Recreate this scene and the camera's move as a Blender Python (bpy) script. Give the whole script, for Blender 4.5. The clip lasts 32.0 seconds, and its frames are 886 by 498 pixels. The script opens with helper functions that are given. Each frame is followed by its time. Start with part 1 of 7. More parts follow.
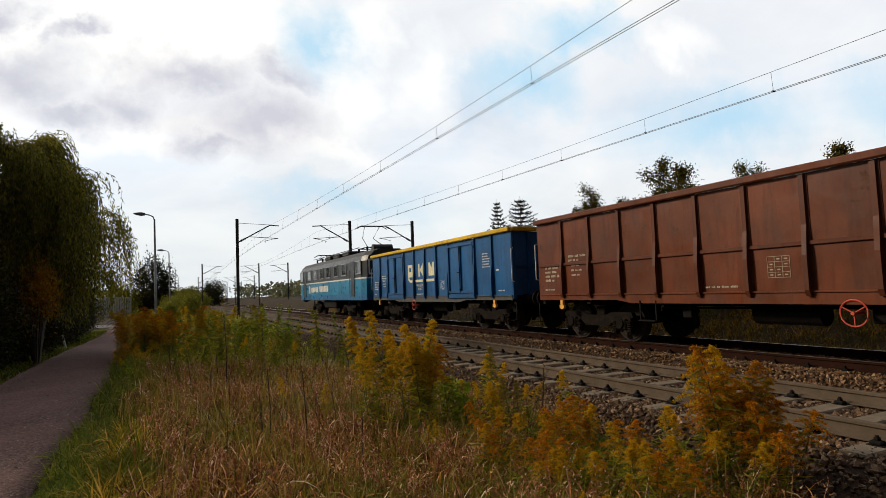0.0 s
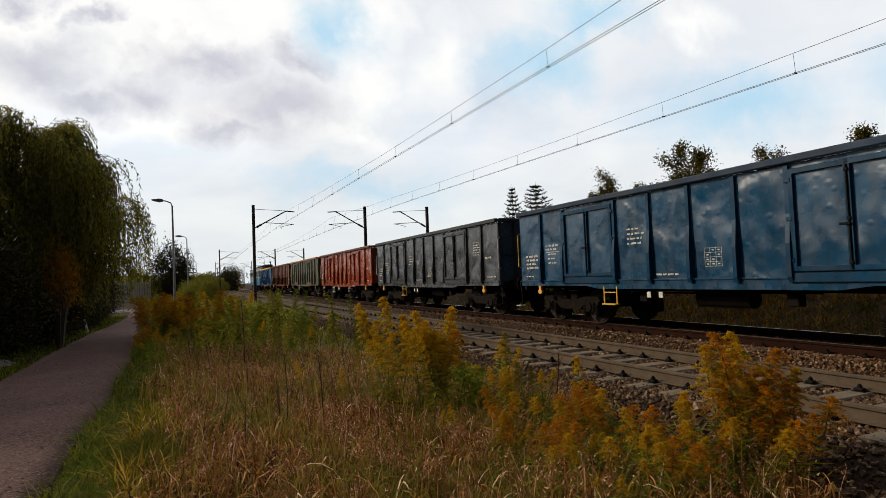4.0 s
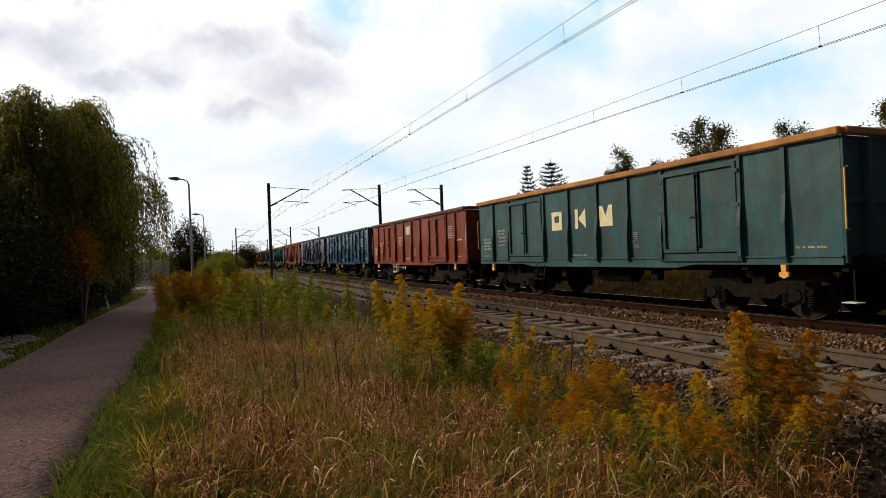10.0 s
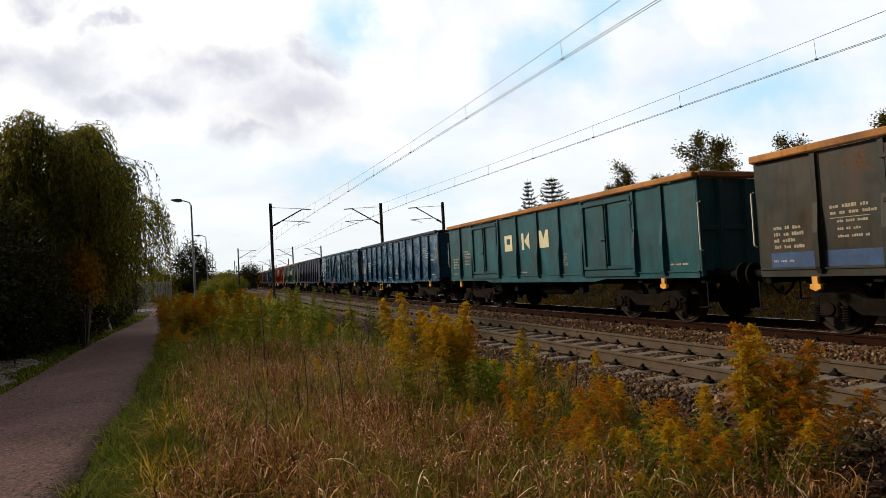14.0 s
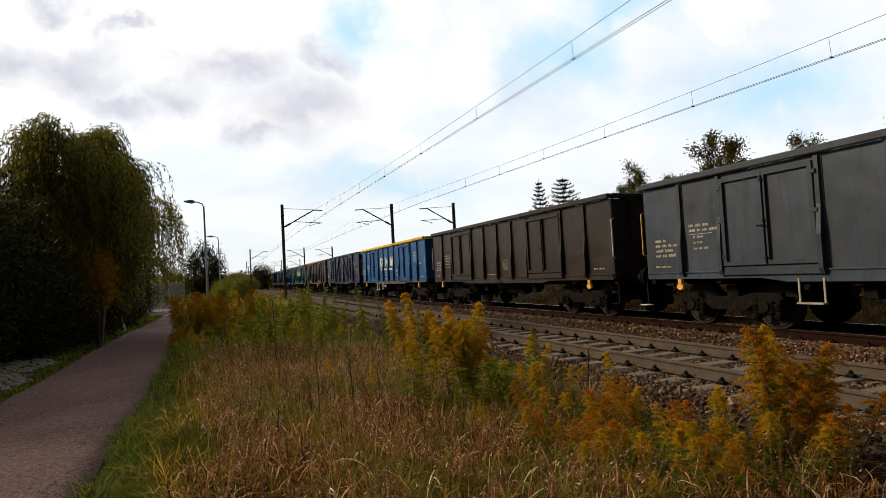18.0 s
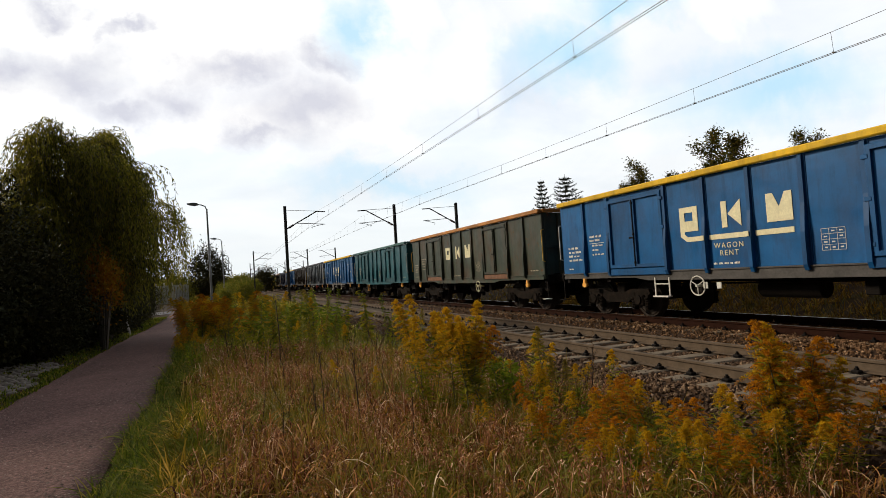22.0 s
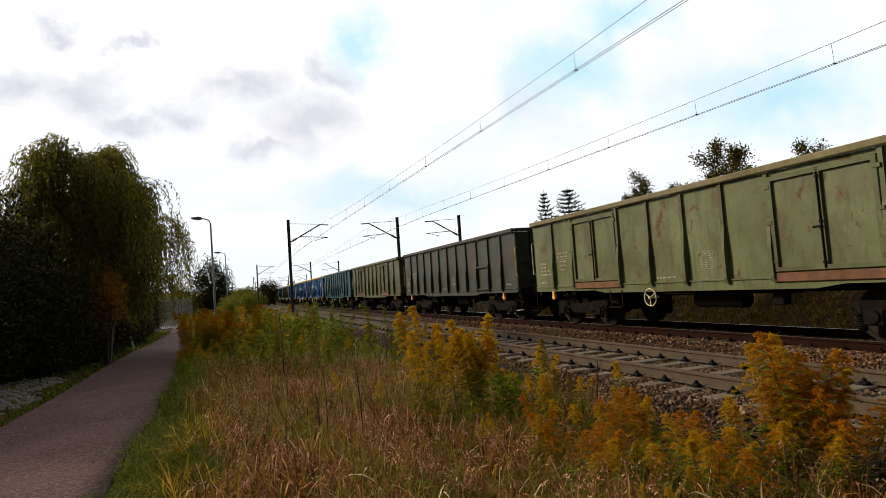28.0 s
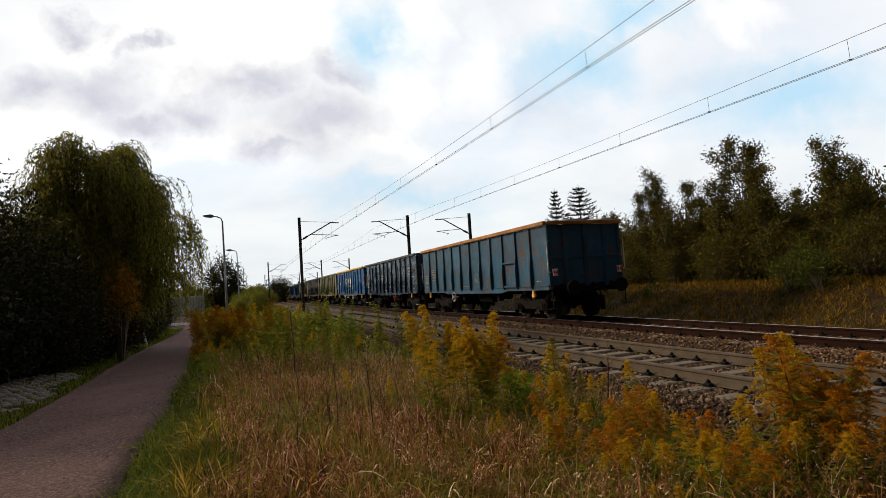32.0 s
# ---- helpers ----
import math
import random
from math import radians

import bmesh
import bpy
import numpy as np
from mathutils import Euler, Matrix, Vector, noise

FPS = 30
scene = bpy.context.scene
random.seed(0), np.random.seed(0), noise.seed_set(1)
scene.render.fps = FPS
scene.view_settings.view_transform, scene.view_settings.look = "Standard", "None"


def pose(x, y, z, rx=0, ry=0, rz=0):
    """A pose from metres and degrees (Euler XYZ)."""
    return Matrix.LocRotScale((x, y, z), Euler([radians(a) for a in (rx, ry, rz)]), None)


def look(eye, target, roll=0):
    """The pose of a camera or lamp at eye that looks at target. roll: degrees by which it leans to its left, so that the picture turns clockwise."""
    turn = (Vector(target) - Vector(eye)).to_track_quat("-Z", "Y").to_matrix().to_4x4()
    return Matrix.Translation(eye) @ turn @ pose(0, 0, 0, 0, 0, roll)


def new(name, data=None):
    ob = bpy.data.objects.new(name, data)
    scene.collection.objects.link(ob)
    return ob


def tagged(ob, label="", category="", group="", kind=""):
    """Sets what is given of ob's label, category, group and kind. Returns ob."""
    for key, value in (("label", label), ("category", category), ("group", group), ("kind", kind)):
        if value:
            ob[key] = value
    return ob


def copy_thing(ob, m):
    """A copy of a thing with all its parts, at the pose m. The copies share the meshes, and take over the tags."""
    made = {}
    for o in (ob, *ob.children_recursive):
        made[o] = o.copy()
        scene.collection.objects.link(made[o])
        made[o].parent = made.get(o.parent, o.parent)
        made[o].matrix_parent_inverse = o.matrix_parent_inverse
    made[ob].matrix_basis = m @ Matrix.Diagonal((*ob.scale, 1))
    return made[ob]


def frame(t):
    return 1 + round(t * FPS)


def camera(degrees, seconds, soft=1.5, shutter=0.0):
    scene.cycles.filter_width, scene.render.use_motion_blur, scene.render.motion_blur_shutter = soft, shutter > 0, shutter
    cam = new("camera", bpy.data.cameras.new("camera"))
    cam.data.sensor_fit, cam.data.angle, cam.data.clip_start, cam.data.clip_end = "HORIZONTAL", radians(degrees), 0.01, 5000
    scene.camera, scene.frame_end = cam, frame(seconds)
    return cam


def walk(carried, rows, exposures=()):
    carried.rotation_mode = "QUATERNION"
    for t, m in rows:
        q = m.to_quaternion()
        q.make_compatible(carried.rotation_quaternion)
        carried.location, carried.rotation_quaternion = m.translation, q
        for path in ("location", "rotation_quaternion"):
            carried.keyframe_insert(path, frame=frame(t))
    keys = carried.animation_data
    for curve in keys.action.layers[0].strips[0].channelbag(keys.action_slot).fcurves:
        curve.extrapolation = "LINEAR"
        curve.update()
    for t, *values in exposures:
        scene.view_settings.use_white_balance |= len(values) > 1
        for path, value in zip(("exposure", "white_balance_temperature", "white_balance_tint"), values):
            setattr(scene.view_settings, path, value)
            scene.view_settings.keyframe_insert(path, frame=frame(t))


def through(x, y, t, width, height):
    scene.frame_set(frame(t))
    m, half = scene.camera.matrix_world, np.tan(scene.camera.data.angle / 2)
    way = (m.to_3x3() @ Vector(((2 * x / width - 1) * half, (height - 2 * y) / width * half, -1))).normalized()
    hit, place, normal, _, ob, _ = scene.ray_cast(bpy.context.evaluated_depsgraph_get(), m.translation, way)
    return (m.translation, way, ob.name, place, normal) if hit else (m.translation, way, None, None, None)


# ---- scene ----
# the camera is held by a standing onlooker; only its turning changes (yaw, pitch, lean)
cam = camera(74.4, 32.0, soft=0.85, shutter=0.0)
EYE = (0.0, 0.0, 1.41)          # metres above the rail tops
ROWS = [
    (0.0, -25.79, 3.92, -2.29), (0.5, -23.97, 2.75, -1.93), (1.0, -24.13, 2.32, -2.25), (1.5, -24.03, 2.02, -2.30),
    (2.0, -23.74, 2.13, -1.84), (2.5, -24.14, 2.25, -1.82), (3.0, -24.46, 1.87, -2.31), (3.5, -24.28, 2.35, -2.20),
    (5.5, -24.05, 2.70, -2.53), (6.0, -23.53, 2.68, -2.53), (6.5, -22.90, 2.44, -2.28), (7.0, -22.39, 2.57, -2.57),
    (7.5, -22.02, 2.82, -2.62), (8.0, -21.90, 2.28, -2.96), (8.5, -21.87, 1.93, -2.25), (9.0, -22.13, 1.79, -2.51),
    (9.5, -22.36, 1.99, -2.89), (10.0, -22.78, 0.48, -2.15), (10.5, -22.84, 0.65, -2.38),
    (11.0, -23.25, 1.31, -3.06), (11.5, -23.95, 1.25, -2.72), (12.0, -23.20, 2.25, -2.09),
    (12.5, -23.02, 1.97, -2.03), (13.0, -22.69, 2.19, -2.81), (13.5, -22.80, 2.09, -3.12),
    (14.0, -22.65, 2.19, -3.05), (14.5, -22.46, 2.30, -2.50), (16.5, -21.67, 2.23, -2.93),
    (17.0, -21.84, 2.32, -2.70), (17.5, -21.67, 2.48, -2.76), (18.0, -21.60, 2.31, -3.05),
    (18.5, -21.67, 2.56, -3.18), (19.0, -21.48, 2.49, -3.17), (19.5, -21.32, 2.20, -2.98),
    (20.0, -21.34, 2.02, -3.21), (20.5, -21.34, 2.15, -3.31), (21.0, -21.18, 2.08, -3.46),
    (21.5, -21.24, 2.26, -3.55), (22.0, -21.31, 2.32, -3.64), (22.5, -21.19, 2.56, -3.50),
    (23.0, -21.04, 2.52, -3.27), (23.5, -21.00, 2.62, -3.08), (24.0, -21.08, 2.76, -2.95),
    (24.5, -20.83, 2.68, -2.96), (25.0, -20.59, 2.78, -2.74), (25.5, -20.65, 3.40, -3.54),
    (27.5, -20.95, 3.38, -3.36), (28.0, -21.08, 3.57, -3.95), (28.5, -21.08, 3.69, -3.84),
    (29.0, -21.23, 3.55, -3.96), (29.5, -21.08, 3.22, -3.52), (30.0, -20.76, 3.16, -3.44),
    (30.5, -20.76, 3.28, -3.60), (31.0, -20.48, 3.25, -3.72), (31.5, -20.30, 3.53, -4.08),
    (32.0, -20.06, 3.44, -3.78),
]


def held(yaw, pitch, lean):
    return Matrix.Translation(EYE) @ pose(0, 0, 0, 0, 0, yaw) @ pose(0, 0, 0, 90 + pitch) @ pose(0, 0, 0, 0, 0, lean)


walk(cam, [(t, held(yaw, pitch, lean)) for t, yaw, pitch, lean in ROWS], [(0.0, -0.12), (2.0, -0.18), (6.0, -0.18), (8.0, -0.2), (9.0, 0.02), (10.0, 0.02), (14.0, 0.0), (25.0, 0.02), (28.0, 0.08), (29.0, -0.06), (30.0, -0.06), (32.0, -0.08)])

# ---- world and light ----
SUN_EL, SUN_AZ = 26.0, -54.0     # degrees; azimuth from +y, clockwise


def make_world():
    w = bpy.data.worlds.new("overcast_sky")
    scene.world = w
    w.use_nodes = True
    nt = w.node_tree
    nt.nodes.clear()
    N, L = nt.nodes.new, nt.links.new
    out, bg = N("ShaderNodeOutputWorld"), N("ShaderNodeBackground")
    sky = N("ShaderNodeTexSky")
    sky.sky_type, sky.sun_disc = "NISHITA", False
    sky.sun_elevation, sky.sun_rotation = radians(SUN_EL), radians(SUN_AZ)
    sky.air_density, sky.dust_density, sky.ozone_density = 1.0, 0.6, 2.0
    gain = N("ShaderNodeVectorMath")
    gain.operation = "SCALE"
    gain.inputs["Scale"].default_value = 0.22
    L(sky.outputs[0], gain.inputs[0])
    # clouds lie on a flat layer high above
    co, sep = N("ShaderNodeTexCoord"), N("ShaderNodeSeparateXYZ")
    L(co.outputs["Generated"], sep.inputs[0])

    def m(op, a, b=None):
        k = N("ShaderNodeMath")
        k.operation = op
        for i, v in enumerate((a, b)):
            if v is None:
                continue
            if isinstance(v, (int, float)):
                k.inputs[i].default_value = v
            else:
                L(v, k.inputs[i])
        return k.outputs[0]

    up = m("ADD", m("MAXIMUM", sep.outputs[2], 0.0), 0.22)
    flat = N("ShaderNodeCombineXYZ")
    L(m("DIVIDE", sep.outputs[0], up), flat.inputs[0])
    L(m("DIVIDE", sep.outputs[1], up), flat.inputs[1])
    flat.inputs[2].default_value = 3.1

    def fbm(scale, detail, rough, dist=0.0, shift=0.0):
        k, mp = N("ShaderNodeTexNoise"), N("ShaderNodeMapping")
        mp.inputs["Location"].default_value = (shift, shift * 0.7, shift)
        L(flat.outputs[0], mp.inputs[0])
        L(mp.outputs[0], k.inputs["Vector"])
        k.inputs["Scale"].default_value, k.inputs["Detail"].default_value = scale, detail
        k.inputs["Roughness"].default_value, k.inputs["Distortion"].default_value = rough, dist
        return k.outputs[0]

    def ramp(v, *stops):
        k = N("ShaderNodeValToRGB")
        L(v, k.inputs[0])
        e = k.color_ramp.elements
        while len(e) < len(stops):
            e.new(0.5)
        for s, (at, c) in zip(e, stops):
            s.position, s.color = at, (*c, 1)
        return k.outputs[0]

    cover = ramp(fbm(0.85, 7, 0.55, 0.4, 5.2), (0.34, (0.8, 0.8, 0.8)), (0.56, (1, 1, 1)))
    shade = ramp(fbm(1.15, 6, 0.55, 0.5, 1.7), (0.40, (1.06, 1.05, 1.03)), (0.55, (0.93, 0.95, 0.97)), (0.70, (0.80, 0.84, 0.89)))
    mix = N("ShaderNodeMix")
    mix.data_type = "RGBA"
    L(cover, mix.inputs["Factor"])
    L(gain.outputs[0], mix.inputs["A"])
    L(shade, mix.inputs["B"])
    # single grey and white clouds and clear gaps, by their place on an upright sheet ahead
    ahead = m("MAXIMUM", sep.outputs[1], 0.04)
    sheet, warp = N("ShaderNodeCombineXYZ"), N("ShaderNodeTexNoise")
    L(m("DIVIDE", sep.outputs[0], ahead), sheet.inputs[0])
    L(m("DIVIDE", sep.outputs[2], ahead), sheet.inputs[1])
    L(sheet.outputs[0], warp.inputs["Vector"])
    warp.inputs["Scale"].default_value, warp.inputs["Detail"].default_value, warp.inputs["Roughness"].default_value = 5.5, 7, 0.6
    shaken = N("ShaderNodeMix")
    shaken.data_type, shaken.blend_type = "RGBA", "LINEAR_LIGHT"
    shaken.inputs["Factor"].default_value = 0.13
    L(sheet.outputs[0], shaken.inputs["A"])
    L(warp.outputs["Color"], shaken.inputs["B"])

    def puffs(*rows):
        total = 0.0
        for x, y, wide, high, turn in rows:
            mp, far = N("ShaderNodeMapping"), N("ShaderNodeVectorMath")
            mp.vector_type, far.operation = "TEXTURE", "LENGTH"
            mp.inputs["Location"].default_value, mp.inputs["Rotation"].default_value = (x, y, 0.0), (0, 0, radians(turn))
            mp.inputs["Scale"].default_value = (wide, high, 1)
            L(shaken.outputs["Result"], mp.inputs[0])
            L(mp.outputs[0], far.inputs[0])
            total = m("MAXIMUM", total, m("SUBTRACT", 1.0, far.outputs["Value"]))
        return total

    def over(base, fac, colour):
        k = N("ShaderNodeMix")
        k.data_type = "RGBA"
        L(fac, k.inputs["Factor"])
        L(base, k.inputs["A"])
        k.inputs["B"].default_value = (*colour, 1)
        return k.outputs["Result"]

    soft = ((0.0, (0, 0, 0)), (0.35, (0.3, 0.3, 0.3)), (0.9, (0.85, 0.85, 0.85)))
    gaps = ramp(puffs((0.265, 0.468, 0.10, 0.11, 0), (0.684, 0.434, 0.24, 0.10, 25), (0.836, 0.551, 0.2, 0.08, 10), (0.30, 0.16, 0.22, 0.04, 0),
                      (1.3, 0.40, 0.5, 0.13, 8), (2.2, 0.5, 0.6, 0.2, 0)), *soft)
    whites = ramp(puffs((-0.066, 0.426, 0.2, 0.085, 0), (0.111, 0.468, 0.12, 0.08, 0), (0.352, 0.493, 0.08, 0.08, 0), (0.46, 0.394, 0.10, 0.15, -20), (-0.013, 0.244, 0.16, 0.045, 8),
                        (0.238, 0.261, 0.12, 0.045, 0), (0.328, 0.374, 0.08, 0.1, 0), (-0.199, 0.395, 0.09, 0.04, 0), (0.3, 0.258, 0.08, 0.04, 0), (1.127, 0.576, 0.17, 0.065, 0)), *soft)
    greys = ramp(puffs((-0.265, 0.329, 0.075, 0.055, 0), (-0.193, 0.325, 0.10, 0.085, 0), (0.052, 0.36, 0.13, 0.055, 12), (0.147, 0.307, 0.16, 0.09, 0), (-0.053, 0.307, 0.11, 0.055, 12),
                       (0.075, 0.256, 0.09, 0.045, 15), (-0.191, 0.442, 0.055, 0.032, 0), (-0.124, 0.397, 0.055, 0.022, 15), (-0.138, 0.276, 0.11, 0.045, 0), (0.195, 0.395, 0.075, 0.04, 0), (-0.6, 0.36, 0.3, 0.09, 5)), *soft)
    clear = over(over(over(mix.outputs["Result"], gaps, (0.48, 0.76, 0.96)), whites, (1.12, 1.11, 1.08)), greys, (0.60, 0.61, 0.70))
    # haze towards the horizon
    hz = N("ShaderNodeMix")
    hz.data_type = "RGBA"
    L(ramp(sep.outputs[2], (0.0, (1, 1, 1)), (0.22, (0, 0, 0))), hz.inputs["Factor"])
    L(clear, hz.inputs["A"])
    hz.inputs["B"].default_value = (0.82, 0.87, 0.89, 1)
    # the sky is set brightest ahead and dimmed behind, which cuts the fill light
    dot = N("ShaderNodeVectorMath")
    dot.operation = "DOT_PRODUCT"
    L(co.outputs["Generated"], dot.inputs[0])
    az = radians(8)
    dot.inputs[1].default_value = (math.sin(az) * 0.95, math.cos(az) * 0.95, 0.3)
    glow = ramp(m("ADD", m("MULTIPLY", dot.outputs["Value"], 0.5), 0.5), (0.2, (0.05, 0.052, 0.06)), (0.5, (0.22, 0.23, 0.25)), (0.78, (1.0, 1.0, 1.0)))
    lit_sky = N("ShaderNodeMix")
    lit_sky.data_type, lit_sky.blend_type = "RGBA", "MULTIPLY"
    lit_sky.inputs["Factor"].default_value = 1.0
    L(hz.outputs["Result"], lit_sky.inputs["A"])
    L(glow, lit_sky.inputs["B"])
    L(lit_sky.outputs["Result"], bg.inputs[0])
    bg.inputs[1].default_value = 1.06
    L(bg.outputs[0], out.inputs[0])


make_world()
sun = new("sun", bpy.data.lights.new("sun", "SUN"))
sun.data.energy, sun.data.angle, sun.data.color = 3.0, radians(8), (1.0, 0.85, 0.64)
_az, _el = radians(SUN_AZ), radians(SUN_EL)
sun.matrix_world = look((math.sin(_az) * math.cos(_el) * 50, math.cos(_az) * math.cos(_el) * 50, math.sin(_el) * 50), (0, 0, 0))


# ---- materials ----
class Nodes:
    """A small wrapper for building a material."""

    def __init__(self, name):
        self.mat = bpy.data.materials.new(name)
        self.mat.use_nodes = True
        self.nt = self.mat.node_tree
        self.bsdf = self.nt.nodes["Principled BSDF"]

    def add(self, kind, **put):
        k = self.nt.nodes.new("ShaderNode" + kind)
        for name, v in put.items():
            self.put(k.inputs[name.replace("_", " ")], v)
        return k

    def put(self, socket, v):
        if isinstance(v, bpy.types.NodeSocket):
            self.nt.links.new(v, socket)
        elif isinstance(v, tuple) and len(v) == 3 and socket.type == "RGBA":
            socket.default_value = (*v, 1)
        else:
            socket.default_value = v

    def where(self, stretch=(1, 1, 1), shift=True):
        co = self.add("TexCoord")
        v = co.outputs["Object"]
        if shift:
            k = self.add("VectorMath")
            self.put(k.inputs[0], v)
            r = self.add("Math", )
            r.operation = "MULTIPLY"
            self.put(r.inputs[0], self.add("ObjectInfo").outputs["Random"])
            r.inputs[1].default_value = 37.0
            self.put(k.inputs[1], r.outputs[0])
            v = k.outputs[0]
        mp = self.add("Mapping", Vector=v, Scale=stretch)
        return mp.outputs[0]

    def noise(self, at, scale, detail=4, rough=0.55, dist=0.0):
        return self.add("TexNoise", Vector=at, Scale=scale, Detail=detail, Roughness=rough, Distortion=dist).outputs[0]

    def ramp(self, v, *stops):
        k = self.add("ValToRGB", Fac=v)
        e = k.color_ramp.elements
        while len(e) < len(stops):
            e.new(0.5)
        for s, (at, c) in zip(e, stops):
            s.position, s.color = at, (*(c if isinstance(c, tuple) else (c, c, c)), 1)
        return k.outputs[0]

    def mix(self, f, a, b, kind="MIX"):
        k = self.add("Mix")
        k.data_type, k.blend_type = "RGBA", kind
        for s, v in (("Factor", f), ("A", a), ("B", b)):
            sock = [q for q in k.inputs if q.name == s and (q.type == "RGBA" or s == "Factor")][0]
            self.put(sock, v)
        return [q for q in k.outputs if q.type == "RGBA"][0]

    def bump(self, h, strength, dist=0.01, below=None):
        k = self.add("Bump", Height=h, Strength=strength, Distance=dist)
        if below is not None:
            self.put(k.inputs["Normal"], below)
        return k.outputs[0]

    def done(self, color, rough, normal=None, metal=0.0, spec=None):
        self.put(self.bsdf.inputs["Base Color"], color)
        self.put(self.bsdf.inputs["Roughness"], rough)
        self.put(self.bsdf.inputs["Metallic"], metal)
        if spec is not None:
            self.put(self.bsdf.inputs["Specular IOR Level"], spec)
        if normal is not None:
            self.put(self.bsdf.inputs["Normal"], normal)
        return self.mat


def lit(c, k):
    return tuple(min(1.0, v * k) for v in c)


def paint(name, c, rust=0.5, dents=0.5, rough=0.45, worn=(0.07, 0.036, 0.02), low=None):
    """Old wagon paint: faded in patches, stained, scratched down to rust, on buckled sheet."""
    n = Nodes(name)
    at = n.where()
    fade = n.ramp(n.noise(at, 0.7, 5, 0.6, 0.5), (0.3, lit(c, 0.66)), (0.52, c), (0.72, lit(c, 1.35)))
    grime = n.noise(n.where((1.3, 1.3, 0.6), shift=True), 1.1, 6, 0.66, 0.6)
    col = n.mix(n.ramp(grime, (0.46, 0.0), (0.66, 0.16 + 0.42 * min(1.0, rust))), fade, lit(worn, 0.7))
    streak = n.noise(n.where((3.2, 3.2, 0.4)), 2.0, 6, 0.66, 0.4)
    col = n.mix(n.ramp(streak, (0.50, 0.0), (0.68, 0.5)), col, lit(c, 0.4))
    fine = n.noise(at, 14, 4, 0.7)
    col = n.mix(n.ramp(fine, (0.4, 0.0), (0.75, 0.16)), col, lit(c, 1.6))
    chip = n.noise(n.where((1, 1, 0.8)), 2.3, 8, 0.74, 0.5)
    edge = 0.69 - 0.095 * rust
    spots = n.ramp(chip, (edge, 0.0), (edge + 0.05, 0.85))
    col = n.mix(spots, col, n.ramp(fine, (0.3, lit(worn, 0.5)), (0.7, lit(worn, 1.7))))
    nrm = n.bump(n.noise(at, 1.05, 2, 0.4, 0.3), (0.7 if dents > 0.75 else 0.5) * dents, 0.14)
    if dents > 0.75:                                # pushed out from within by lumps of the load
        knock = n.add("TexVoronoi", Vector=n.where((1, 1, 1.2)), Scale=4.2)
        knock.feature = "SMOOTH_F1"
        n.put(knock.inputs["Smoothness"], 0.7)
        nrm = n.bump(n.ramp(knock.outputs["Distance"], (0.0, 1.0), (0.30, 0.0)), 0.13 * dents, 0.03, nrm)
        nrm = n.bump(n.noise(at, 3.0, 2, 0.5, 0.5), 0.09 * dents, 0.04, nrm)
    nrm = n.bump(fine, 0.1, 0.004, nrm)
    r = n.ramp(n.noise(at, 3, 4), (0.3, rough - 0.08), (0.7, rough + 0.14))
    return n.done(col, n.mix(spots, r, (0.9, 0.9, 0.9)), nrm, spec=0.62 if dents > 0.75 else 0.2)


def plain(name, c, rough=0.7, metal=0.0, var=0.3, scale=6.0, bump=0.2, depth=0.004, c2=None, stretch=(1, 1, 1), spec=None):
    n = Nodes(name)
    at = n.where(stretch)
    a, b = n.noise(at, scale, 5, 0.6), n.noise(at, scale * 6, 4, 0.65)
    col = n.ramp(a, (0.3, lit(c, 1 - var)), (0.52, c), (0.75, c2 or lit(c, 1 + var)))
    col = n.mix(n.ramp(b, (0.35, 0.0), (0.75, 0.4)), col, lit(c, 0.55))
    return n.done(col, n.ramp(b, (0.3, max(0.05, rough - 0.1)), (0.7, min(1, rough + 0.1))), n.bump(b, bump, depth), metal, spec)


def leafy(name, stops, through=0.35, rough=0.6, patch=None):
    """Leaves and blades: each one has its own tint, and lets some light through."""
    n = Nodes(name)
    g = n.add("NewGeometry")
    col = n.ramp(g.outputs["Random Per Island"], *stops)
    at = n.where()
    col = n.mix(n.ramp(n.noise(at, 0.7, 3), (0.35, 0.0), (0.7, 0.5)), col, n.mix(0.5, col, (0.10, 0.07, 0.03)))
    if patch is not None:           # whole patches of another kind of growth
        col = n.mix(n.ramp(n.noise(at, patch[1], 3, 0.6), (patch[2], 0.0), (patch[2] + 0.07, 1.0)), col, n.mix(0.75, col, patch[0]))
    n.done(col, rough, spec=0.06)
    tr, ad = n.add("BsdfTranslucent", Color=col), n.add("MixShader", Fac=through)
    n.nt.links.new(n.bsdf.outputs[0], ad.inputs[1])
    n.nt.links.new(tr.outputs[0], ad.inputs[2])
    n.nt.links.new(ad.outputs[0], n.nt.nodes["Material Output"].inputs[0])
    return n.mat


def stones(name, lo, mid, hi):
    n = Nodes(name)
    g = n.add("NewGeometry")
    at = n.where(shift=False)
    col = n.ramp(g.outputs["Random Per Island"], (0.0, lo), (0.35, mid), (0.75, lit(mid, 1.25)), (1.0, hi))
    f = n.noise(at, 40, 4, 0.7)
    col = n.mix(n.ramp(f, (0.35, 0.0), (0.7, 0.45)), col, lo)
    return n.done(col, 0.95, n.bump(f, 0.4, 0.004), spec=0.15)


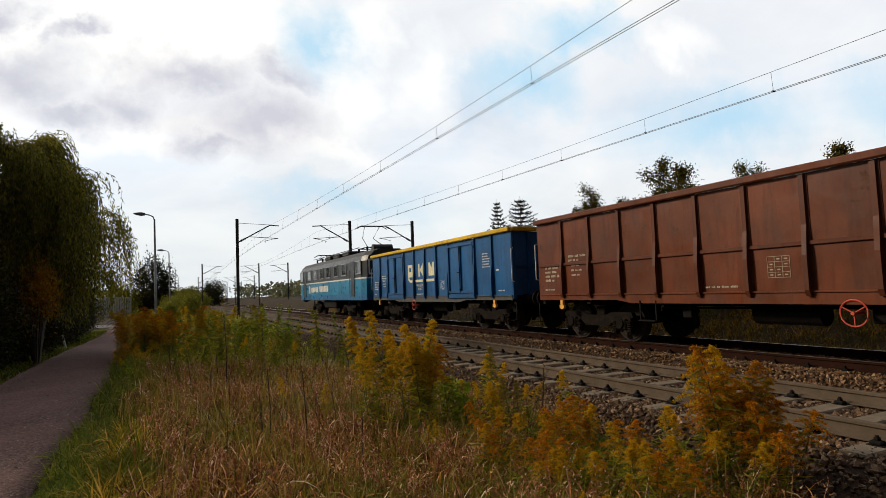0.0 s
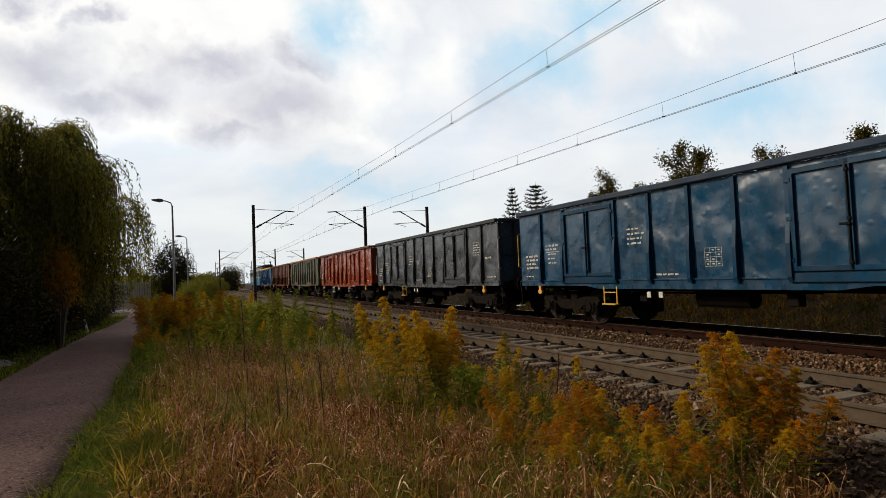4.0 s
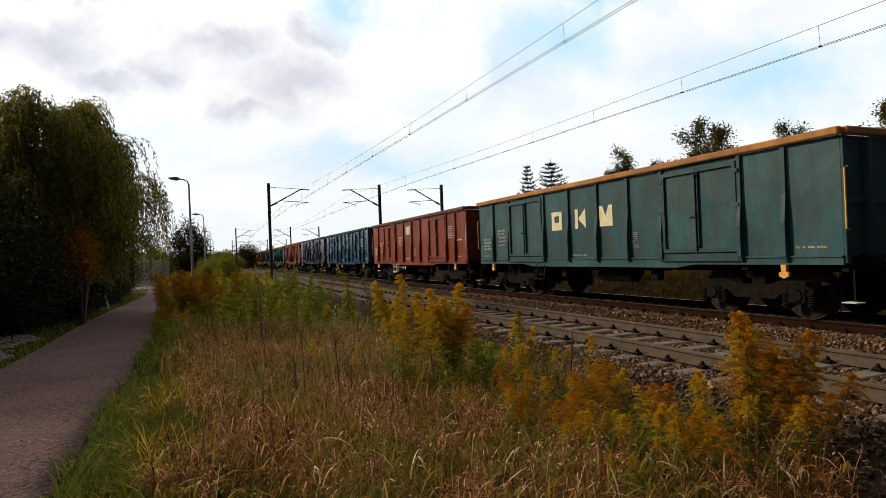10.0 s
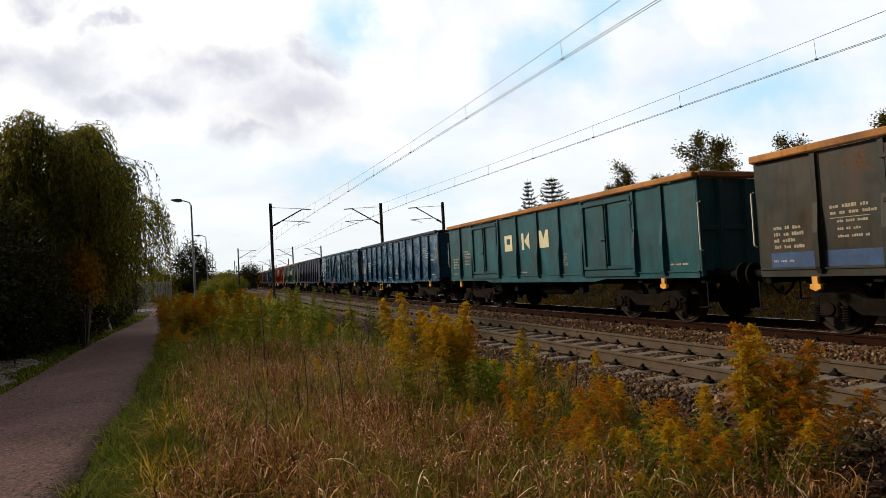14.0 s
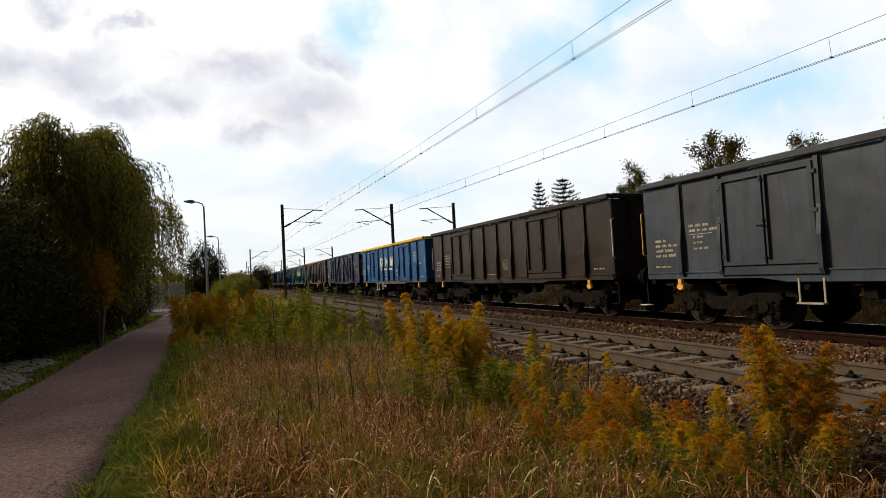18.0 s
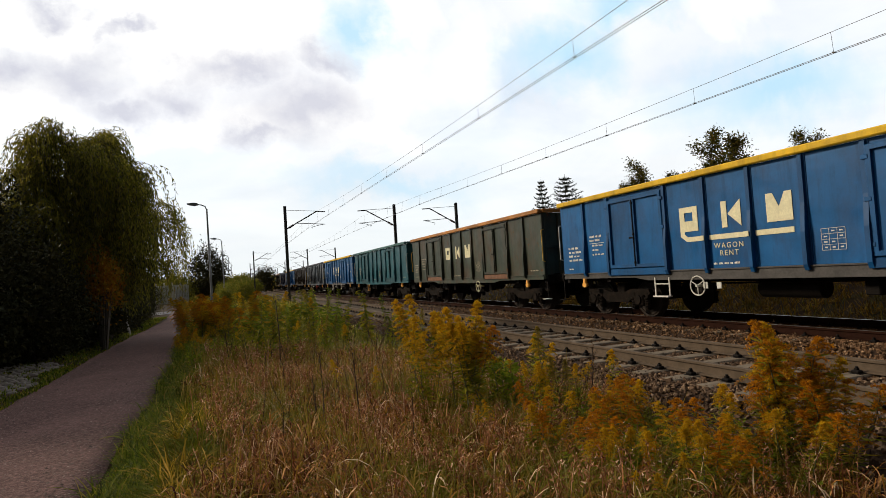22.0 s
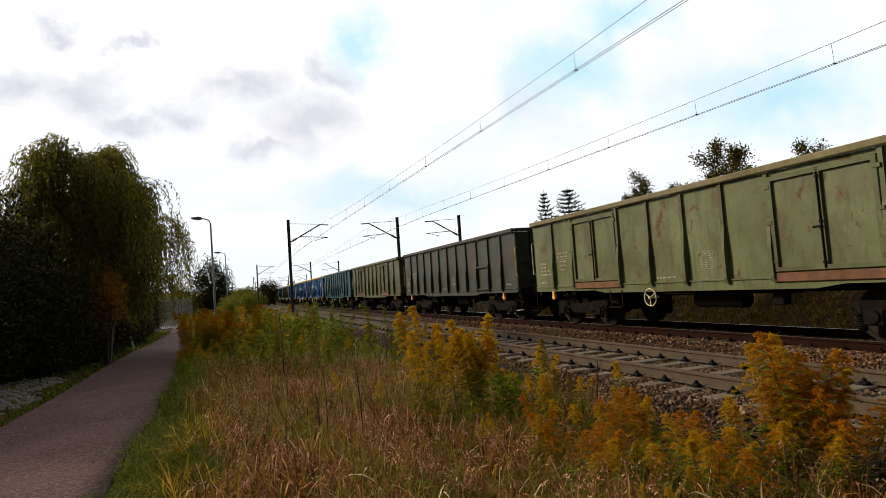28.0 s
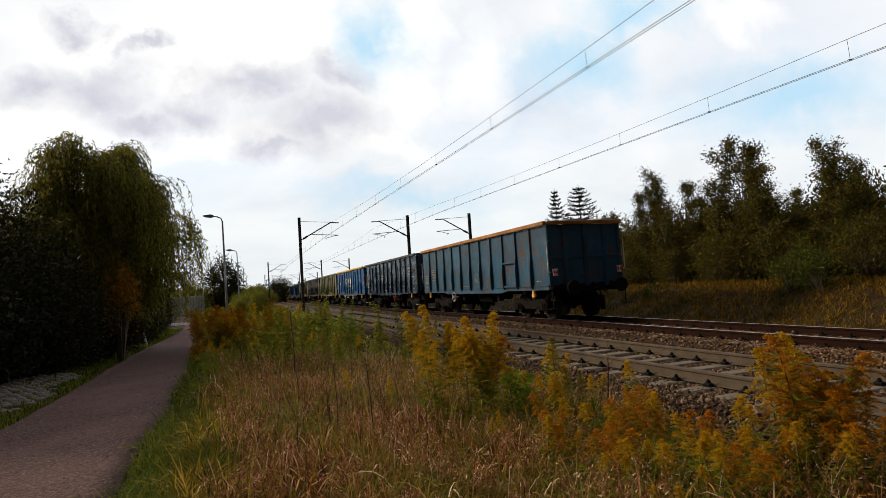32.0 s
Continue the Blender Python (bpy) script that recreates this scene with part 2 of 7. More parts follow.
def soil(name, tints, scale=1.2, bump=0.6):
    n = Nodes(name)
    at = n.where(shift=False)
    a, b = n.noise(at, scale, 6, 0.62), n.noise(at, scale * 18, 5, 0.7)
    col = n.ramp(a, (0.28, tints[0]), (0.5, tints[1]), (0.72, tints[2]))
    col = n.mix(n.ramp(b, (0.35, 0.0), (0.7, 0.6)), col, lit(tints[0], 0.6))
    return n.done(col, 0.95, n.bump(b, bump, 0.02), spec=0.1)


def tarmac():
    """Old path surface: trodden grit over tarmac, stained and patched."""
    n = Nodes("gritty_old_tarmac")
    at = n.where(shift=False)
    big, mid, grit = n.noise(at, 0.45, 6, 0.65, 0.6), n.noise(at, 3.2, 7, 0.72), n.noise(at, 26, 5, 0.8)
    cell = n.add("TexVoronoi", Vector=at, Scale=24.0)
    col = n.ramp(big, (0.32, (0.034, 0.017, 0.015)), (0.5, (0.066, 0.035, 0.031)), (0.66, (0.115, 0.062, 0.054)))
    col = n.mix(n.ramp(mid, (0.42, 0.0), (0.62, 0.7)), col, (0.06, 0.034, 0.028))
    col = n.mix(n.ramp(grit, (0.45, 0.0), (0.7, 0.85)), col, (0.24, 0.135, 0.115))
    col = n.mix(n.ramp(cell.outputs["Distance"], (0.12, 0.55), (0.3, 0.0)), col, n.mix(cell.outputs["Color"], (0.07, 0.05, 0.042), (0.24, 0.19, 0.165)))
    nrm = n.bump(cell.outputs["Distance"], 0.5, 0.006)
    return n.done(col, 0.95, n.bump(grit, 0.3, 0.004, nrm), spec=0.15)


M = {
    "soil": soil("grassy_soil", ((0.022, 0.012, 0.006), (0.045, 0.026, 0.010), (0.035, 0.035, 0.008))),
    "path": tarmac(),
    "bed": soil("ballast_fines", ((0.025, 0.016, 0.01), (0.05, 0.03, 0.019), (0.075, 0.046, 0.03)), 2.0, 1.0),
    "stone": stones("ballast_stone", (0.035, 0.019, 0.009), (0.15, 0.082, 0.042), (0.46, 0.30, 0.18)),
    "stone_grey": stones("grey_ballast_stone", (0.03, 0.017, 0.010), (0.125, 0.076, 0.046), (0.38, 0.26, 0.16)),
    "concrete": plain("weathered_concrete", (0.18, 0.142, 0.102), 0.9, 0, 0.3, 5, 0.4, spec=0.1),
    "rail_dull": plain("dull_rail_steel", (0.105, 0.076, 0.052), 0.8, 0.0, 0.25, 4, 0.25, spec=0.15),
    "rail_rust": plain("rusty_rail_steel", (0.024, 0.009, 0.005), 0.9, 0.0, 0.3, 5, 0.3, spec=0.08),
    "rail_top": plain("polished_rail_head", (0.72, 0.7, 0.68), 0.42, 1.0, 0.1, 3, 0.03),
    "iron": plain("greasy_iron", (0.010, 0.008, 0.007), 0.8, 0.0, 0.4, 7, 0.3, spec=0.1),
    "bogie": plain("dirty_bogie_steel", (0.012, 0.009, 0.007), 0.9, 0.0, 0.4, 6, 0.3, c2=(0.03, 0.019, 0.012), spec=0.08),
    "wheel": plain("worn_wheel_steel", (0.03, 0.022, 0.017), 0.7, 0.1, 0.3, 8, 0.1, spec=0.15),
    "white": plain("dull_white_paint", (0.66, 0.64, 0.58), 0.6, 0, 0.15, 8, 0.1),
    "cream": plain("cream_paint", (0.72, 0.66, 0.42), 0.6, 0, 0.15, 5, 0.1),
    "yellow": plain("safety_yellow_paint", (0.72, 0.42, 0.03), 0.55, 0, 0.2, 8, 0.1),
    "orange": plain("tow_hook_orange", (0.8, 0.38, 0.05), 0.5, 0, 0.2, 8, 0.1),
    "red": plain("red_handwheel_paint", (0.5, 0.06, 0.03), 0.5, 0, 0.2, 8, 0.1),
    "mast": plain("weathered_mast", (0.055, 0.05, 0.046), 0.85, 0, 0.3, 3, 0.3),
    "galv": plain("galvanised_steel", (0.28, 0.29, 0.3), 0.55, 0.6, 0.2, 5, 0.1),
    "wire": plain("copper_wire", (0.09, 0.085, 0.085), 0.6, 0.5, 0.1, 5, 0.05),
    "insul": plain("brown_insulator", (0.10, 0.05, 0.035), 0.25, 0, 0.1, 5, 0.02),
    "lamp": plain("painted_lamp_steel", (0.22, 0.225, 0.23), 0.6, 0.2, 0.15, 4, 0.05),
    "rubber": plain("black_rubber", (0.02, 0.02, 0.02), 0.7, 0, 0.2, 8, 0.1),
}


# ---- mesh helpers ----
def part(name, data, parent=None, label="", at=None, mat=None):
    """Links a bmesh or a mesh as one object, under a thing or a part of it."""
    if isinstance(data, bmesh.types.BMesh):
        me = bpy.data.meshes.new(name)
        data.to_mesh(me)
        data.free()
        data = me
    if mat is not None:
        data.materials.clear()
        for q in (mat if isinstance(mat, (list, tuple)) else [mat]):
            data.materials.append(q)
    ob = new(name, data)
    if parent is not None:
        ob.parent = parent
    if at is not None:
        ob.matrix_basis = at if isinstance(at, Matrix) else Matrix.Translation(at)
    if label:
        ob["label"] = label
    return ob


def box(bm, lo, hi, bevel=0.0, m=None):
    """A box from corner to corner, with bevelled edges."""
    lo, hi = Vector(lo), Vector(hi)
    t = Matrix.LocRotScale((lo + hi) / 2, None, hi - lo)
    made = bmesh.ops.create_cube(bm, size=1.0, matrix=(m @ t) if m else t)["verts"]
    if bevel:
        es = list({e for v in made for e in v.link_edges})
        bmesh.ops.bevel(bm, geom=es, offset=bevel, segments=1, affect="EDGES", profile=0.5)
    return bm


def rod(bm, a, b, r, n=8, r2=None):
    """A round bar from a to b."""
    a, b = Vector(a), Vector(b)
    d = b - a
    m = Matrix.Translation((a + b) / 2) @ d.to_track_quat("Z", "Y").to_matrix().to_4x4()
    bmesh.ops.create_cone(bm, cap_ends=True, segments=n, radius1=r, radius2=r if r2 is None else r2, depth=d.length, matrix=m)
    return bm


def tube(bm, pts, r, n=6):
    return sweep(bm, pts, r, n)


def sweep(bm, pts, r, n=6):
    """One round wire or rod through all the points."""
    pts = [Vector(p) for p in pts]
    rows = []
    for i, p in enumerate(pts):
        d = (pts[min(i + 1, len(pts) - 1)] - pts[max(i - 1, 0)]).normalized()
        x = d.cross(Vector((0, 0, 1)) if abs(d.z) < 0.9 else Vector((1, 0, 0))).normalized()
        y = d.cross(x)
        rows.append([bm.verts.new(p + (x * math.cos(2 * math.pi * k / n) + y * math.sin(2 * math.pi * k / n)) * r) for k in range(n)])
    for a, b in zip(rows[:-1], rows[1:]):
        for k in range(n):
            bm.faces.new((a[k], a[(k + 1) % n], b[(k + 1) % n], b[k]))
    bm.faces.new(rows[0])
    bm.faces.new(rows[-1])
    bmesh.ops.recalc_face_normals(bm, faces=bm.faces[:])
    return bm


def prism(bm, outline, axis, lo, hi):
    """An outline in the plane across an axis, drawn out from lo to hi."""
    def at(p, v):
        q = list(p)
        q.insert("xyz".index(axis), v)
        return q
    a, b = ([bm.verts.new(at(p, v)) for p in outline] for v in (lo, hi))
    n = len(outline)
    for i in range(n):
        bm.faces.new((a[i], a[(i + 1) % n], b[(i + 1) % n], b[i]))
    bm.faces.new(a[::-1])
    bm.faces.new(b)
    bmesh.ops.recalc_face_normals(bm, faces=bm.faces[:])
    return bm


def ring(bm, centre, r, t, axis="x", n=20):
    """A round-section hoop."""
    pts = []
    for i in range(n + 1):
        a = 2 * math.pi * i / n
        p = (0, r * math.cos(a), r * math.sin(a)) if axis == "x" else (r * math.cos(a), r * math.sin(a), 0)
        pts.append(Vector(centre) + Vector(p))
    return tube(bm, pts, t, 5)


def raw(name, verts, faces, mat, smooth=False):
    me = bpy.data.meshes.new(name)
    me.from_pydata(verts, [], faces)
    me.materials.append(mat)
    if smooth:
        me.shade_smooth()
    return me


MESH = {}


def cached(key, build, mat):
    """One mesh for all alike parts."""
    if key not in MESH:
        bm = bmesh.new()
        build(bm)
        me = bpy.data.meshes.new(str(key[0]))
        bm.to_mesh(me)
        bm.free()
        me.materials.append(mat)
        MESH[key] = me
    return MESH[key]


# ---- the lie of the land ----
NEAR, FAR = 6.76, 10.79         # the middles of the two tracks
RADIUS = 3000.0                 # the line bends gently to the right further on


def bend(y):
    return max(0.0, y - 12.0) ** 2 / (2 * RADIUS)


def heading(y):
    return -math.degrees(max(0.0, y - 12.0) / RADIUS)


def smooth(a, b, v):
    v = min(1.0, max(0.0, (v - a) / (b - a)))
    return v * v * (3 - 2 * v)


def land(x, y):
    """The height of the ground."""
    u = x - bend(y)
    z = -0.25 - 0.12 * smooth(-0.9, 1.5, u) - 0.2 * smooth(2.5, 4.8, u)
    z += 1.25 * smooth(13.2, 17.6, u) + 0.4 * smooth(17, 40, u)
    z += 0.05 * noise.noise((x * 0.35, y * 0.35, 0)) * (1 - smooth(-3.2, -2.9, x) * (1 - smooth(-1.2, -0.9, x)))
    return z


def make_ground():
    xs = [-900, -400, -200, -100, -60, -40, -25] + [-16 + 0.5 * i for i in range(94)] + [32, 36, 42, 50, 65, 100, 200, 400, 900]
    ys = [-600, -300, -120, -60, -30, -15, -8, -4] + [-2 + 0.5 * i for i in range(110)] + [54 + 2 * i for i in range(34)]
    ys += [125, 135, 150, 170, 200, 250, 320, 400, 500, 650, 900, 1300, 2000]
    verts = [(x, y, land(x, y)) for y in ys for x in xs]
    n = len(xs)
    faces = [(j * n + i, j * n + i + 1, (j + 1) * n + i + 1, (j + 1) * n + i) for j in range(len(ys) - 1) for i in range(n - 1)]
    tagged(new("ground", raw("ground", verts, faces, M["soil"], True)), "uneven grassy verge soil beside the railway", "ground", kind="structure")


make_ground()


def ribbon(name, left, right, ys, lift, mat, label, category):
    """A strip of paving that lies on the ground, with a thin edge."""
    rows = []
    for y in ys:
        a, b = left(y), right(y)
        k = 8
        rows.append([(a + (b - a) * i / k, y, land(a + (b - a) * i / k, y) + lift + 0.015 * math.sin(math.pi * i / k)) for i in range(k + 1)])
    verts = [p for r in rows for p in r]
    n = len(rows[0])
    faces = [(j * n + i, j * n + i + 1, (j + 1) * n + i + 1, (j + 1) * n + i) for j in range(len(rows) - 1) for i in range(n - 1)]
    base = len(verts)
    for side in (0, n - 1):
        s = len(verts)
        verts += [(r[side][0], r[side][1], r[side][2] - 0.15) for r in rows]
        faces += [(j * n + side, s + j, s + j + 1, (j + 1) * n + side) for j in range(len(rows) - 1)]
    return tagged(new(name, raw(name, verts, faces, mat, True)), label, category, kind="structure")


def wob(y, k):
    return 0.12 * noise.noise((y * 0.45, k, 0)) + 0.05 * noise.noise((y * 1.7, k, 3))


def verge_right(y):
    return -1.05 - max(0, y - 17) * 0.06 + wob(y, 7)


def verge_left(y):
    return -3.1 + 0.4 * smooth(22, 35, y) - max(0, y - 36) * 0.05 + wob(y, 1)


ribbon("pavement", verge_left, verge_right,
       [-6 + 0.4 * i for i in range(170)], 0.02, M["path"], "worn grey-brown tarmac footpath with crumbling edges", "path")

# ---- ballast and tracks ----
TOE_L, TOE_R = 4.55, 13.1


def bed_height(u):
    """The profile of the ballast across the two tracks, without its stones."""
    z = -0.225 + 0.035 * smooth(9.0, 9.5, u)
    z -= 0.38 * (1 - smooth(TOE_L, TOE_L + 0.85, u)) + 0.38 * smooth(TOE_R - 0.9, TOE_R, u)
    z += 0.012 * smooth(5.35, 5.5, u) * (1 - smooth(5.85, 5.98, u))
    z -= 0.10 * smooth(8.0, 8.5, u) * (1 - smooth(9.0, 9.5, u))
    return z


def make_bed():
    us = [TOE_L - 0.15 + 0.25 * i for i in range(36)]
    ys = [-20 + 1.0 * i for i in range(90)] + [75 + 10 * i for i in range(60)]
    verts = [(u + bend(y), y, bed_height(u) + 0.02 * noise.noise((u * 3, y * 3, 1))) for y in ys for u in us]
    n = len(us)
    faces = [(j * n + i, j * n + i + 1, (j + 1) * n + i + 1, (j + 1) * n + i) for j in range(len(ys) - 1) for i in range(n - 1)]
    tagged(new("ballast_bed", raw("ballast_bed", verts, faces, M["bed"])), "brown crushed stone ballast bed under both tracks", "ballast", kind="structure")


def make_stones():
    """Loose ballast stones, as joined lumps with flat facets."""
    rng = np.random.default_rng(4)
    base = np.array([(1, 0, 0), (-1, 0, 0), (0, 1, 0), (0, -1, 0), (0, 0, 1), (0, 0, -1)], float)
    tri = np.array([(0, 2, 4), (2, 1, 4), (1, 3, 4), (3, 0, 4), (2, 0, 5), (1, 2, 5), (3, 1, 5), (0, 3, 5)])
    for name, mat, u0, u1, label in (("ballast_stones", M["stone"], 7.4, 13.0, "loose rust-brown ballast stones between and beyond the tracks"),
                                     ("grey_ballast_stones", M["stone_grey"], 4.3, 8.6, "loose grey and brown ballast stones along the nearer track")):
        pts = []
        for y0, y1, density in ((1.5, 8, 560), (8, 14, 300), (14, 24, 130), (24, 50, 36)):
            k = int((y1 - y0) * (u1 - u0) * density)
            pts.append(np.stack([rng.uniform(u0, u1, k), rng.uniform(y0, y1, k), rng.lognormal(-3.72, 0.3, k)], 1))
        pts = np.concatenate(pts)
        z = np.array([bed_height(u) for u in pts[:, 0]])
        z = np.where(pts[:, 0] < TOE_L, np.array([land(u, y) for u, y in pts[:, :2]]) - 0.01, z)
        k = len(pts)
        size = pts[:, 2, None] * rng.uniform(0.65, 1.35, (k, 3))
        v = base[None] * size[:, None] * rng.uniform(0.7, 1.25, (k, 6, 1))
        q = rng.normal(size=(k, 3, 3))
        turn = np.linalg.qr(q)[0]
        v = np.einsum("kij,kvj->kvi", turn, v)
        off = np.array([bend(y) for y in pts[:, 1]])
        v += np.stack([pts[:, 0] + off, pts[:, 1], z + 0.012], 1)[:, None]
        f = (tri[None] + 6 * np.arange(k)[:, None, None]).reshape(-1, 3)
        me = raw(name, v.reshape(-1, 3).tolist(), f.tolist(), mat)
        tagged(new(name, me), label, "gravel", kind="stuff")


make_bed()
make_stones()

RAIL = [(-0.062, -0.17), (0.062, -0.17), (0.062, -0.158), (0.012, -0.145), (0.009, -0.045), (0.035, -0.036), (0.035, -0.006), (0.028, 0.0),
        (-0.028, 0.0), (-0.035, -0.006), (-0.035, -0.036), (-0.009, -0.045), (-0.012, -0.145), (-0.062, -0.158)]


def rail_mesh(x, side_mat, top_mat):
    ys = [-40 + 4 * i for i in range(40)] + [120 + 12 * i for i in range(45)]
    n = len(RAIL)
    verts = [(x + p[0] + bend(y), y, p[1]) for y in ys for p in RAIL]
    faces, top = [], []
    for j in range(len(ys) - 1):
        for i in range(n):
            faces.append((j * n + i, j * n + (i + 1) % n, (j + 1) * n + (i + 1) % n, (j + 1) * n + i))
            top.append(1 if i == 7 else 0)
    me = raw("rail", verts, faces, side_mat)
    me.materials.append(top_mat)
    me.polygons.foreach_set("material_index", top)
    return me


def sleeper(bm):
    prism(bm, [(-0.15, -0.20), (-0.13, 0.0), (-0.11, 0.018), (0.11, 0.018), (0.13, 0.0), (0.15, -0.20)], "x", -1.26, 1.26)
    for v in bm.verts:                      # the seats are higher than the middle
        if abs(v.co.x) < 0.3 and v.co.z > -0.1:
            v.co.z -= 0.03


def clip_set(bm):
    """Rail pad, rib plate, two screw spikes and clamps."""
    box(bm, (-0.17, -0.08, 0.0), (0.17, 0.08, 0.022), 0.006)
    for s in (-1, 1):
        box(bm, (s * 0.115 - 0.045, -0.055, 0.02), (s * 0.115 + 0.045, 0.055, 0.06), 0.012)
        rod(bm, (s * 0.115, 0, 0.03), (s * 0.115, 0, 0.105), 0.018, 8)
        rod(bm, (s * 0.115, 0, 0.058), (s * 0.115, 0, 0.085), 0.032, 6)


def make_track(name, x, side_mat, top_mat, label, first):
    t = tagged(new(name), label, "railway track", kind="structure")
    for s in (-1, 1):
        part("rail", rail_mesh(x + s * 0.752, side_mat, top_mat), t)
    tie = cached(("sleeper",), sleeper, M["concrete"])
    clips = cached(("fastener",), clip_set, M["iron"])
    far = bmesh.new()
    for i in range(-6, 420):
        y = first + 0.6 * i
        m = pose(x + bend(y), y, -0.193, 0, 0, heading(y))
        if -1 < y < 62:
            part("sleeper", tie, t, at=m)
            if y < 40:
                for s in (-1, 1):
                    part("rail_fastener", clips, t, at=pose(x + s * 0.752 + bend(y), y, -0.19, 0, 0, heading(y)))
        else:
            box(far, (-1.26, -0.13, -0.2), (1.26, 0.13, 0.018), m=m)
    tagged(part("far_sleepers", far, t, mat=M["concrete"]), kind="stuff")


make_track("railway_track_near", NEAR, M["rail_dull"], M["rail_dull"], "railway track with dull grey rails on concrete sleepers", 0.22)
make_track("railway_track_far", FAR, M["rail_rust"], M["rail_top"], "railway track with rusty rails polished on top", 0.41)

# ---- the train ----
BODY, HALF, SILL, TOP = 12.8, 1.385, 1.02, 3.16      # the box of an open wagon
DOORS = ((2.2, 4.25), (8.55, 10.6))
EVEN = tuple(12.8 * i / 12 for i in range(1, 12))
LAYOUT = {
    "doors": ((1.1, 2.15, 4.2, 5.32, 6.42, 7.5, 8.55, 10.55, 11.7), ((2.15, 4.2), (8.55, 10.55))),
    "wide": ((1.05, 2.12, 4.22, 5.45, 6.7, 7.85, 8.95, 10.95, 11.85), ((2.12, 4.22), (8.95, 10.95))),
    "plain": (EVEN, ()),
    "hatch": (EVEN, ()),
    "single": (EVEN[:1] + EVEN[2:], ((EVEN[0], EVEN[2]),)),
    "braced": ((2.0, 4.06, 5.88, 7.52, 9.15, 11.0), ((2.0, 4.06), (9.15, 11.0))),
    "barred": ((2.0, 4.06, 5.88, 7.52, 9.15, 11.0), ((2.0, 4.06), (9.15, 11.0))),
}


def post(bm):
    """A pressed side stake, deeper in its lower half."""
    prism(bm, [(0, 0), (-0.07, 0), (-0.112, 0.10), (-0.112, 0.66), (-0.06, 1.16), (-0.055, 1.97), (0, 1.97)], "y", -0.04, 0.04)
    box(bm, (-0.012, -0.075, 0.0), (0.0, 0.075, 1.97))


def door_panel(bm):
    box(bm, (-0.022, -0.5, 0), (0.0, 0.5, 1.72))


def door_frame(bars):
    """The raised frame of a door leaf, one closed ring, with cross bars where it has them."""
    def build(bm):
        t, deep = 0.085, -0.075
        out = [(-0.5, 0.0), (0.5, 0.0), (0.5, 1.72), (-0.5, 1.72)]
        inn = [(-0.5 + t, t), (0.5 - t, t), (0.5 - t, 1.72 - t), (-0.5 + t, 1.72 - t)]
        loops = [[bm.verts.new((x, y, z)) for y, z in p] for x, p in ((-0.02, out), (deep + 0.012, out), (deep, [(y * 0.98, 0.86 + (z - 0.86) * 0.99) for y, z in out]), (deep, inn), (-0.02, inn))]
        for a, b in zip(loops, loops[1:]):
            for i in range(4):
                bm.faces.new((a[i], a[(i + 1) % 4], b[(i + 1) % 4], b[i]))
        bmesh.ops.recalc_face_normals(bm, faces=bm.faces[:])
        if bars:
            for z in (0.55, 1.1):
                box(bm, (-0.07, -0.45, z), (-0.02, 0.45, z + 0.07), 0.006)
    return build


def latch(bm):
    rod(bm, (-0.09, 0, 0.05), (-0.09, 0, 1.65), 0.014, 6)
    for z in (0.12, 0.8, 1.55):
        box(bm, (-0.105, -0.03, z), (-0.06, 0.03, z + 0.05), 0.006)
    box(bm, (-0.12, -0.03, 0.72), (-0.09, 0.14, 0.76), 0.008)


def hinge(bm):
    box(bm, (-0.085, -0.05, 0), (-0.055, 0.06, 0.07), 0.006)


def side_wall(bm):
    box(bm, (0.0, -BODY / 2, SILL), (0.05, BODY / 2, TOP - 0.1))


def waist(bm):
    """The long rail half way up a side."""
    box(bm, (-0.04, -BODY / 2 + 0.04, -0.035), (0.0, BODY / 2 - 0.04, 0.035), 0.008)


def side_sill(bm):
    """The fish-bellied side girder under the box."""
    h = BODY / 2
    prism(bm, [(-h, SILL + 0.13), (h, SILL + 0.13), (h, SILL - 0.02), (3.4, SILL - 0.02), (2.9, SILL - 0.09), (-2.9, SILL - 0.09), (-3.4, SILL - 0.02), (-h, SILL - 0.02)],
          "x", -0.02, 0.0)
    box(bm, (-0.045, -h, SILL + 0.10), (-0.02, h, SILL + 0.13), 0.004)


def end_wall(bm):
    """The sheet of one end of the box; y is outwards."""
    box(bm, (-HALF + 0.05, -0.05, SILL), (HALF - 0.05, 0.0, TOP - 0.1))


def end_rib(bm):
    prism(bm, [(-0.08, 0.0), (-0.05, 0.08), (0.05, 0.08), (0.08, 0.0)], "z", SILL + 0.02, TOP - 0.12)


def end_bar(bm):
    box(bm, (-HALF + 0.1, 0.0, SILL + 0.95), (HALF - 0.1, 0.045, SILL + 1.04), 0.01)


def corner_post(bm):
    box(bm, (-0.055, -0.02, SILL), (0.055, 0.05, TOP - 0.1), 0.01)


def rim(bm):
    """The heavy top rail that runs round the box."""
    w, h = HALF + 0.045, BODY / 2 + 0.05
    for s in (-1, 1):
        box(bm, (s * w - 0.07, -h, TOP - 0.10), (s * w + 0.06, h, TOP + 0.03), 0.02)
        box(bm, (-w + 0.07, s * h - 0.07, TOP - 0.098), (w - 0.07, s * h + 0.07, TOP + 0.028), 0.02)


def floor_plate(bm):
    box(bm, (-HALF + 0.05, -BODY / 2 + 0.05, SILL + 0.10), (HALF - 0.05, BODY / 2 - 0.05, SILL + 0.18))


def centre_sill(bm):
    box(bm, (-0.06, -BODY / 2, 0.82), (0.06, BODY / 2, SILL + 0.08))


def cross_beam(bm):
    box(bm, (-1.3, -0.07, 0.9), (1.3, 0.07, SILL + 0.08))


def headstock(bm):
    box(bm, (-1.3, -0.10, 0.88), (1.3, 0.02, SILL + 0.12), 0.01)


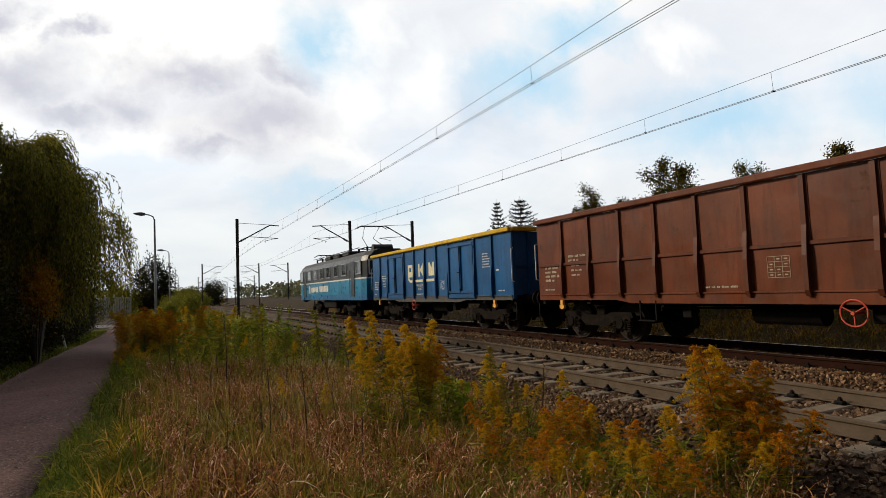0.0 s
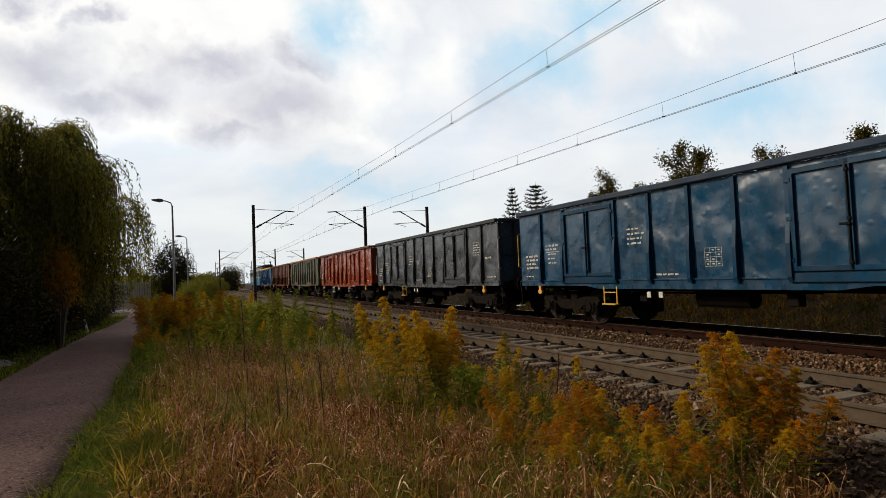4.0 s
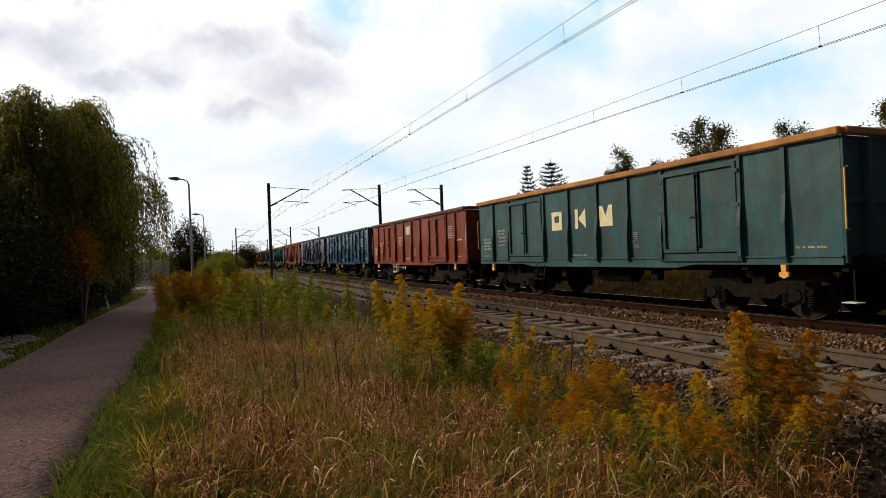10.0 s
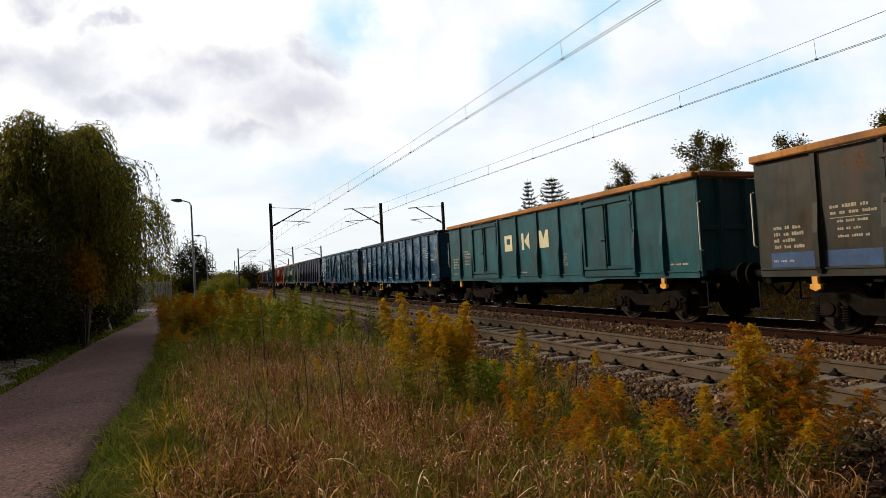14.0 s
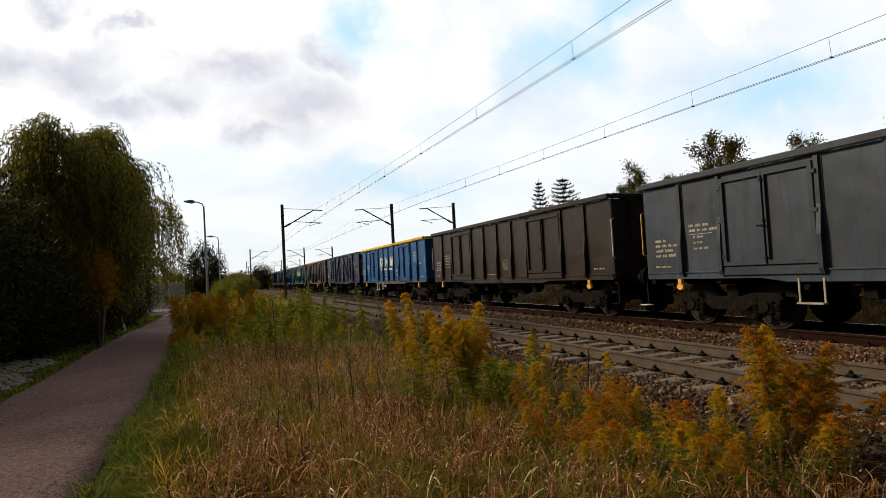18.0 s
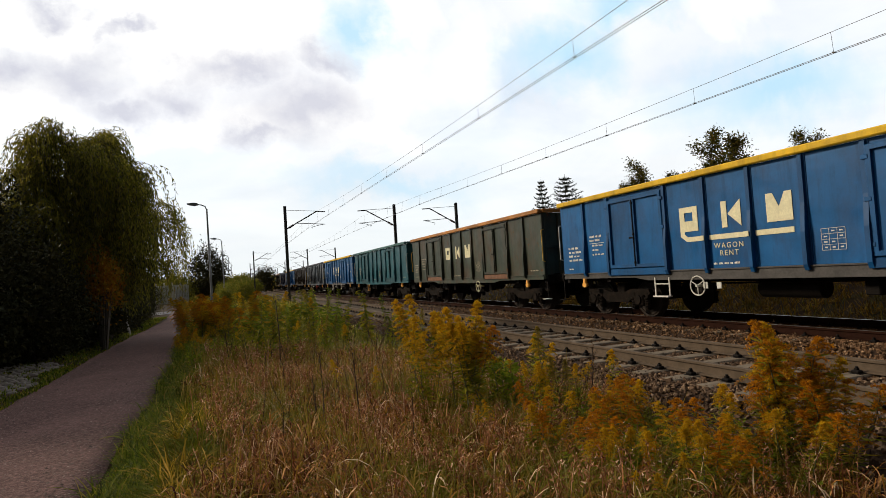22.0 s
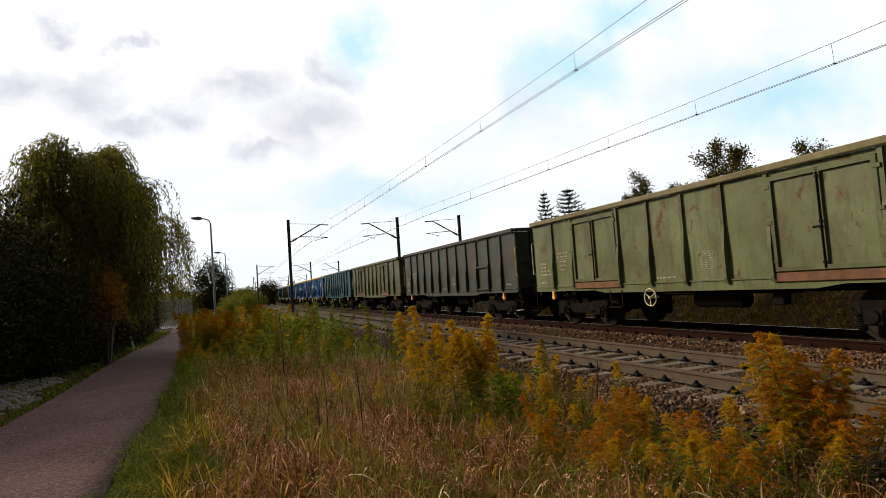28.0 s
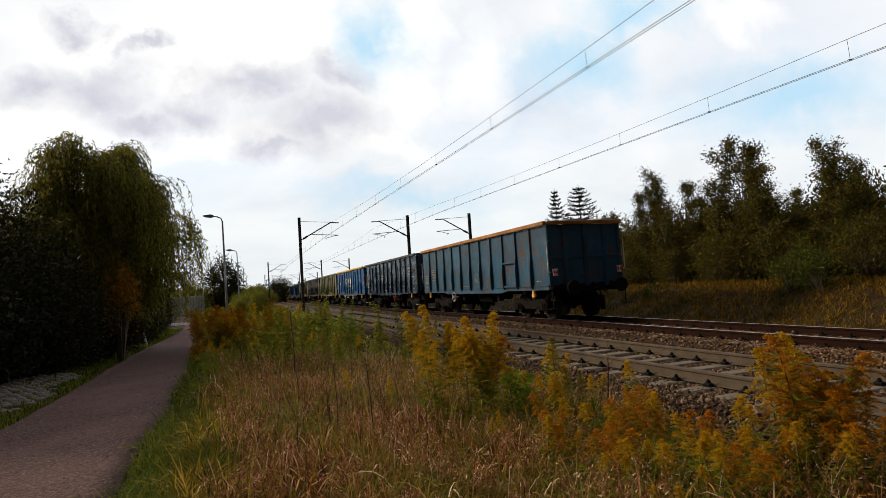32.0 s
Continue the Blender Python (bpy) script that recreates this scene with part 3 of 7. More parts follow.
def bogie_side(bm):
    """A pressed side frame: bowed beam, horn guides and axle boxes."""
    top = [(-1.25, 0.60), (-1.2, 0.70), (-0.55, 0.70), (-0.3, 0.62), (0.3, 0.62), (0.55, 0.70), (1.2, 0.70), (1.25, 0.60)]
    low = [(1.1, 0.5), (0.62, 0.5), (0.42, 0.36), (-0.42, 0.36), (-0.62, 0.5), (-1.1, 0.5)]
    prism(bm, top + low, "x", -0.06, 0.06)
    for y in (-0.9, 0.9):
        box(bm, (-0.13, y - 0.17, 0.30), (0.09, y + 0.17, 0.56), 0.03)
        rod(bm, (-0.16, y, 0.45), (-0.10, y, 0.45), 0.11, 12)
        for s in (-1, 1):
            box(bm, (-0.07, y + s * 0.24 - 0.045, 0.2), (0.05, y + s * 0.24 + 0.045, 0.62), 0.01)


def spring(bm):
    """A coil spring between its caps."""
    z, rows = 0.0, []
    for i in range(11):
        r = 0.078 if i % 2 else 0.055
        rows.append([bm.verts.new((r * math.cos(0.785 * k), r * math.sin(0.785 * k), z)) for k in range(8)])
        z += 0.0205
    for a, b in zip(rows, rows[1:]):
        for k in range(8):
            bm.faces.new((a[k], a[(k + 1) % 8], b[(k + 1) % 8], b[k]))
    rod(bm, (0, 0, -0.02), (0, 0, 0.0), 0.085, 8)
    rod(bm, (0, 0, 0.2), (0, 0, 0.23), 0.085, 8)


def bolster(bm):
    box(bm, (-0.95, -0.16, 0.55), (0.95, 0.16, 0.84), 0.03)


def end_beam(bm):
    box(bm, (-0.95, -0.05, 0.52), (0.95, 0.05, 0.62), 0.01)


def wheelset(bm):
    """Axle with two disc wheels, turning about x."""
    rod(bm, (-1.0, 0, 0), (1.0, 0, 0), 0.075, 10)
    for s in (-1, 1):
        rod(bm, (s * 0.69, 0, 0), (s * 0.82, 0, 0), 0.46, 28)
        rod(bm, (s * 0.66, 0, 0), (s * 0.69, 0, 0), 0.49, 28)
        ring(bm, (s * 0.82, 0, 0), 0.40, 0.02, "x", 24)
        rod(bm, (s * 0.80, 0, 0), (s * 0.87, 0, 0), 0.13, 14)
        for a in (0.4, 2.5, 4.6):
            rod(bm, (s * 0.815, 0.26 * math.cos(a), 0.26 * math.sin(a)), (s * 0.828, 0.26 * math.cos(a), 0.26 * math.sin(a)), 0.045, 8)


def buffer(bm):
    """A sprung buffer; y is outwards."""
    box(bm, (-0.15, 0, -0.13), (0.15, 0.03, 0.13), 0.01)
    rod(bm, (0, 0.03, 0), (0, 0.32, 0), 0.105, 14)
    rod(bm, (0, 0.30, 0), (0, 0.58, 0), 0.08, 14)
    rod(bm, (0, 0.58, 0), (0, 0.62, 0), 0.225, 22)


def coupling(bm):
    """Draw hook with hanging screw links and an air hose."""
    box(bm, (-0.04, 0, -0.06), (0.04, 0.36, 0.05), 0.015)
    box(bm, (-0.035, 0.30, -0.06), (0.035, 0.38, 0.14), 0.015)
    ring(bm, (0, 0.44, -0.02), 0.13, 0.02, "x", 14)
    rod(bm, (0, 0.3, -0.06), (0, 0.62, -0.08), 0.03, 8)
    hose = [(-0.35, 0.02, -0.02), (-0.36, 0.14, -0.12), (-0.33, 0.26, -0.3), (-0.28, 0.42, -0.42), (-0.2, 0.58, -0.4), (-0.12, 0.64, -0.3)]
    tube(bm, hose, 0.026, 7)


def grab_rail(bm):
    tube(bm, [(0, 0, 0), (-0.07, 0, 0.02), (-0.07, 0, 0.98), (0, 0, 1.0)], 0.016, 6)


def step_loop(bm):
    """A hanging foot step: a bent flat bar."""
    for y in (-0.225, 0.225):
        box(bm, (-0.012, y - 0.018, -0.42), (0.012, y + 0.018, 0), 0.004)
    box(bm, (-0.08, -0.243, -0.445), (0.06, 0.243, -0.415), 0.006)


def step_rung(bm):
    box(bm, (-0.02, -0.207, -0.16), (0.012, 0.207, -0.135), 0.004)


def shunter_step(bm):
    """The step below the buffer beam at a corner."""
    box(bm, (-0.015, -0.015, -0.5), (0.0, 0.015, 0.0))


def step_tread(bm):
    box(bm, (-0.16, -0.12, -0.52), (0.05, 0.12, -0.5), 0.006)


def hand_wheel(bm):
    ring(bm, (0, 0, 0), 0.2, 0.014, "x", 24)
    for i in range(3):
        a = 2 * math.pi * i / 3 + 0.5
        rod(bm, (0, 0, 0), (0, 0.2 * math.cos(a), 0.2 * math.sin(a)), 0.011, 6)
    rod(bm, (-0.04, 0, 0), (0.25, 0, 0), 0.03, 8)


def tow_hook(bm):
    prism(bm, [(-0.05, 0.0), (0.05, 0.0), (0.045, -0.12), (0.09, -0.13), (0.09, -0.2), (0.0, -0.24), (-0.09, -0.2), (-0.09, -0.13), (-0.045, -0.12)], "x", -0.035, 0.035)


def brace(a, b):
    """A slanting or level stiffener on a side, from (y, z) to (y, z)."""
    def build(bm):
        d = Vector((0, b[0] - a[0], b[1] - a[1]))
        m = Matrix.Translation((0, (a[0] + b[0]) / 2, (a[1] + b[1]) / 2)) @ Matrix.Rotation(math.atan2(d.z, d.y), 4, "X")
        box(bm, (-0.09, -d.length / 2, -0.05), (0.0, d.length / 2, 0.05), 0.01, m)
    return build


def plates(rows):
    """Small raised marks on a side: rows of (y, z, width, height)."""
    def build(bm):
        for y, z, w, h in rows:
            a, b = ([bm.verts.new((x, y + u * w / 2, z + v * h / 2)) for u, v in ((-1, -1), (1, -1), (1, 1), (-1, 1))] for x in (-0.003, 0.0))
            bm.faces.new(a[::-1])
            for k in range(4):
                bm.faces.new((a[k], a[(k + 1) % 4], b[(k + 1) % 4], b[k]))
        bmesh.ops.recalc_face_normals(bm, faces=bm.faces[:])
    return build


def lines(y, z, w, count, gap, h, seed):
    """Writing too small to read, as bars: lines broken into words of uneven short strokes. Runs towards -y."""
    r = random.Random(seed)
    out = []
    for i in range(count):
        at, end = 0.0, w * r.uniform(0.55, 1.0)
        while at < end:
            for _ in range(r.choice((2, 3, 3, 4, 5))):
                k = h * r.uniform(0.35, 0.62)
                tall = h * r.uniform(0.55, 0.85)
                out.append((y - at - k / 2, z - i * gap - (h - tall) / 2, k, tall))
                at += k + 0.16 * h
            at += 0.7 * h
    return out


def grid_mark(y, z, w, h):
    """A small ruled table painted on the side."""
    t = 0.006
    out = [(y, z + h * f, w, t) for f in (-0.5, -0.25, 0.0, 0.25, 0.5)]
    out += [(y + w * f, z + h * g, t, h / 4 - t) for f in (-0.5, -0.17, 0.17, 0.5) for g in (-0.375, -0.125, 0.125, 0.375)]
    for i in range(4):
        out += [(y + w * (0.33 - 0.33 * k), z + h * (0.375 - 0.25 * i), w * 0.13, h * 0.06) for k in range(3) if (i * 5 + k * 3) % 4]
    return out


def emblem(bm, t):
    """The owner's mark on a side: three bold blocky shapes, and a swung bar under them where t is set. y runs from 0 to -2.7."""
    def slab(p):
        prism(bm, p, "x", -0.006, 0.0)
    h = 0.52
    slab([(0, 0), (0, h), (-0.14, h), (-0.14, 0)])                                     # a block with a window in it
    slab([(-0.14, h), (-0.5, h), (-0.5, h - 0.12), (-0.14, h - 0.12)])
    slab([(-0.37, h - 0.12), (-0.5, h - 0.12), (-0.5, 0), (-0.37, 0)])
    slab([(-0.14, 0), (-0.37, 0), (-0.37, 0.22), (-0.14, 0.22)])
    slab([(-1.12, 0), (-1.12, h), (-1.25, h), (-1.25, 0)])                             # a bar and a solid wedge
    slab([(-1.27, 0.26), (-1.58, h), (-1.58, 0)])
    slab([(-2.14, 0), (-2.14, h), (-2.28, h), (-2.40, 0.26), (-2.52, h), (-2.66, h), (-2.66, 0)])   # a block with a notch
    if t:
        slab([(0, 0), (-0.12, 0), (-0.12, -0.06), (-0.2, -0.12), (-2.66, -0.12), (-2.66, -0.22), (-0.17, -0.22), (0, -0.1)])
        for y in (-0.70, -1.78):            # the bar is painted on over the stakes
            box(bm, (-0.124, y - 0.038, -0.22), (-0.118, y + 0.038, -0.12))


def words(body, size):
    key = ("words", body, size)
    if key not in MESH:
        cu = bpy.data.curves.new("words", "FONT")
        cu.body, cu.size, cu.align_x, cu.extrude, cu.space_character = body, size, "CENTER", 0.002, 1.35
        ob = bpy.data.objects.new("words", cu)
        me = bpy.data.meshes.new_from_object(ob)
        bpy.data.objects.remove(ob)
        me.materials.clear()
        me.materials.append(M["cream"])
        MESH[key] = me
    return MESH[key]


WHEELS = []
WAGONS = []


def make_bogie(wagon, y, tag):
    b = part("bogie", cached(("bolster",), bolster, M["bogie"]), wagon, at=(0, y, 0))
    for s in (-1, 1):
        part("side_frame", cached(("bogie_side",), bogie_side, M["bogie"]), b, at=pose(s * 1.03, 0, 0, 0, 0, 0 if s < 0 else 180))
        for k in (-1.14, -0.66, 0.66, 1.14):
            part("spring", cached(("spring",), spring, M["bogie"]), b, at=(s * 1.08, k, 0.27))
    for k in (-1.2, 1.2):
        part("end_beam", cached(("end_beam",), end_beam, M["bogie"]), b, at=(0, k, 0))
    for i, k in enumerate((-0.9, 0.9)):
        w = part("wheelset", cached(("wheelset",), wheelset, M["wheel"]), b, at=(0, k, 0.46))
        WHEELS.append((i, w))


def make_wagon(number, kind, color, top, label, marks, step, wheel, emb=None, rust=0.5, dents=0.5, rough=0.45, low=None, wear=(0.07, 0.036, 0.02), hook="orange", seed=1):
    """An open high-sided goods wagon; +y is forwards, z = 0 is the top of the rails."""
    w = tagged(new("open_wagon"), label, "freight wagon", group="wagons of the goods train")
    cname = "wagon_paint_%s" % seed
    if rust > 0.9:                # flaking down to brown rust
        wear = (0.115, 0.055, 0.026)
    body = paint(cname, color, rust, dents, rough, wear)
    ribs = paint(cname + "_stake", lit(color, 0.8), rust * 0.8, 0.1, rough + 0.05, wear)
    rimmat = paint(cname + "_rim", top, rust * 0.6, 0.1, 0.55, wear)
    stakes, doors = LAYOUT[kind]
    h = BODY / 2
    sill = body if low is None else low

    def mesh(key, build, mat):
        return cached((*key, mat.name), build, mat)

    for s in (-1, 1):
        flip = 0 if s < 0 else 180
        x = s * HALF

        def on(y, z, out=0.0):
            return pose(x + s * out, y if s < 0 else y, z, 0, 0, flip)

        part("side_wall", mesh(("side_wall",), side_wall, body), w, at=on(0, 0))
        part("side_sill", mesh(("side_sill",), side_sill, sill), w, at=on(0, 0, 0.0))
        for y in stakes:
            part("stake", mesh(("stake",), post, ribs), w, at=on(h - y, SILL + 0.04))
        if kind == "waist":
            part("waist_rail", mesh(("waist",), waist, ribs), w, at=on(0, 1.92))
        for a, b in doors:
            for k, yy in enumerate((a + (b - a) * 0.27, a + (b - a) * 0.73)):
                d = part("door", mesh(("door_panel",), door_panel, body), w, at=on(h - yy, SILL + 0.22, 0.004))
                part("door_frame", mesh(("door_frame", kind == "barred"), door_frame(kind == "barred"), ribs), d)
                for z in (0.15, 0.85, 1.5):
                    part("hinge", mesh(("hinge",), hinge, ribs), d, at=(0, 0.5 if (k == 0) == (s < 0) else -0.5, z))
            part("latch", mesh(("latch",), latch, M["iron"]), w, at=on(h - (a + b) / 2, SILL + 0.2))
            part("door_threshold", mesh(("sill", rust > 0.9), lambda bm: box(bm, (-0.07, -1.0, 0), (0, 1.0, 0.16), 0.01), M["rust"] if rust > 0.9 else ribs), w, at=on(h - (a + b) / 2, SILL + 0.04))
        if kind in ("braced", "barred"):
            part("diagonal_brace", mesh(("br1",), brace((0, 0), (-1.66, 1.85)), ribs), w, at=on(h - 4.15, SILL + 0.1))
            part("diagonal_brace", mesh(("br2",), brace((0, 1.85), (-1.55, 0)), ribs), w, at=on(h - 7.56, SILL + 0.1))
            part("cross_bar", mesh(("br3",), brace((0, 0), (-1.7, 0)), ribs), w, at=on(h - 5.88, 2.4))
        if kind == "hatch":
            part("hatch_frame", mesh(("hatch",), lambda bm: [box(bm, lo, hi, 0.008) for lo, hi in (((-0.1, -0.5, 0), (0, 0.5, 0.07)), ((-0.1, -0.5, 0.85), (0, 0.5, 0.92)))], ribs), w,
                 at=on(h - 2.9 if seed % 2 else -h + 2.6, SILL + 0.1))
        # fittings
        fx = x + s * 0.02
        part("foot_step", mesh(("step_loop",), step_loop, M[step]), w, at=pose(fx, h - 3.95 if s < 0 else -h + 3.95, SILL - 0.03, 0, 0, flip))
        if step in ("white", "yellow", "cream"):
            part("step_rung", mesh(("step_rung",), step_rung, M[step]), w, at=pose(fx, h - 3.95 if s < 0 else -h + 3.95, SILL - 0.03, 0, 0, flip))
        if step in ("white", "yellow", "faded"):
            for q in (5.2, 5.55):
                part("brake_plate", mesh(("brake_plate",), lambda bm: box(bm, (-0.02, -0.06, -0.1), (0, 0.06, 0.03), 0.006), M["white"]), w, "small white brake setting plate", at=pose(x, (h - q) * (1 if s < 0 else -1), 0.84, 0, 0, flip))
        if number in (3, 7, 10):
            part("foot_step", mesh(("low_step",), lambda bm: [box(bm, (0.0, y - 0.012, -0.42), (0.015, y + 0.012, 0.0)) for y in (-0.24, 0.24)], M["iron"]), w, at=pose(fx, (h - 8.95) * (1 if s < 0 else -1), SILL - 0.03, 0, 0, flip))
            part("tread", mesh(("low_tread",), lambda bm: [box(bm, (-0.03, -0.27, z), (0.02, 0.27, z + 0.03), 0.006) for z in (-0.15, -0.42)], M["white"]), w.children[-1])
        if wheel:
            part("brake_handwheel", mesh(("hand_wheel",), hand_wheel, M[wheel[0]]), w, at=pose(x + s * 0.03, (h - wheel[1]) * (1 if s < 0 else -1), 0.80, 0, 0, flip))
        for e in (-1, 1):
            part("tow_hook", mesh(("tow_hook",), tow_hook, M[hook]), w, at=on(e * (h - 1.0), SILL - 0.02, 0.03))
            o = part("corner_step", mesh(("shunter_step",), shunter_step, M["iron"]), w, at=pose(x * 0.97, e * (h + 0.12), 0.92, 0, 0, flip))
            part("tread", mesh(("step_tread",), step_tread, M["white" if seed % 3 == 0 else "iron"]), o)
            part("grab_rail", mesh(("grab_rail",), grab_rail, M["white" if seed % 3 else "yellow"]), w, at=pose(s * (HALF - 0.02), e * (h + 0.09), 1.55, 0, 0, flip))
        # marks
        if marks:
            r = random.Random(seed * 7 + (s > 0))
            rows = lines(h - 0.28, 1.86, 0.62, 4, 0.11, 0.075, seed) + lines(h - 0.25, 1.28, 0.4, 1, 0.1, 0.05, seed + 3)
            rows += grid_mark(h - (6.95 if emb is None else 7.95), 1.56, 0.4, 0.36) + lines(h - 5.45, 1.25, 0.8, 1, 0.1, 0.05, seed + 5)
            if marks > 1:
                rows += lines(h - 1.3, 2.12, 0.62, 2, 0.1, 0.07, seed + 9) + lines(h - 1.4, 1.88, 0.45, 3, 0.12, 0.055, seed + 10)
                rows += [(h - 1.6, 1.93, 0.62, 0.012)]
                rows += lines(h - 4.6, 2.3, 0.5, 4, 0.11, 0.055, seed + 11) if marks > 2 and not emb and doors else []
            if marks > 2:
                rows += lines(h - 11.05, 2.5, 0.6, 6, 0.085, 0.042, seed + 13) + lines(h - 11.9, 1.95, 0.3, 1, 0.1, 0.08, seed + 15)
            rows += lines(h - 12.0, 1.3, 0.5, 1, 0.1, 0.05, seed + 17)
            tone = M["white"] if marks != 2 else M["faded"]
            tagged(part("painted_mark", mesh(("marks", seed), plates(rows), tone), w, at=on(0, 0, 0.004)), kind="stuff")
        if emb:
            part("owner_emblem", mesh(("emblem", emb), lambda bm: emblem(bm, emb == "bar"), M["cream"]), w, at=on(h - 4.62 if s < 0 else -h + 7.3 + 0.05, 1.95, 0.006) if s < 0 else on(-h + 4.62, 1.95, 0.006))
            if emb == "bar":
                for line, z in (("WAGON", 1.55), ("RENT", 1.40)):
                    t = part("lettering", words(line, 0.15), w, "small cream lettering", at=pose(x + s * 0.012, (h - 5.86) * (1 if s < 0 else -1), z, 90, 0, -90 if s < 0 else 90))
        if number in NOTICES:
            for a, z, wide, high, tone in NOTICES[number]:
                part("notice_patch", cached(("notice", wide, high, tone), lambda bm: box(bm, (-0.008, -wide / 2, -high / 2), (0, wide / 2, high / 2), 0.003), M[tone]), w, "worn pale notice", at=on((h - a) * (1 if s < 0 else -1), z, 0.003))
        if number == 3:
            part("lettering", words("PL", 0.15), w, "small white country letters", at=pose(x + s * 0.012, (h - 8.75) * (1 if s < 0 else -1), 1.45, 90, 0, -90 if s < 0 else 90))
        if number in (2, 16):
            part("paint_band", mesh(("band",), lambda bm: box(bm, (-0.003, -1.05, 0), (0, 1.05, 0.26), 0.001), M["band_blue"]), w, "faded blue paint band", at=on((h - 1.25) * (1 if s < 0 else -1), SILL + 0.14, 0.003))
    if number == 33:
        for s in (-1, 1):
            t = part("tail_board", cached(("tail",), lambda bm: box(bm, (-0.09, -0.03, -0.11), (0.09, 0.0, 0.11), 0.006), M["white"]), w, "white and red tail board", at=pose(s * 1.2, -h - 0.1, 1.55))
            for k in (-1, 1):
                part("red_field", cached(("tail_red", k), lambda bm: prism(bm, [(k * 0.088, -0.10), (k * 0.088, 0.10), (0.0, 0.0)], "y", -0.034, -0.03), M["signal_red"]), t)
    for e in (-1, 1):
        end = part("end_wall", mesh(("end_wall",), end_wall, body), w, at=pose(0, e * h, 0, 0, 0, 0 if e > 0 else 180))
        for k in (-0.75, 0.0, 0.75):
            part("end_rib", mesh(("end_rib",), end_rib, ribs), end, at=(k, 0, 0))
        part("end_bar", mesh(("end_bar",), end_bar, ribs), end)
        for s in (-1, 1):
            part("corner_post", mesh(("corner_post",), corner_post, ribs), end, at=(s * (HALF - 0.06), 0, 0))
        for s in (-1, 1):
            part("buffer", mesh(("buffer",), buffer, M["iron"]), w, at=pose(s * 0.875, e * h, 1.04, 0, 0, 0 if e > 0 else 180))
        part("coupling", mesh(("coupling",), coupling, M["iron"]), w, at=pose(0, e * h, 1.04, 0, 0, 0 if e > 0 else 180))
        make_bogie(w, e * 4.5, e)
    part("top_rim", mesh(("rim",), rim, rimmat), w)
    part("floor", mesh(("floor",), floor_plate, M["rust"]), w)
    for x in (-0.22, 0.22):
        part("centre_sill", mesh(("centre_sill",), centre_sill, M["iron"]), w, at=(x, 0, 0))
    for y in (-4.5, -2.6, -0.9, 0.9, 2.6, 4.5):
        part("cross_beam", mesh(("cross_beam",), cross_beam, M["iron"]), w, at=(0, y, 0))
    for e in (-1, 1):
        part("headstock", mesh(("headstock",), headstock, M["iron"]), w, at=(0, e * BODY / 2, 0) if e > 0 else pose(0, -BODY / 2, 0, 0, 0, 180))
    part("air_tank", mesh(("air_tank",), lambda bm: rod(bm, (-0.75, -0.9, 0.72), (-0.75, 0.35, 0.72), 0.19, 14), M["iron"]), w)
    part("brake_cylinder", mesh(("brake_cyl",), lambda bm: rod(bm, (0.6, 0.5, 0.72), (0.6, 1.1, 0.72), 0.16, 12), M["iron"]), w)
    part("brake_rod", mesh(("brake_rod",), lambda bm: tube(bm, [(-1.05, -2.4, 0.86), (-1.05, 2.4, 0.82)], 0.02), M["iron"]), w)
    for y in (-1.9, 1.7):
        part("valve_box", mesh(("valve_box",), lambda bm: box(bm, (-1.1, -0.12, 0.62), (-0.9, 0.12, 0.9), 0.02), M["iron"]), w, at=(0, y, 0))
    WAGONS.append((number, w))
    return w


M["rust"] = plain("rusted_steel", (0.17, 0.075, 0.035), 0.85, 0.0, 0.4, 5, 0.4)
M["signal_red"] = plain("signal_red_paint", (0.55, 0.03, 0.02), 0.5, 0, 0.15, 8, 0.1)
M["band_blue"] = plain("faded_blue_paint", (0.014, 0.06, 0.17), 0.6, 0, 0.5, 3, 0.1)
M["notice"] = plain("worn_notice_paint", (0.55, 0.50, 0.42), 0.4, 0, 0.35, 9, 0.2, c2=(0.75, 0.72, 0.62))
M["patch"] = plain("pale_pink_patch_paint", (0.62, 0.40, 0.30), 0.4, 0, 0.2, 5, 0.2)
# pale patches on the sides: metres from the front, height, width and height, paint
NOTICES = {3: [(8.75, 2.42, 0.98, 0.36, "notice"), (7.3, 2.62, 0.42, 0.5, "patch")], 10: [(6.1, 2.6, 0.6, 0.4, "notice")]}
M["faded"] = plain("faded_stencil_paint", (0.40, 0.34, 0.25), 0.7, 0, 0.3, 6, 0.1)
M["black_sill"] = plain("sooty_sill_paint", (0.055, 0.05, 0.047), 0.75, 0, 0.4, 4, 0.3)

BLUE, NAVY, DEEP, TEAL = (0.006, 0.088, 0.25), (0.014, 0.021, 0.052), (0.006, 0.052, 0.115), (0.011, 0.064, 0.080)
RED, BROWN, GREY, GREEN = (0.27, 0.042, 0.009), (0.125, 0.031, 0.010), (0.046, 0.052, 0.062), (0.085, 0.098, 0.050)
YEL, ORA, TURQ, OLIVE = (0.66, 0.40, 0.012), (0.40, 0.17, 0.04), (0.013, 0.086, 0.112), (0.045, 0.056, 0.040)
SAGE, DRAB, GRTEAL, PALE = (0.062, 0.078, 0.058), (0.024, 0.016, 0.011), (0.030, 0.085, 0.094), (0.022, 0.084, 0.142)
SLATE, OCEAN, DULL = (0.015, 0.033, 0.064), (0.006, 0.046, 0.095), (0.033, 0.036, 0.030)

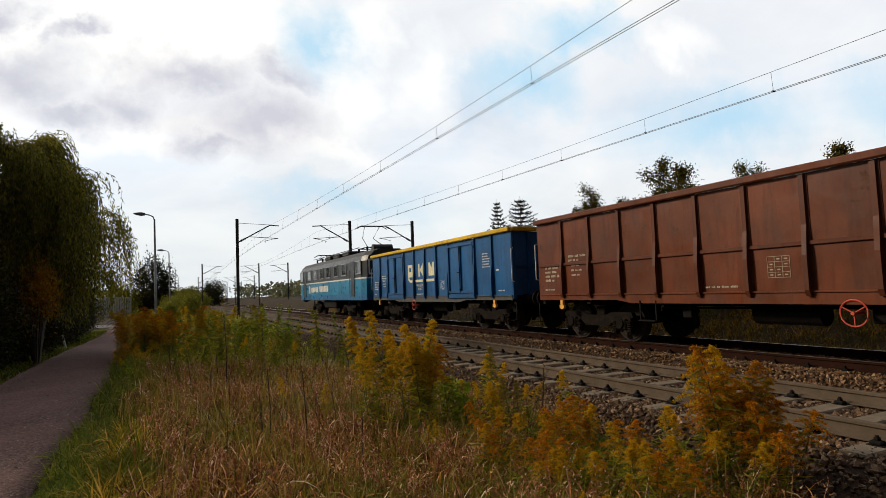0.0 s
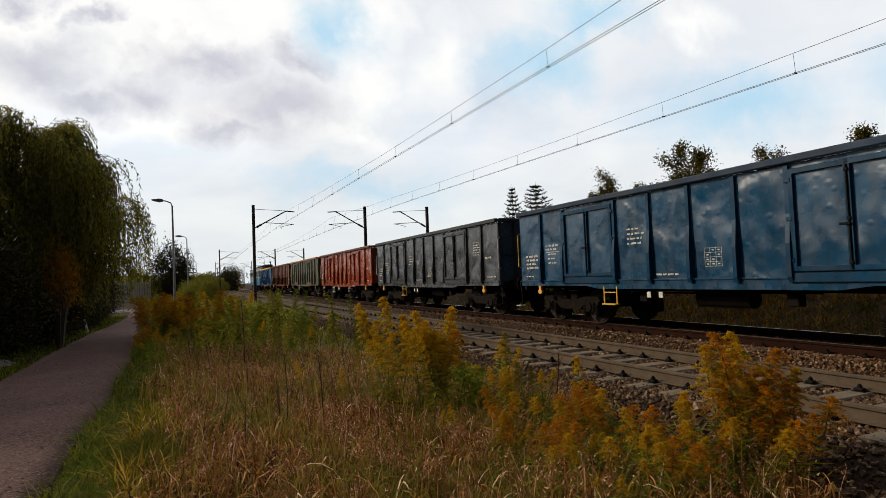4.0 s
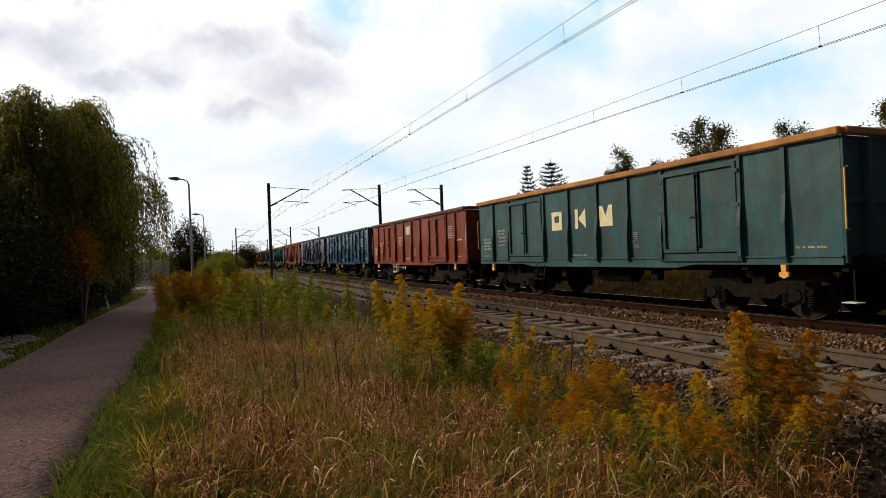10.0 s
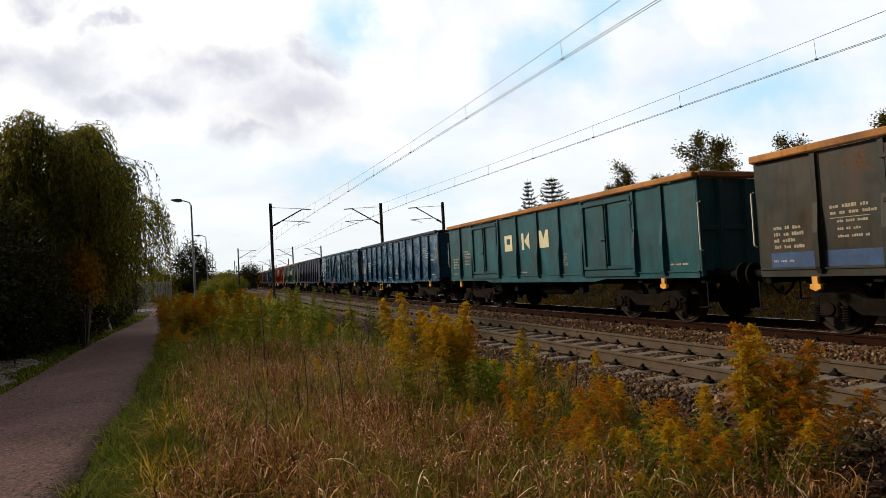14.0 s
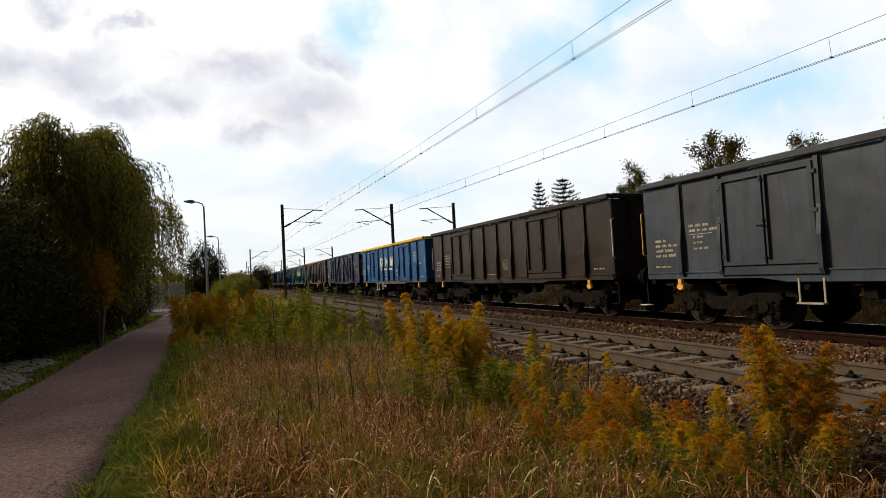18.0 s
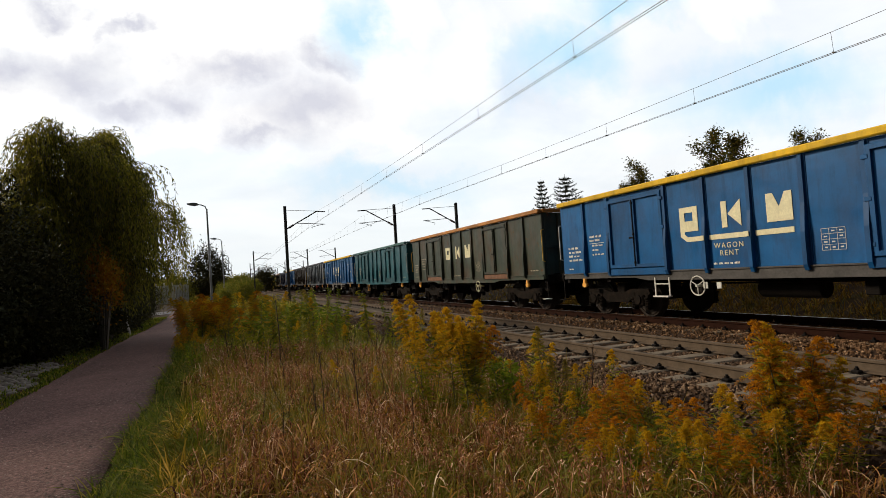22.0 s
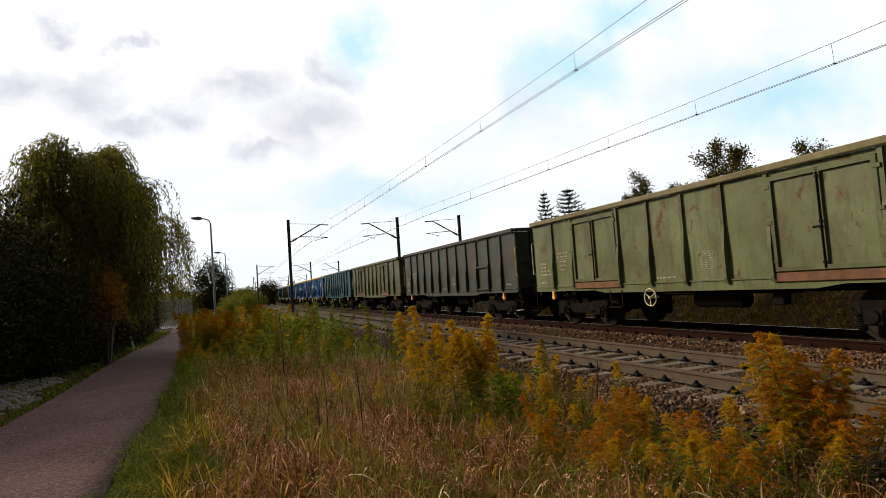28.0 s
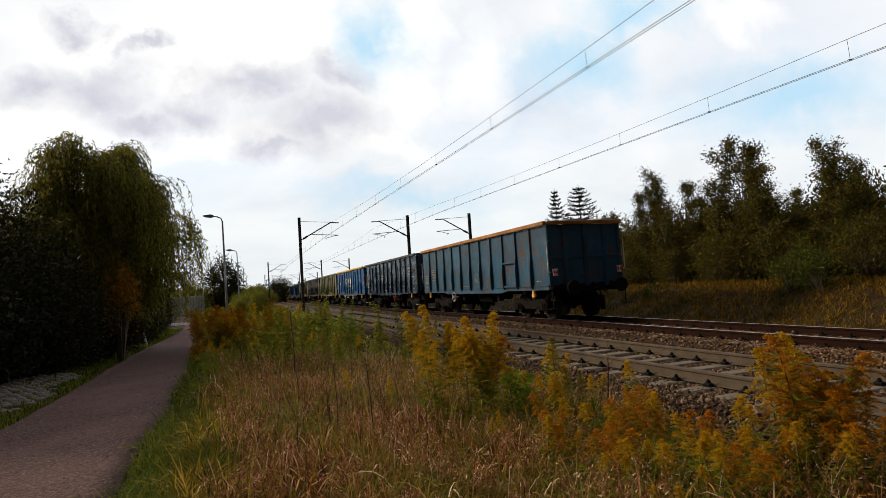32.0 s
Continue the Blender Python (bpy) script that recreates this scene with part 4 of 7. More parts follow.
# the shape, the paint, the rim, the label, marks, step, handwheel, emblem, rust, dents
TRAIN = [
    ("doors", BLUE, YEL, "blue open goods wagon with a yellow top rim and cream emblem", 3, "iron", ("red", 5.2), "bar", 0.2, 0.3),
    ("waist", BROWN, BROWN, "rusty brown open goods wagon with a rail along its side", 2, "iron", ("red", 8.1), None, 0.8, 0.4),
    ("doors", SAGE, ORA, "grey-green open goods wagon with rust patches and an orange rim", 2, "iron", ("cream", 4.4), None, 1.3, 0.5),
    ("doors", RED, BROWN, "orange-red open goods wagon with white markings and pale patches", 3, "white", ("white", 8.0), None, 0.4, 1.3),
    ("doors", GREY, GREY, "dark grey open goods wagon with dented sheet sides", 3, "yellow", None, None, 0.3, 0.9),
    ("doors", DEEP, SLATE, "deep blue open goods wagon with shiny dented sides", 3, "yellow", None, None, 0.2, 1.0),
    ("doors", TEAL, YEL, "dark teal open goods wagon with a yellow rim", 2, "white", ("faded", 7.6), None, 0.5, 0.4),
    ("doors", lit(RED, 0.72), lit(RED, 0.75), "orange-red open goods wagon with white stencilled markings", 3, "white", ("white", 7.9), None, 0.4, 0.4),
    ("braced", NAVY, SLATE, "navy open goods wagon with diagonal side braces", 3, "iron", None, None, 0.2, 0.8),
    ("wide", OCEAN, SLATE, "deep blue open goods wagon with crumpled shiny sides", 3, "yellow", None, None, 0.2, 1.2),
    ("wide", lit(RED, 0.75), BROWN, "red open goods wagon with a pale notice on its side", 3, "white", ("white", 4.4), None, 0.5, 0.5),
    ("wide", GRTEAL, ORA, "grey-teal open goods wagon with orange rim and cream emblem", 2, "iron", None, "plain", 0.7, 0.4),
    ("hatch", NAVY, NAVY, "navy open goods wagon with evenly ribbed sides", 3, "yellow", None, None, 0.15, 0.5),
    ("barred", OCEAN, (0.03, 0.10, 0.15), "blue open goods wagon with braced sides and barred doors", 3, "iron", ("red", 4.3), None, 0.3, 0.9),
    ("hatch", DEEP, SLATE, "blue open goods wagon with ribbed and dented sides", 3, "yellow", None, None, 0.2, 1.2),
    ("wide", (0.018, 0.092, 0.112), ORA, "teal open goods wagon with an orange rim and cream emblem", 2, "iron", None, "plain", 0.7, 0.4),
    ("doors", DULL, ORA, "grey open goods wagon with a blue band and orange rim", 2, "iron", ("yellow", 7.8), None, 1.0, 0.4),
    ("braced", NAVY, SLATE, "navy open goods wagon with diagonal braces and white writing", 3, "iron", None, None, 0.2, 0.5),
    ("doors", BLUE, YEL, "bright blue open goods wagon with yellow rim and cream emblem", 3, "white", ("white", 5.0), "bar", 0.15, 0.3),
    ("doors", DRAB, DRAB, "sooty brown open goods wagon with dusty sides", 2, "iron", ("iron", 6.6), None, 0.8, 0.4),
    ("doors", (0.046, 0.060, 0.076), GREY, "slate grey open goods wagon with faded writing", 2, "faded", ("red", 7.8), None, 0.4, 0.4),
    ("doors", BLUE, YEL, "bright blue open goods wagon with yellow rim and cream emblem", 3, "white", ("white", 8.0), "bar", 0.15, 0.3),
    ("doors", TURQ, (0.05, 0.13, 0.13), "turquoise open goods wagon with faded stencils", 2, "orange", None, None, 0.5, 0.4),
    ("doors", OLIVE, ORA, "olive open goods wagon with orange rim and cream emblem", 2, "iron", ("cream", 7.9), "plain", 1.0, 0.4),
    ("doors", BLUE, YEL, "bright blue open goods wagon with yellow rim and cream emblem", 3, "white", ("white", 5.0), "bar", 0.15, 0.3),
    ("doors", BLUE, YEL, "bright blue open goods wagon with yellow rim and cream emblem", 3, "white", ("white", 7.9), "bar", 0.15, 0.3),
    ("doors", BLUE, YEL, "bright blue open goods wagon with yellow rim and cream emblem", 3, "white", ("white", 7.9), "bar", 0.15, 0.3),
    ("doors", TEAL, (0.06, 0.12, 0.12), "dark teal open goods wagon with dusty dented sides", 2, "faded", ("faded", 7.9), None, 0.4, 0.7),
    ("doors", GREEN, (0.16, 0.15, 0.10), "khaki green open goods wagon with many rust spots", 0, "iron", None, None, 1.5, 0.4),
    ("hatch", (0.046, 0.056, 0.044), (0.06, 0.055, 0.045), "dull grey-green open goods wagon with evenly ribbed sides", 2, "iron", None, None, 1.1, 0.4),
    ("doors", (0.135, 0.150, 0.070), (0.19, 0.16, 0.075), "pale green open goods wagon with yellowed stencil patches", 2, "iron", ("cream", 5.2), None, 1.2, 0.4),
    ("doors", BLUE, YEL, "bright blue open goods wagon with yellow rim and cream emblem", 3, "white", ("white", 7.9), "bar", 0.15, 0.5),
    ("single", SLATE, (0.06, 0.07, 0.075), "dark slate-blue open goods wagon with crumpled shiny sides", 3, "iron", ("red", 7.9), None, 0.2, 1.4),
    ("hatch", PALE, ORA, "faded blue-grey open goods wagon with rust flakes and an orange rim", 2, "iron", ("white", 4.3), None, 1.4, 0.4),
]
LAYOUT["waist"] = LAYOUT["plain"]
# how far each wagon's front is behind the first one's
BEHIND = [0.0, 14.21, 28.44, 42.48, 56.5, 70.7, 84.81, 99.03, 113.06, 127.08, 141.21, 155.25, 169.29, 183.38, 197.55, 211.71, 225.93,
          240.02, 254.11, 268.16, 282.23, 296.17, 310.08, 323.99, 337.95, 352.08, 366.29, 380.57, 394.7, 408.73, 422.85, 436.69, 450.7, 464.83]
# where the first wagon's front is, every two seconds
FRONT = [27.6, 56.62, 85.8, 115.12, 144.56, 174.1, 203.75, 233.49, 263.28, 293.09, 322.85, 352.46, 381.79, 410.73, 439.14, 466.89, 493.83]

for i, (kind, color, top, label, marks, step, wheel, emb, rust, dents) in enumerate(TRAIN):
    make_wagon(i, kind, color, top, label, marks, step, wheel, emb, rust, dents, 0.25 if dents > 0.75 else 0.40,
               M["black_sill"] if emb == "bar" else None, seed=i + 1)


def on_line(y):
    """The pose on the train's track of a thing whose middle is y metres along."""
    return pose(FAR + bend(y), y, 0, 0, 0, heading(y))

# ---- the locomotive ----
M["loco_blue"] = paint("loco_light_blue", (0.022, 0.19, 0.34), 0.1, 0.05, 0.3)
M["loco_low"] = paint("loco_dark_blue", (0.03, 0.15, 0.32), 0.1, 0.05, 0.3)
M["loco_grey"] = paint("loco_grey", (0.045, 0.052, 0.058), 0.1, 0.05, 0.35)
M["loco_roof"] = plain("loco_sooty_roof", (0.028, 0.026, 0.025), 0.7, 0, 0.3, 4, 0.2)
_g = Nodes("dark_window_glass")
M["glass"] = _g.done((0.03, 0.035, 0.04), 0.06, spec=0.8)


def hull(bm, outline, half, taper):
    """A cross-section (x, z), drawn along y, drawn in at both ends."""
    ys = [(-half, taper), (-half + 0.5, 0.04), (half - 0.5, 0.04), (half, taper)]
    rows = [[bm.verts.new((x * (1 - (t if t == taper else 0)), y, z)) for x, z in outline] for y, t in ys]
    n = len(outline)
    for a, b in zip(rows[:-1], rows[1:]):
        for i in range(n):
            bm.faces.new((a[i], a[(i + 1) % n], b[(i + 1) % n], b[i]))
    bm.faces.new(rows[0][::-1])
    bm.faces.new(rows[-1])
    bmesh.ops.recalc_face_normals(bm, faces=bm.faces[:])


def panto_base(bm):
    for s in (-1, 1):
        rod(bm, (s * 0.55, -0.9, 0), (s * 0.55, 0.9, 0), 0.03, 6)
        rod(bm, (-0.55, s * 0.7, 0), (0.55, s * 0.7, 0), 0.03, 6)


def make_pantograph(lo, y, up):
    """Base frame on insulators, two bent arms a side, and two contact strips."""
    h = 1.25 if up else 0.3
    knee = 0.75 if up else 0.8
    b = part("pantograph", cached(("panto_base",), panto_base, M["iron"]), lo, "raised pantograph" if up else "folded pantograph", at=pose(0, y, 3.9, 0, 0, 0))
    for s in (-1, 1):
        for k in (-0.8, 0.8):
            part("insulator", cached(("panto_ins",), lambda bm: rod(bm, (0, 0, -0.25), (0, 0, 0), 0.06, 8), M["iron"]), b, at=(s * 0.55, k, 0))
        part("arm", cached(("panto_arm", s, up), lambda bm: tube(bm, [(s * 0.5, -0.7, 0.02), (s * 0.32, knee, h * 0.5), (s * 0.45, -0.1, h)], 0.023, 6), M["iron"]), b)
    for k in (-0.25, 0.1):
        part("contact_strip", cached(("panto_strip", k, up), lambda bm: tube(bm, [(-0.95, k, h - 0.14), (-0.7, k, h), (0.7, k, h), (0.95, k, h - 0.14)], 0.022, 6), M["iron"]), b)


def make_loco():
    half, w = 8.1, 1.47
    lo = tagged(new("electric_locomotive"), "blue and grey electric locomotive heading the goods train", "locomotive")
    skirt = [(-w, 1.0), (w, 1.0), (w, 1.32), (-w, 1.32)]
    low = [(-w, 1.32), (w, 1.32), (w, 2.12), (-w, 2.12)]
    band = [(-w - 0.006, 2.12), (w + 0.006, 2.12), (w + 0.006, 2.19), (-w - 0.006, 2.19)]
    high = [(-w, 2.19), (w, 2.19), (w, 3.05), (w - 0.12, 3.32), (-w + 0.12, 3.32), (-w, 3.05)]
    roof = [(-w + 0.12, 3.32), (w - 0.12, 3.32), (w - 0.4, 3.56), (w - 0.8, 3.66), (-w + 0.8, 3.66), (-w + 0.4, 3.56)]
    for name, shape, mat, tap in (("skirt", skirt, "loco_low", 0.1), ("lower_body", low, "loco_blue", 0.1), ("stripe", band, "white", 0.1), ("upper_body", high, "loco_grey", 0.14), ("roof", roof, "loco_roof", 0.2)):
        bm = bmesh.new()
        hull(bm, shape, half, tap)
        part(name, bm, lo, mat=M[mat])

    def pane(bm):
        box(bm, (-0.02, -0.42, -0.3), (0.0, 0.42, 0.3), 0.015)

    def frame_of(bm):
        for lo_, hi_ in (((-0.03, -0.48, 0.3), (0.0, 0.48, 0.36)), ((-0.03, -0.48, -0.36), (0.0, 0.48, -0.3)), ((-0.03, -0.48, -0.3), (0.0, -0.42, 0.3)), ((-0.03, 0.42, -0.3), (0.0, 0.48, 0.3))):
            box(bm, lo_, hi_, 0.008)

    for s in (-1, 1):
        f = 0 if s < 0 else 180
        for y in (-7.2, -4.4, -2.6, -0.8, 1.0, 2.8, 4.6, 7.2):
            win = part("window", cached(("loco_pane",), pane, M["glass"]), lo, at=pose(s * (w + 0.004), y, 2.72, 0, 0, f))
            part("window_frame", cached(("loco_frame",), frame_of, M["galv"]), win)
        for y in (-6.1, 6.1):
            part("cab_door", cached(("loco_door",), lambda bm: box(bm, (-0.025, -0.36, 1.2), (0, 0.36, 3.1), 0.02), M["loco_grey"]), lo, at=pose(s * (w + 0.002), y, 0, 0, 0, f))
            for k in (-0.45, 0.45):
                part("handrail", cached(("loco_rail",), lambda bm: rod(bm, (-0.06, 0, 1.3), (-0.06, 0, 2.6), 0.018, 6), M["galv"]), lo, at=pose(s * w, y + k, 0, 0, 0, f))
        part("owner_emblem", cached(("loco_mark",), plates([(4.6, 1.72, 0.35, 0.5)] + [(3.9 - 0.42 * i, 1.70, 0.33, 0.34) for i in range(5)] + [(1.5 - 0.4 * i, 1.72, 0.3, 0.38) for i in range(6)]), M["white"]), lo, at=pose(s * (w + 0.006), 0, 0, 0, 0, f))
    for e in (-1, 1):
        f = 0 if e > 0 else 180
        part("windscreen", cached(("loco_screen",), lambda bm: [box(bm, (x - 0.52, 0, 2.4), (x + 0.52, 0.03, 3.05), 0.02) for x in (-0.6, 0.6)], M["glass"]), lo, at=pose(0, e * half, 0, 0, 0, f))
        part("windscreen_frame", cached(("loco_sframe",), lambda bm: [box(bm, a, b, 0.01) for a, b in (((-1.2, 0, 3.05), (1.2, 0.05, 3.13)), ((-1.2, 0, 2.32), (1.2, 0.05, 2.4)), ((-1.2, 0, 2.4), (-1.13, 0.05, 3.05)), ((1.13, 0, 2.4), (1.2, 0.05, 3.05)), ((-0.06, 0, 2.4), (0.06, 0.05, 3.05)))], M["white"]), lo, at=pose(0, e * half, 0, 0, 0, f))
        for s in (-1, 1):
            part("buffer", cached(("buffer", M["iron"].name), buffer, M["iron"]), lo, at=pose(s * 0.875, e * half, 1.04, 0, 0, f))
            part("headlight", cached(("loco_light",), lambda bm: rod(bm, (0, 0, 0), (0, 0.09, 0), 0.13, 14), M["galv"]), lo, at=pose(s * 0.95, e * half, 1.55, 0, 0, f))
        part("coupling", cached(("coupling", M["iron"].name), coupling, M["iron"]), lo, at=pose(0, e * half, 1.04, 0, 0, f))
        make_pantograph(lo, e * 5.2, e < 0)
        make_bogie(lo, e * 4.0, e)
    for y in (-2.2, 0.0, 2.2):
        part("roof_box", cached(("roof_box",), lambda bm: box(bm, (-0.75, -0.7, 3.64), (0.75, 0.7, 3.92), 0.06), M["loco_roof"]), lo, at=(0, y, 0))
    part("air_reservoir", cached(("loco_tank",), lambda bm: rod(bm, (-0.55, -6.9, 3.78), (0.55, -6.9, 3.78), 0.2, 14), M["loco_roof"]), lo)
    for x in (-0.9, 0.9):
        part("roof_cable", cached(("roof_rod", x), lambda bm: rod(bm, (x, -5.6, 3.9), (x, 5.6, 3.9), 0.02, 6), M["iron"]), lo)
    for y in (-3.4, -1.2, 1.2, 3.4):
        part("insulator", cached(("loco_ins",), lambda bm: [rod(bm, (0, 0, 3.6 + 0.06 * i), (0, 0, 3.64 + 0.06 * i), 0.07 if i % 2 else 0.05, 10) for i in range(5)], M["insul"]), lo, at=(0.9, y, 0))
    part("equipment_case", cached(("loco_case",), lambda bm: box(bm, (-1.2, -1.5, 0.5), (1.2, 1.5, 1.0), 0.05), M["iron"]), lo)
    return lo


LOCO = make_loco()
LOCO_LEAD = 9.35        # its middle is this far before the first wagon's front


# ---- overhead line ----
def mast_pole(bm):
    prism(bm, [(-0.1, -0.1), (0.1, -0.1), (0.1, -0.055), (0.035, -0.04), (0.035, 0.04), (0.1, 0.055), (0.1, 0.1), (-0.1, 0.1), (-0.1, 0.055), (-0.035, 0.04), (-0.035, -0.04), (-0.1, -0.055)], "z", -0.6, 7.15)


def footing(bm):
    box(bm, (-0.35, -0.35, -0.9), (0.35, 0.35, -0.25), 0.04)


def bracket(bm):
    """The hinged arm; it reaches towards +x."""
    rod(bm, (0.1, 0, 5.45), (2.35, 0, 6.72), 0.045, 8)
    rod(bm, (2.3, 0, 6.72), (3.0, 0, 6.68), 0.04, 8)


def tie_bar(bm):
    rod(bm, (0.1, 0, 6.85), (2.45, 0, 6.74), 0.016, 6)
    rod(bm, (0.8, 0, 5.85), (2.9, 0, 5.72), 0.024, 6)


def steady_arm(bm):
    tube(bm, [(2.95, 0, 5.72), (2.5, 0, 5.66), (1.9, 0, 5.5)], 0.02, 6)
    rod(bm, (2.0, 0, 5.38), (2.0, 0, 5.56), 0.012, 6)


def line_insulator(bm):
    d = (Vector((2.35, 0, 6.72)) - Vector((0.1, 0, 5.45))).normalized()
    a = Vector((0.1, 0, 5.45))
    for i in range(6):
        rod(bm, a + d * (0.15 + 0.07 * i), a + d * (0.19 + 0.07 * i), 0.085, 10)


def make_mast(x, y, side, label="dark steel overhead line mast with a bracket arm"):
    m = tagged(new("catenary_mast"), label, "catenary mast", group="masts along the line")
    m.matrix_basis = pose(x + bend(y), y, 0, 0, 0, 0 if side > 0 else 180)
    part("pole", cached(("mast_pole",), mast_pole, M["mast"]), m)
    part("footing", cached(("footing",), footing, M["concrete"]), m)
    part("bracket_arm", cached(("bracket",), bracket, M["mast"]), m)
    part("tie_bar", cached(("tie_bar",), tie_bar, M["mast"]), m)
    part("steady_arm", cached(("steady_arm",), steady_arm, M["galv"]), m)
    part("insulator", cached(("line_ins",), line_insulator, M["insul"]), m)


SPAN, FIRST = 60.0, 45.0
for k in range(-1, 6):
    y = FIRST + SPAN * k
    make_mast(5.0 - bend(FIRST) if k == 0 else 4.6, y, 1)
    make_mast(13.55 - bend(FIRST) if k == 0 else 13.7, y, -1)
    if 0 <= k < 4:
        make_mast(18.6, y - 0.4, -1)


def contact_height(track, y):
    return 5.5 if track == NEAR else min(5.3, 4.93 + 0.0125 * max(0.0, y))


def make_wires():
    for track, label in ((NEAR, "nearer"), (FAR, "further")):
        line = tagged(new("overhead_line"), "thin dark overhead contact wires over the %s track" % label, "overhead wire", group="overhead wires")
        def carrier(y):
            f = ((y - FIRST) / SPAN) % 1.0
            return contact_height(track, y) + 0.34 + 0.62 * (2 * f - 1) ** 2
        def swing(y):
            f = ((y - FIRST) / SPAN + 1000) % 2.0
            return 0.22 * (1 - 2 * abs(f - 1))
        ys = [-75 + 5 * i for i in range(90)]
        for off in (-0.035, 0.035):
            bm = bmesh.new()
            tube(bm, [(track + bend(y) + swing(y) + off, y, contact_height(track, y)) for y in ys], 0.006, 5)
            part("contact_wire", bm, line, mat=M["wire"])
        bm = bmesh.new()
        tube(bm, [(track + bend(y) + swing(y) * 0.4, y, carrier(y)) for y in ys], 0.0055, 5)
        part("carrier_wire", bm, line, mat=M["wire"])
        for i in range(-12, 34):
            y = (9.6 if track == NEAR else 7.25) + (4.5 if track == NEAR else 3.35) * i
            if not -14 < y < 160:
                continue
            bm = bmesh.new()
            top = (track + bend(y) + swing(y) * 0.4, y, carrier(y))
            low = (track + bend(y) + swing(y), y, contact_height(track, y))
            rod(bm, low, top, 0.004, 5)
            box(bm, (low[0] - 0.042, y - 0.012, low[2] - 0.008), (low[0] + 0.042, y + 0.012, low[2] + 0.018), 0.004)
            part("dropper", bm, line, mat=M["wire"])


make_wires()


# ---- street lamps ----
def lamp_pole(bm):
    rod(bm, (0, 0, -0.4), (0, 0, 6.55), 0.085, 10, 0.05)
    tube(bm, [(0, 0, 6.5), (-0.08, 0, 6.72), (-0.3, 0, 6.82), (-0.55, 0, 6.86)], 0.035, 8)


def lamp_head(bm):
    prism(bm, [(-0.5, 6.80), (-0.62, 6.78), (-1.1, 6.86), (-1.12, 6.92), (-0.7, 6.97), (-0.5, 6.92)], "y", -0.12, 0.12)


def lamp_lens(bm):
    prism(bm, [(-0.62, 6.79), (-1.02, 6.855), (-1.0, 6.82), (-0.66, 6.755)], "y", -0.09, 0.09)


def make_lamp(x, y, lean=0.0):
    o = tagged(new("street_lamp"), "tall grey street lamp with a single arm, unlit", "street lamp", group="street lamps along the path")
    o.matrix_basis = pose(x, y, land(x, y), 0, lean, 0)
    part("pole", cached(("lamp_pole",), lamp_pole, M["lamp"]), o)
    part("lamp_head", cached(("lamp_head",), lamp_head, M["lamp"]), o)
    part("lens", cached(("lamp_lens",), lamp_lens, M["galv"]), o)


make_lamp(-0.32, 39.0, -0.6)
make_lamp(0.72, 66.5, -0.5)
make_lamp(1.9, 102.0)
make_lamp(3.2, 140.0)

# ---- plants: helpers ----
def joined(name, verts, faces, mat):
    """A mesh from arrays of corners and of faces with one number of corners each."""
    verts = np.asarray(verts, np.float32).reshape(-1, 3)
    me = bpy.data.meshes.new(name)
    me.vertices.add(len(verts))
    me.vertices.foreach_set("co", verts.ravel())
    loops = np.concatenate([np.asarray(f, np.int32).ravel() for f in faces])
    counts = np.concatenate([np.full(len(f), np.asarray(f).shape[1], np.int32) for f in faces])
    me.loops.add(len(loops))
    me.loops.foreach_set("vertex_index", loops)
    me.polygons.add(len(counts))
    starts = np.concatenate([[0], np.cumsum(counts)[:-1]]).astype(np.int32)
    me.polygons.foreach_set("loop_start", starts)
    me.polygons.foreach_set("loop_total", counts)
    me.update(calc_edges=True)
    me.materials.append(mat)
    return me


def unit(v):
    return v / np.maximum(np.linalg.norm(v, axis=-1, keepdims=True), 1e-9)


def leaf_mesh(name, at, way, length, width, mat, rng, fold=0.25):
    """Pointed leaves: each has a base, two sides and a tip."""
    n = len(at)
    way = unit(way)
    side = unit(np.cross(way, unit(rng.normal(size=(n, 3)))))
    up = np.cross(side, way)
    length, width = np.broadcast_to(length, n)[:, None], np.broadcast_to(width, n)[:, None]
    mid = at + way * length * 0.45
    v = np.stack([at, mid + side * width / 2 + up * width * fold, at + way * length, mid - side * width / 2 + up * width * fold], 1)
    i = 4 * np.arange(n)[:, None]
    return joined(name, v, [np.concatenate([i + (0, 1, 2), i + (0, 2, 3)])], mat)


def cone_mesh(name, segs, mat, k=5):
    """Tapered branches from rows of (start, end, radius, radius)."""
    a, b = np.array([s[0] for s in segs], float), np.array([s[1] for s in segs], float)
    r0, r1 = np.array([s[2] for s in segs]), np.array([s[3] for s in segs])
    d = unit(b - a)
    ref = np.where(np.abs(d[:, 2:]) > 0.9, np.array([[1.0, 0, 0]]), np.array([[0, 0, 1.0]]))
    x = unit(np.cross(d, ref))
    y = np.cross(d, x)
    ang = 2 * np.pi * np.arange(k) / k
    c = x[:, None] * np.cos(ang)[None, :, None] + y[:, None] * np.sin(ang)[None, :, None]
    v = np.concatenate([a[:, None] + c * r0[:, None, None], b[:, None] + c * r1[:, None, None]], 1)
    i = 2 * k * np.arange(len(segs))[:, None]
    q = [i + (j, (j + 1) % k, k + (j + 1) % k, k + j) for j in range(k)]
    return joined(name, v, [np.concatenate(q)], mat)


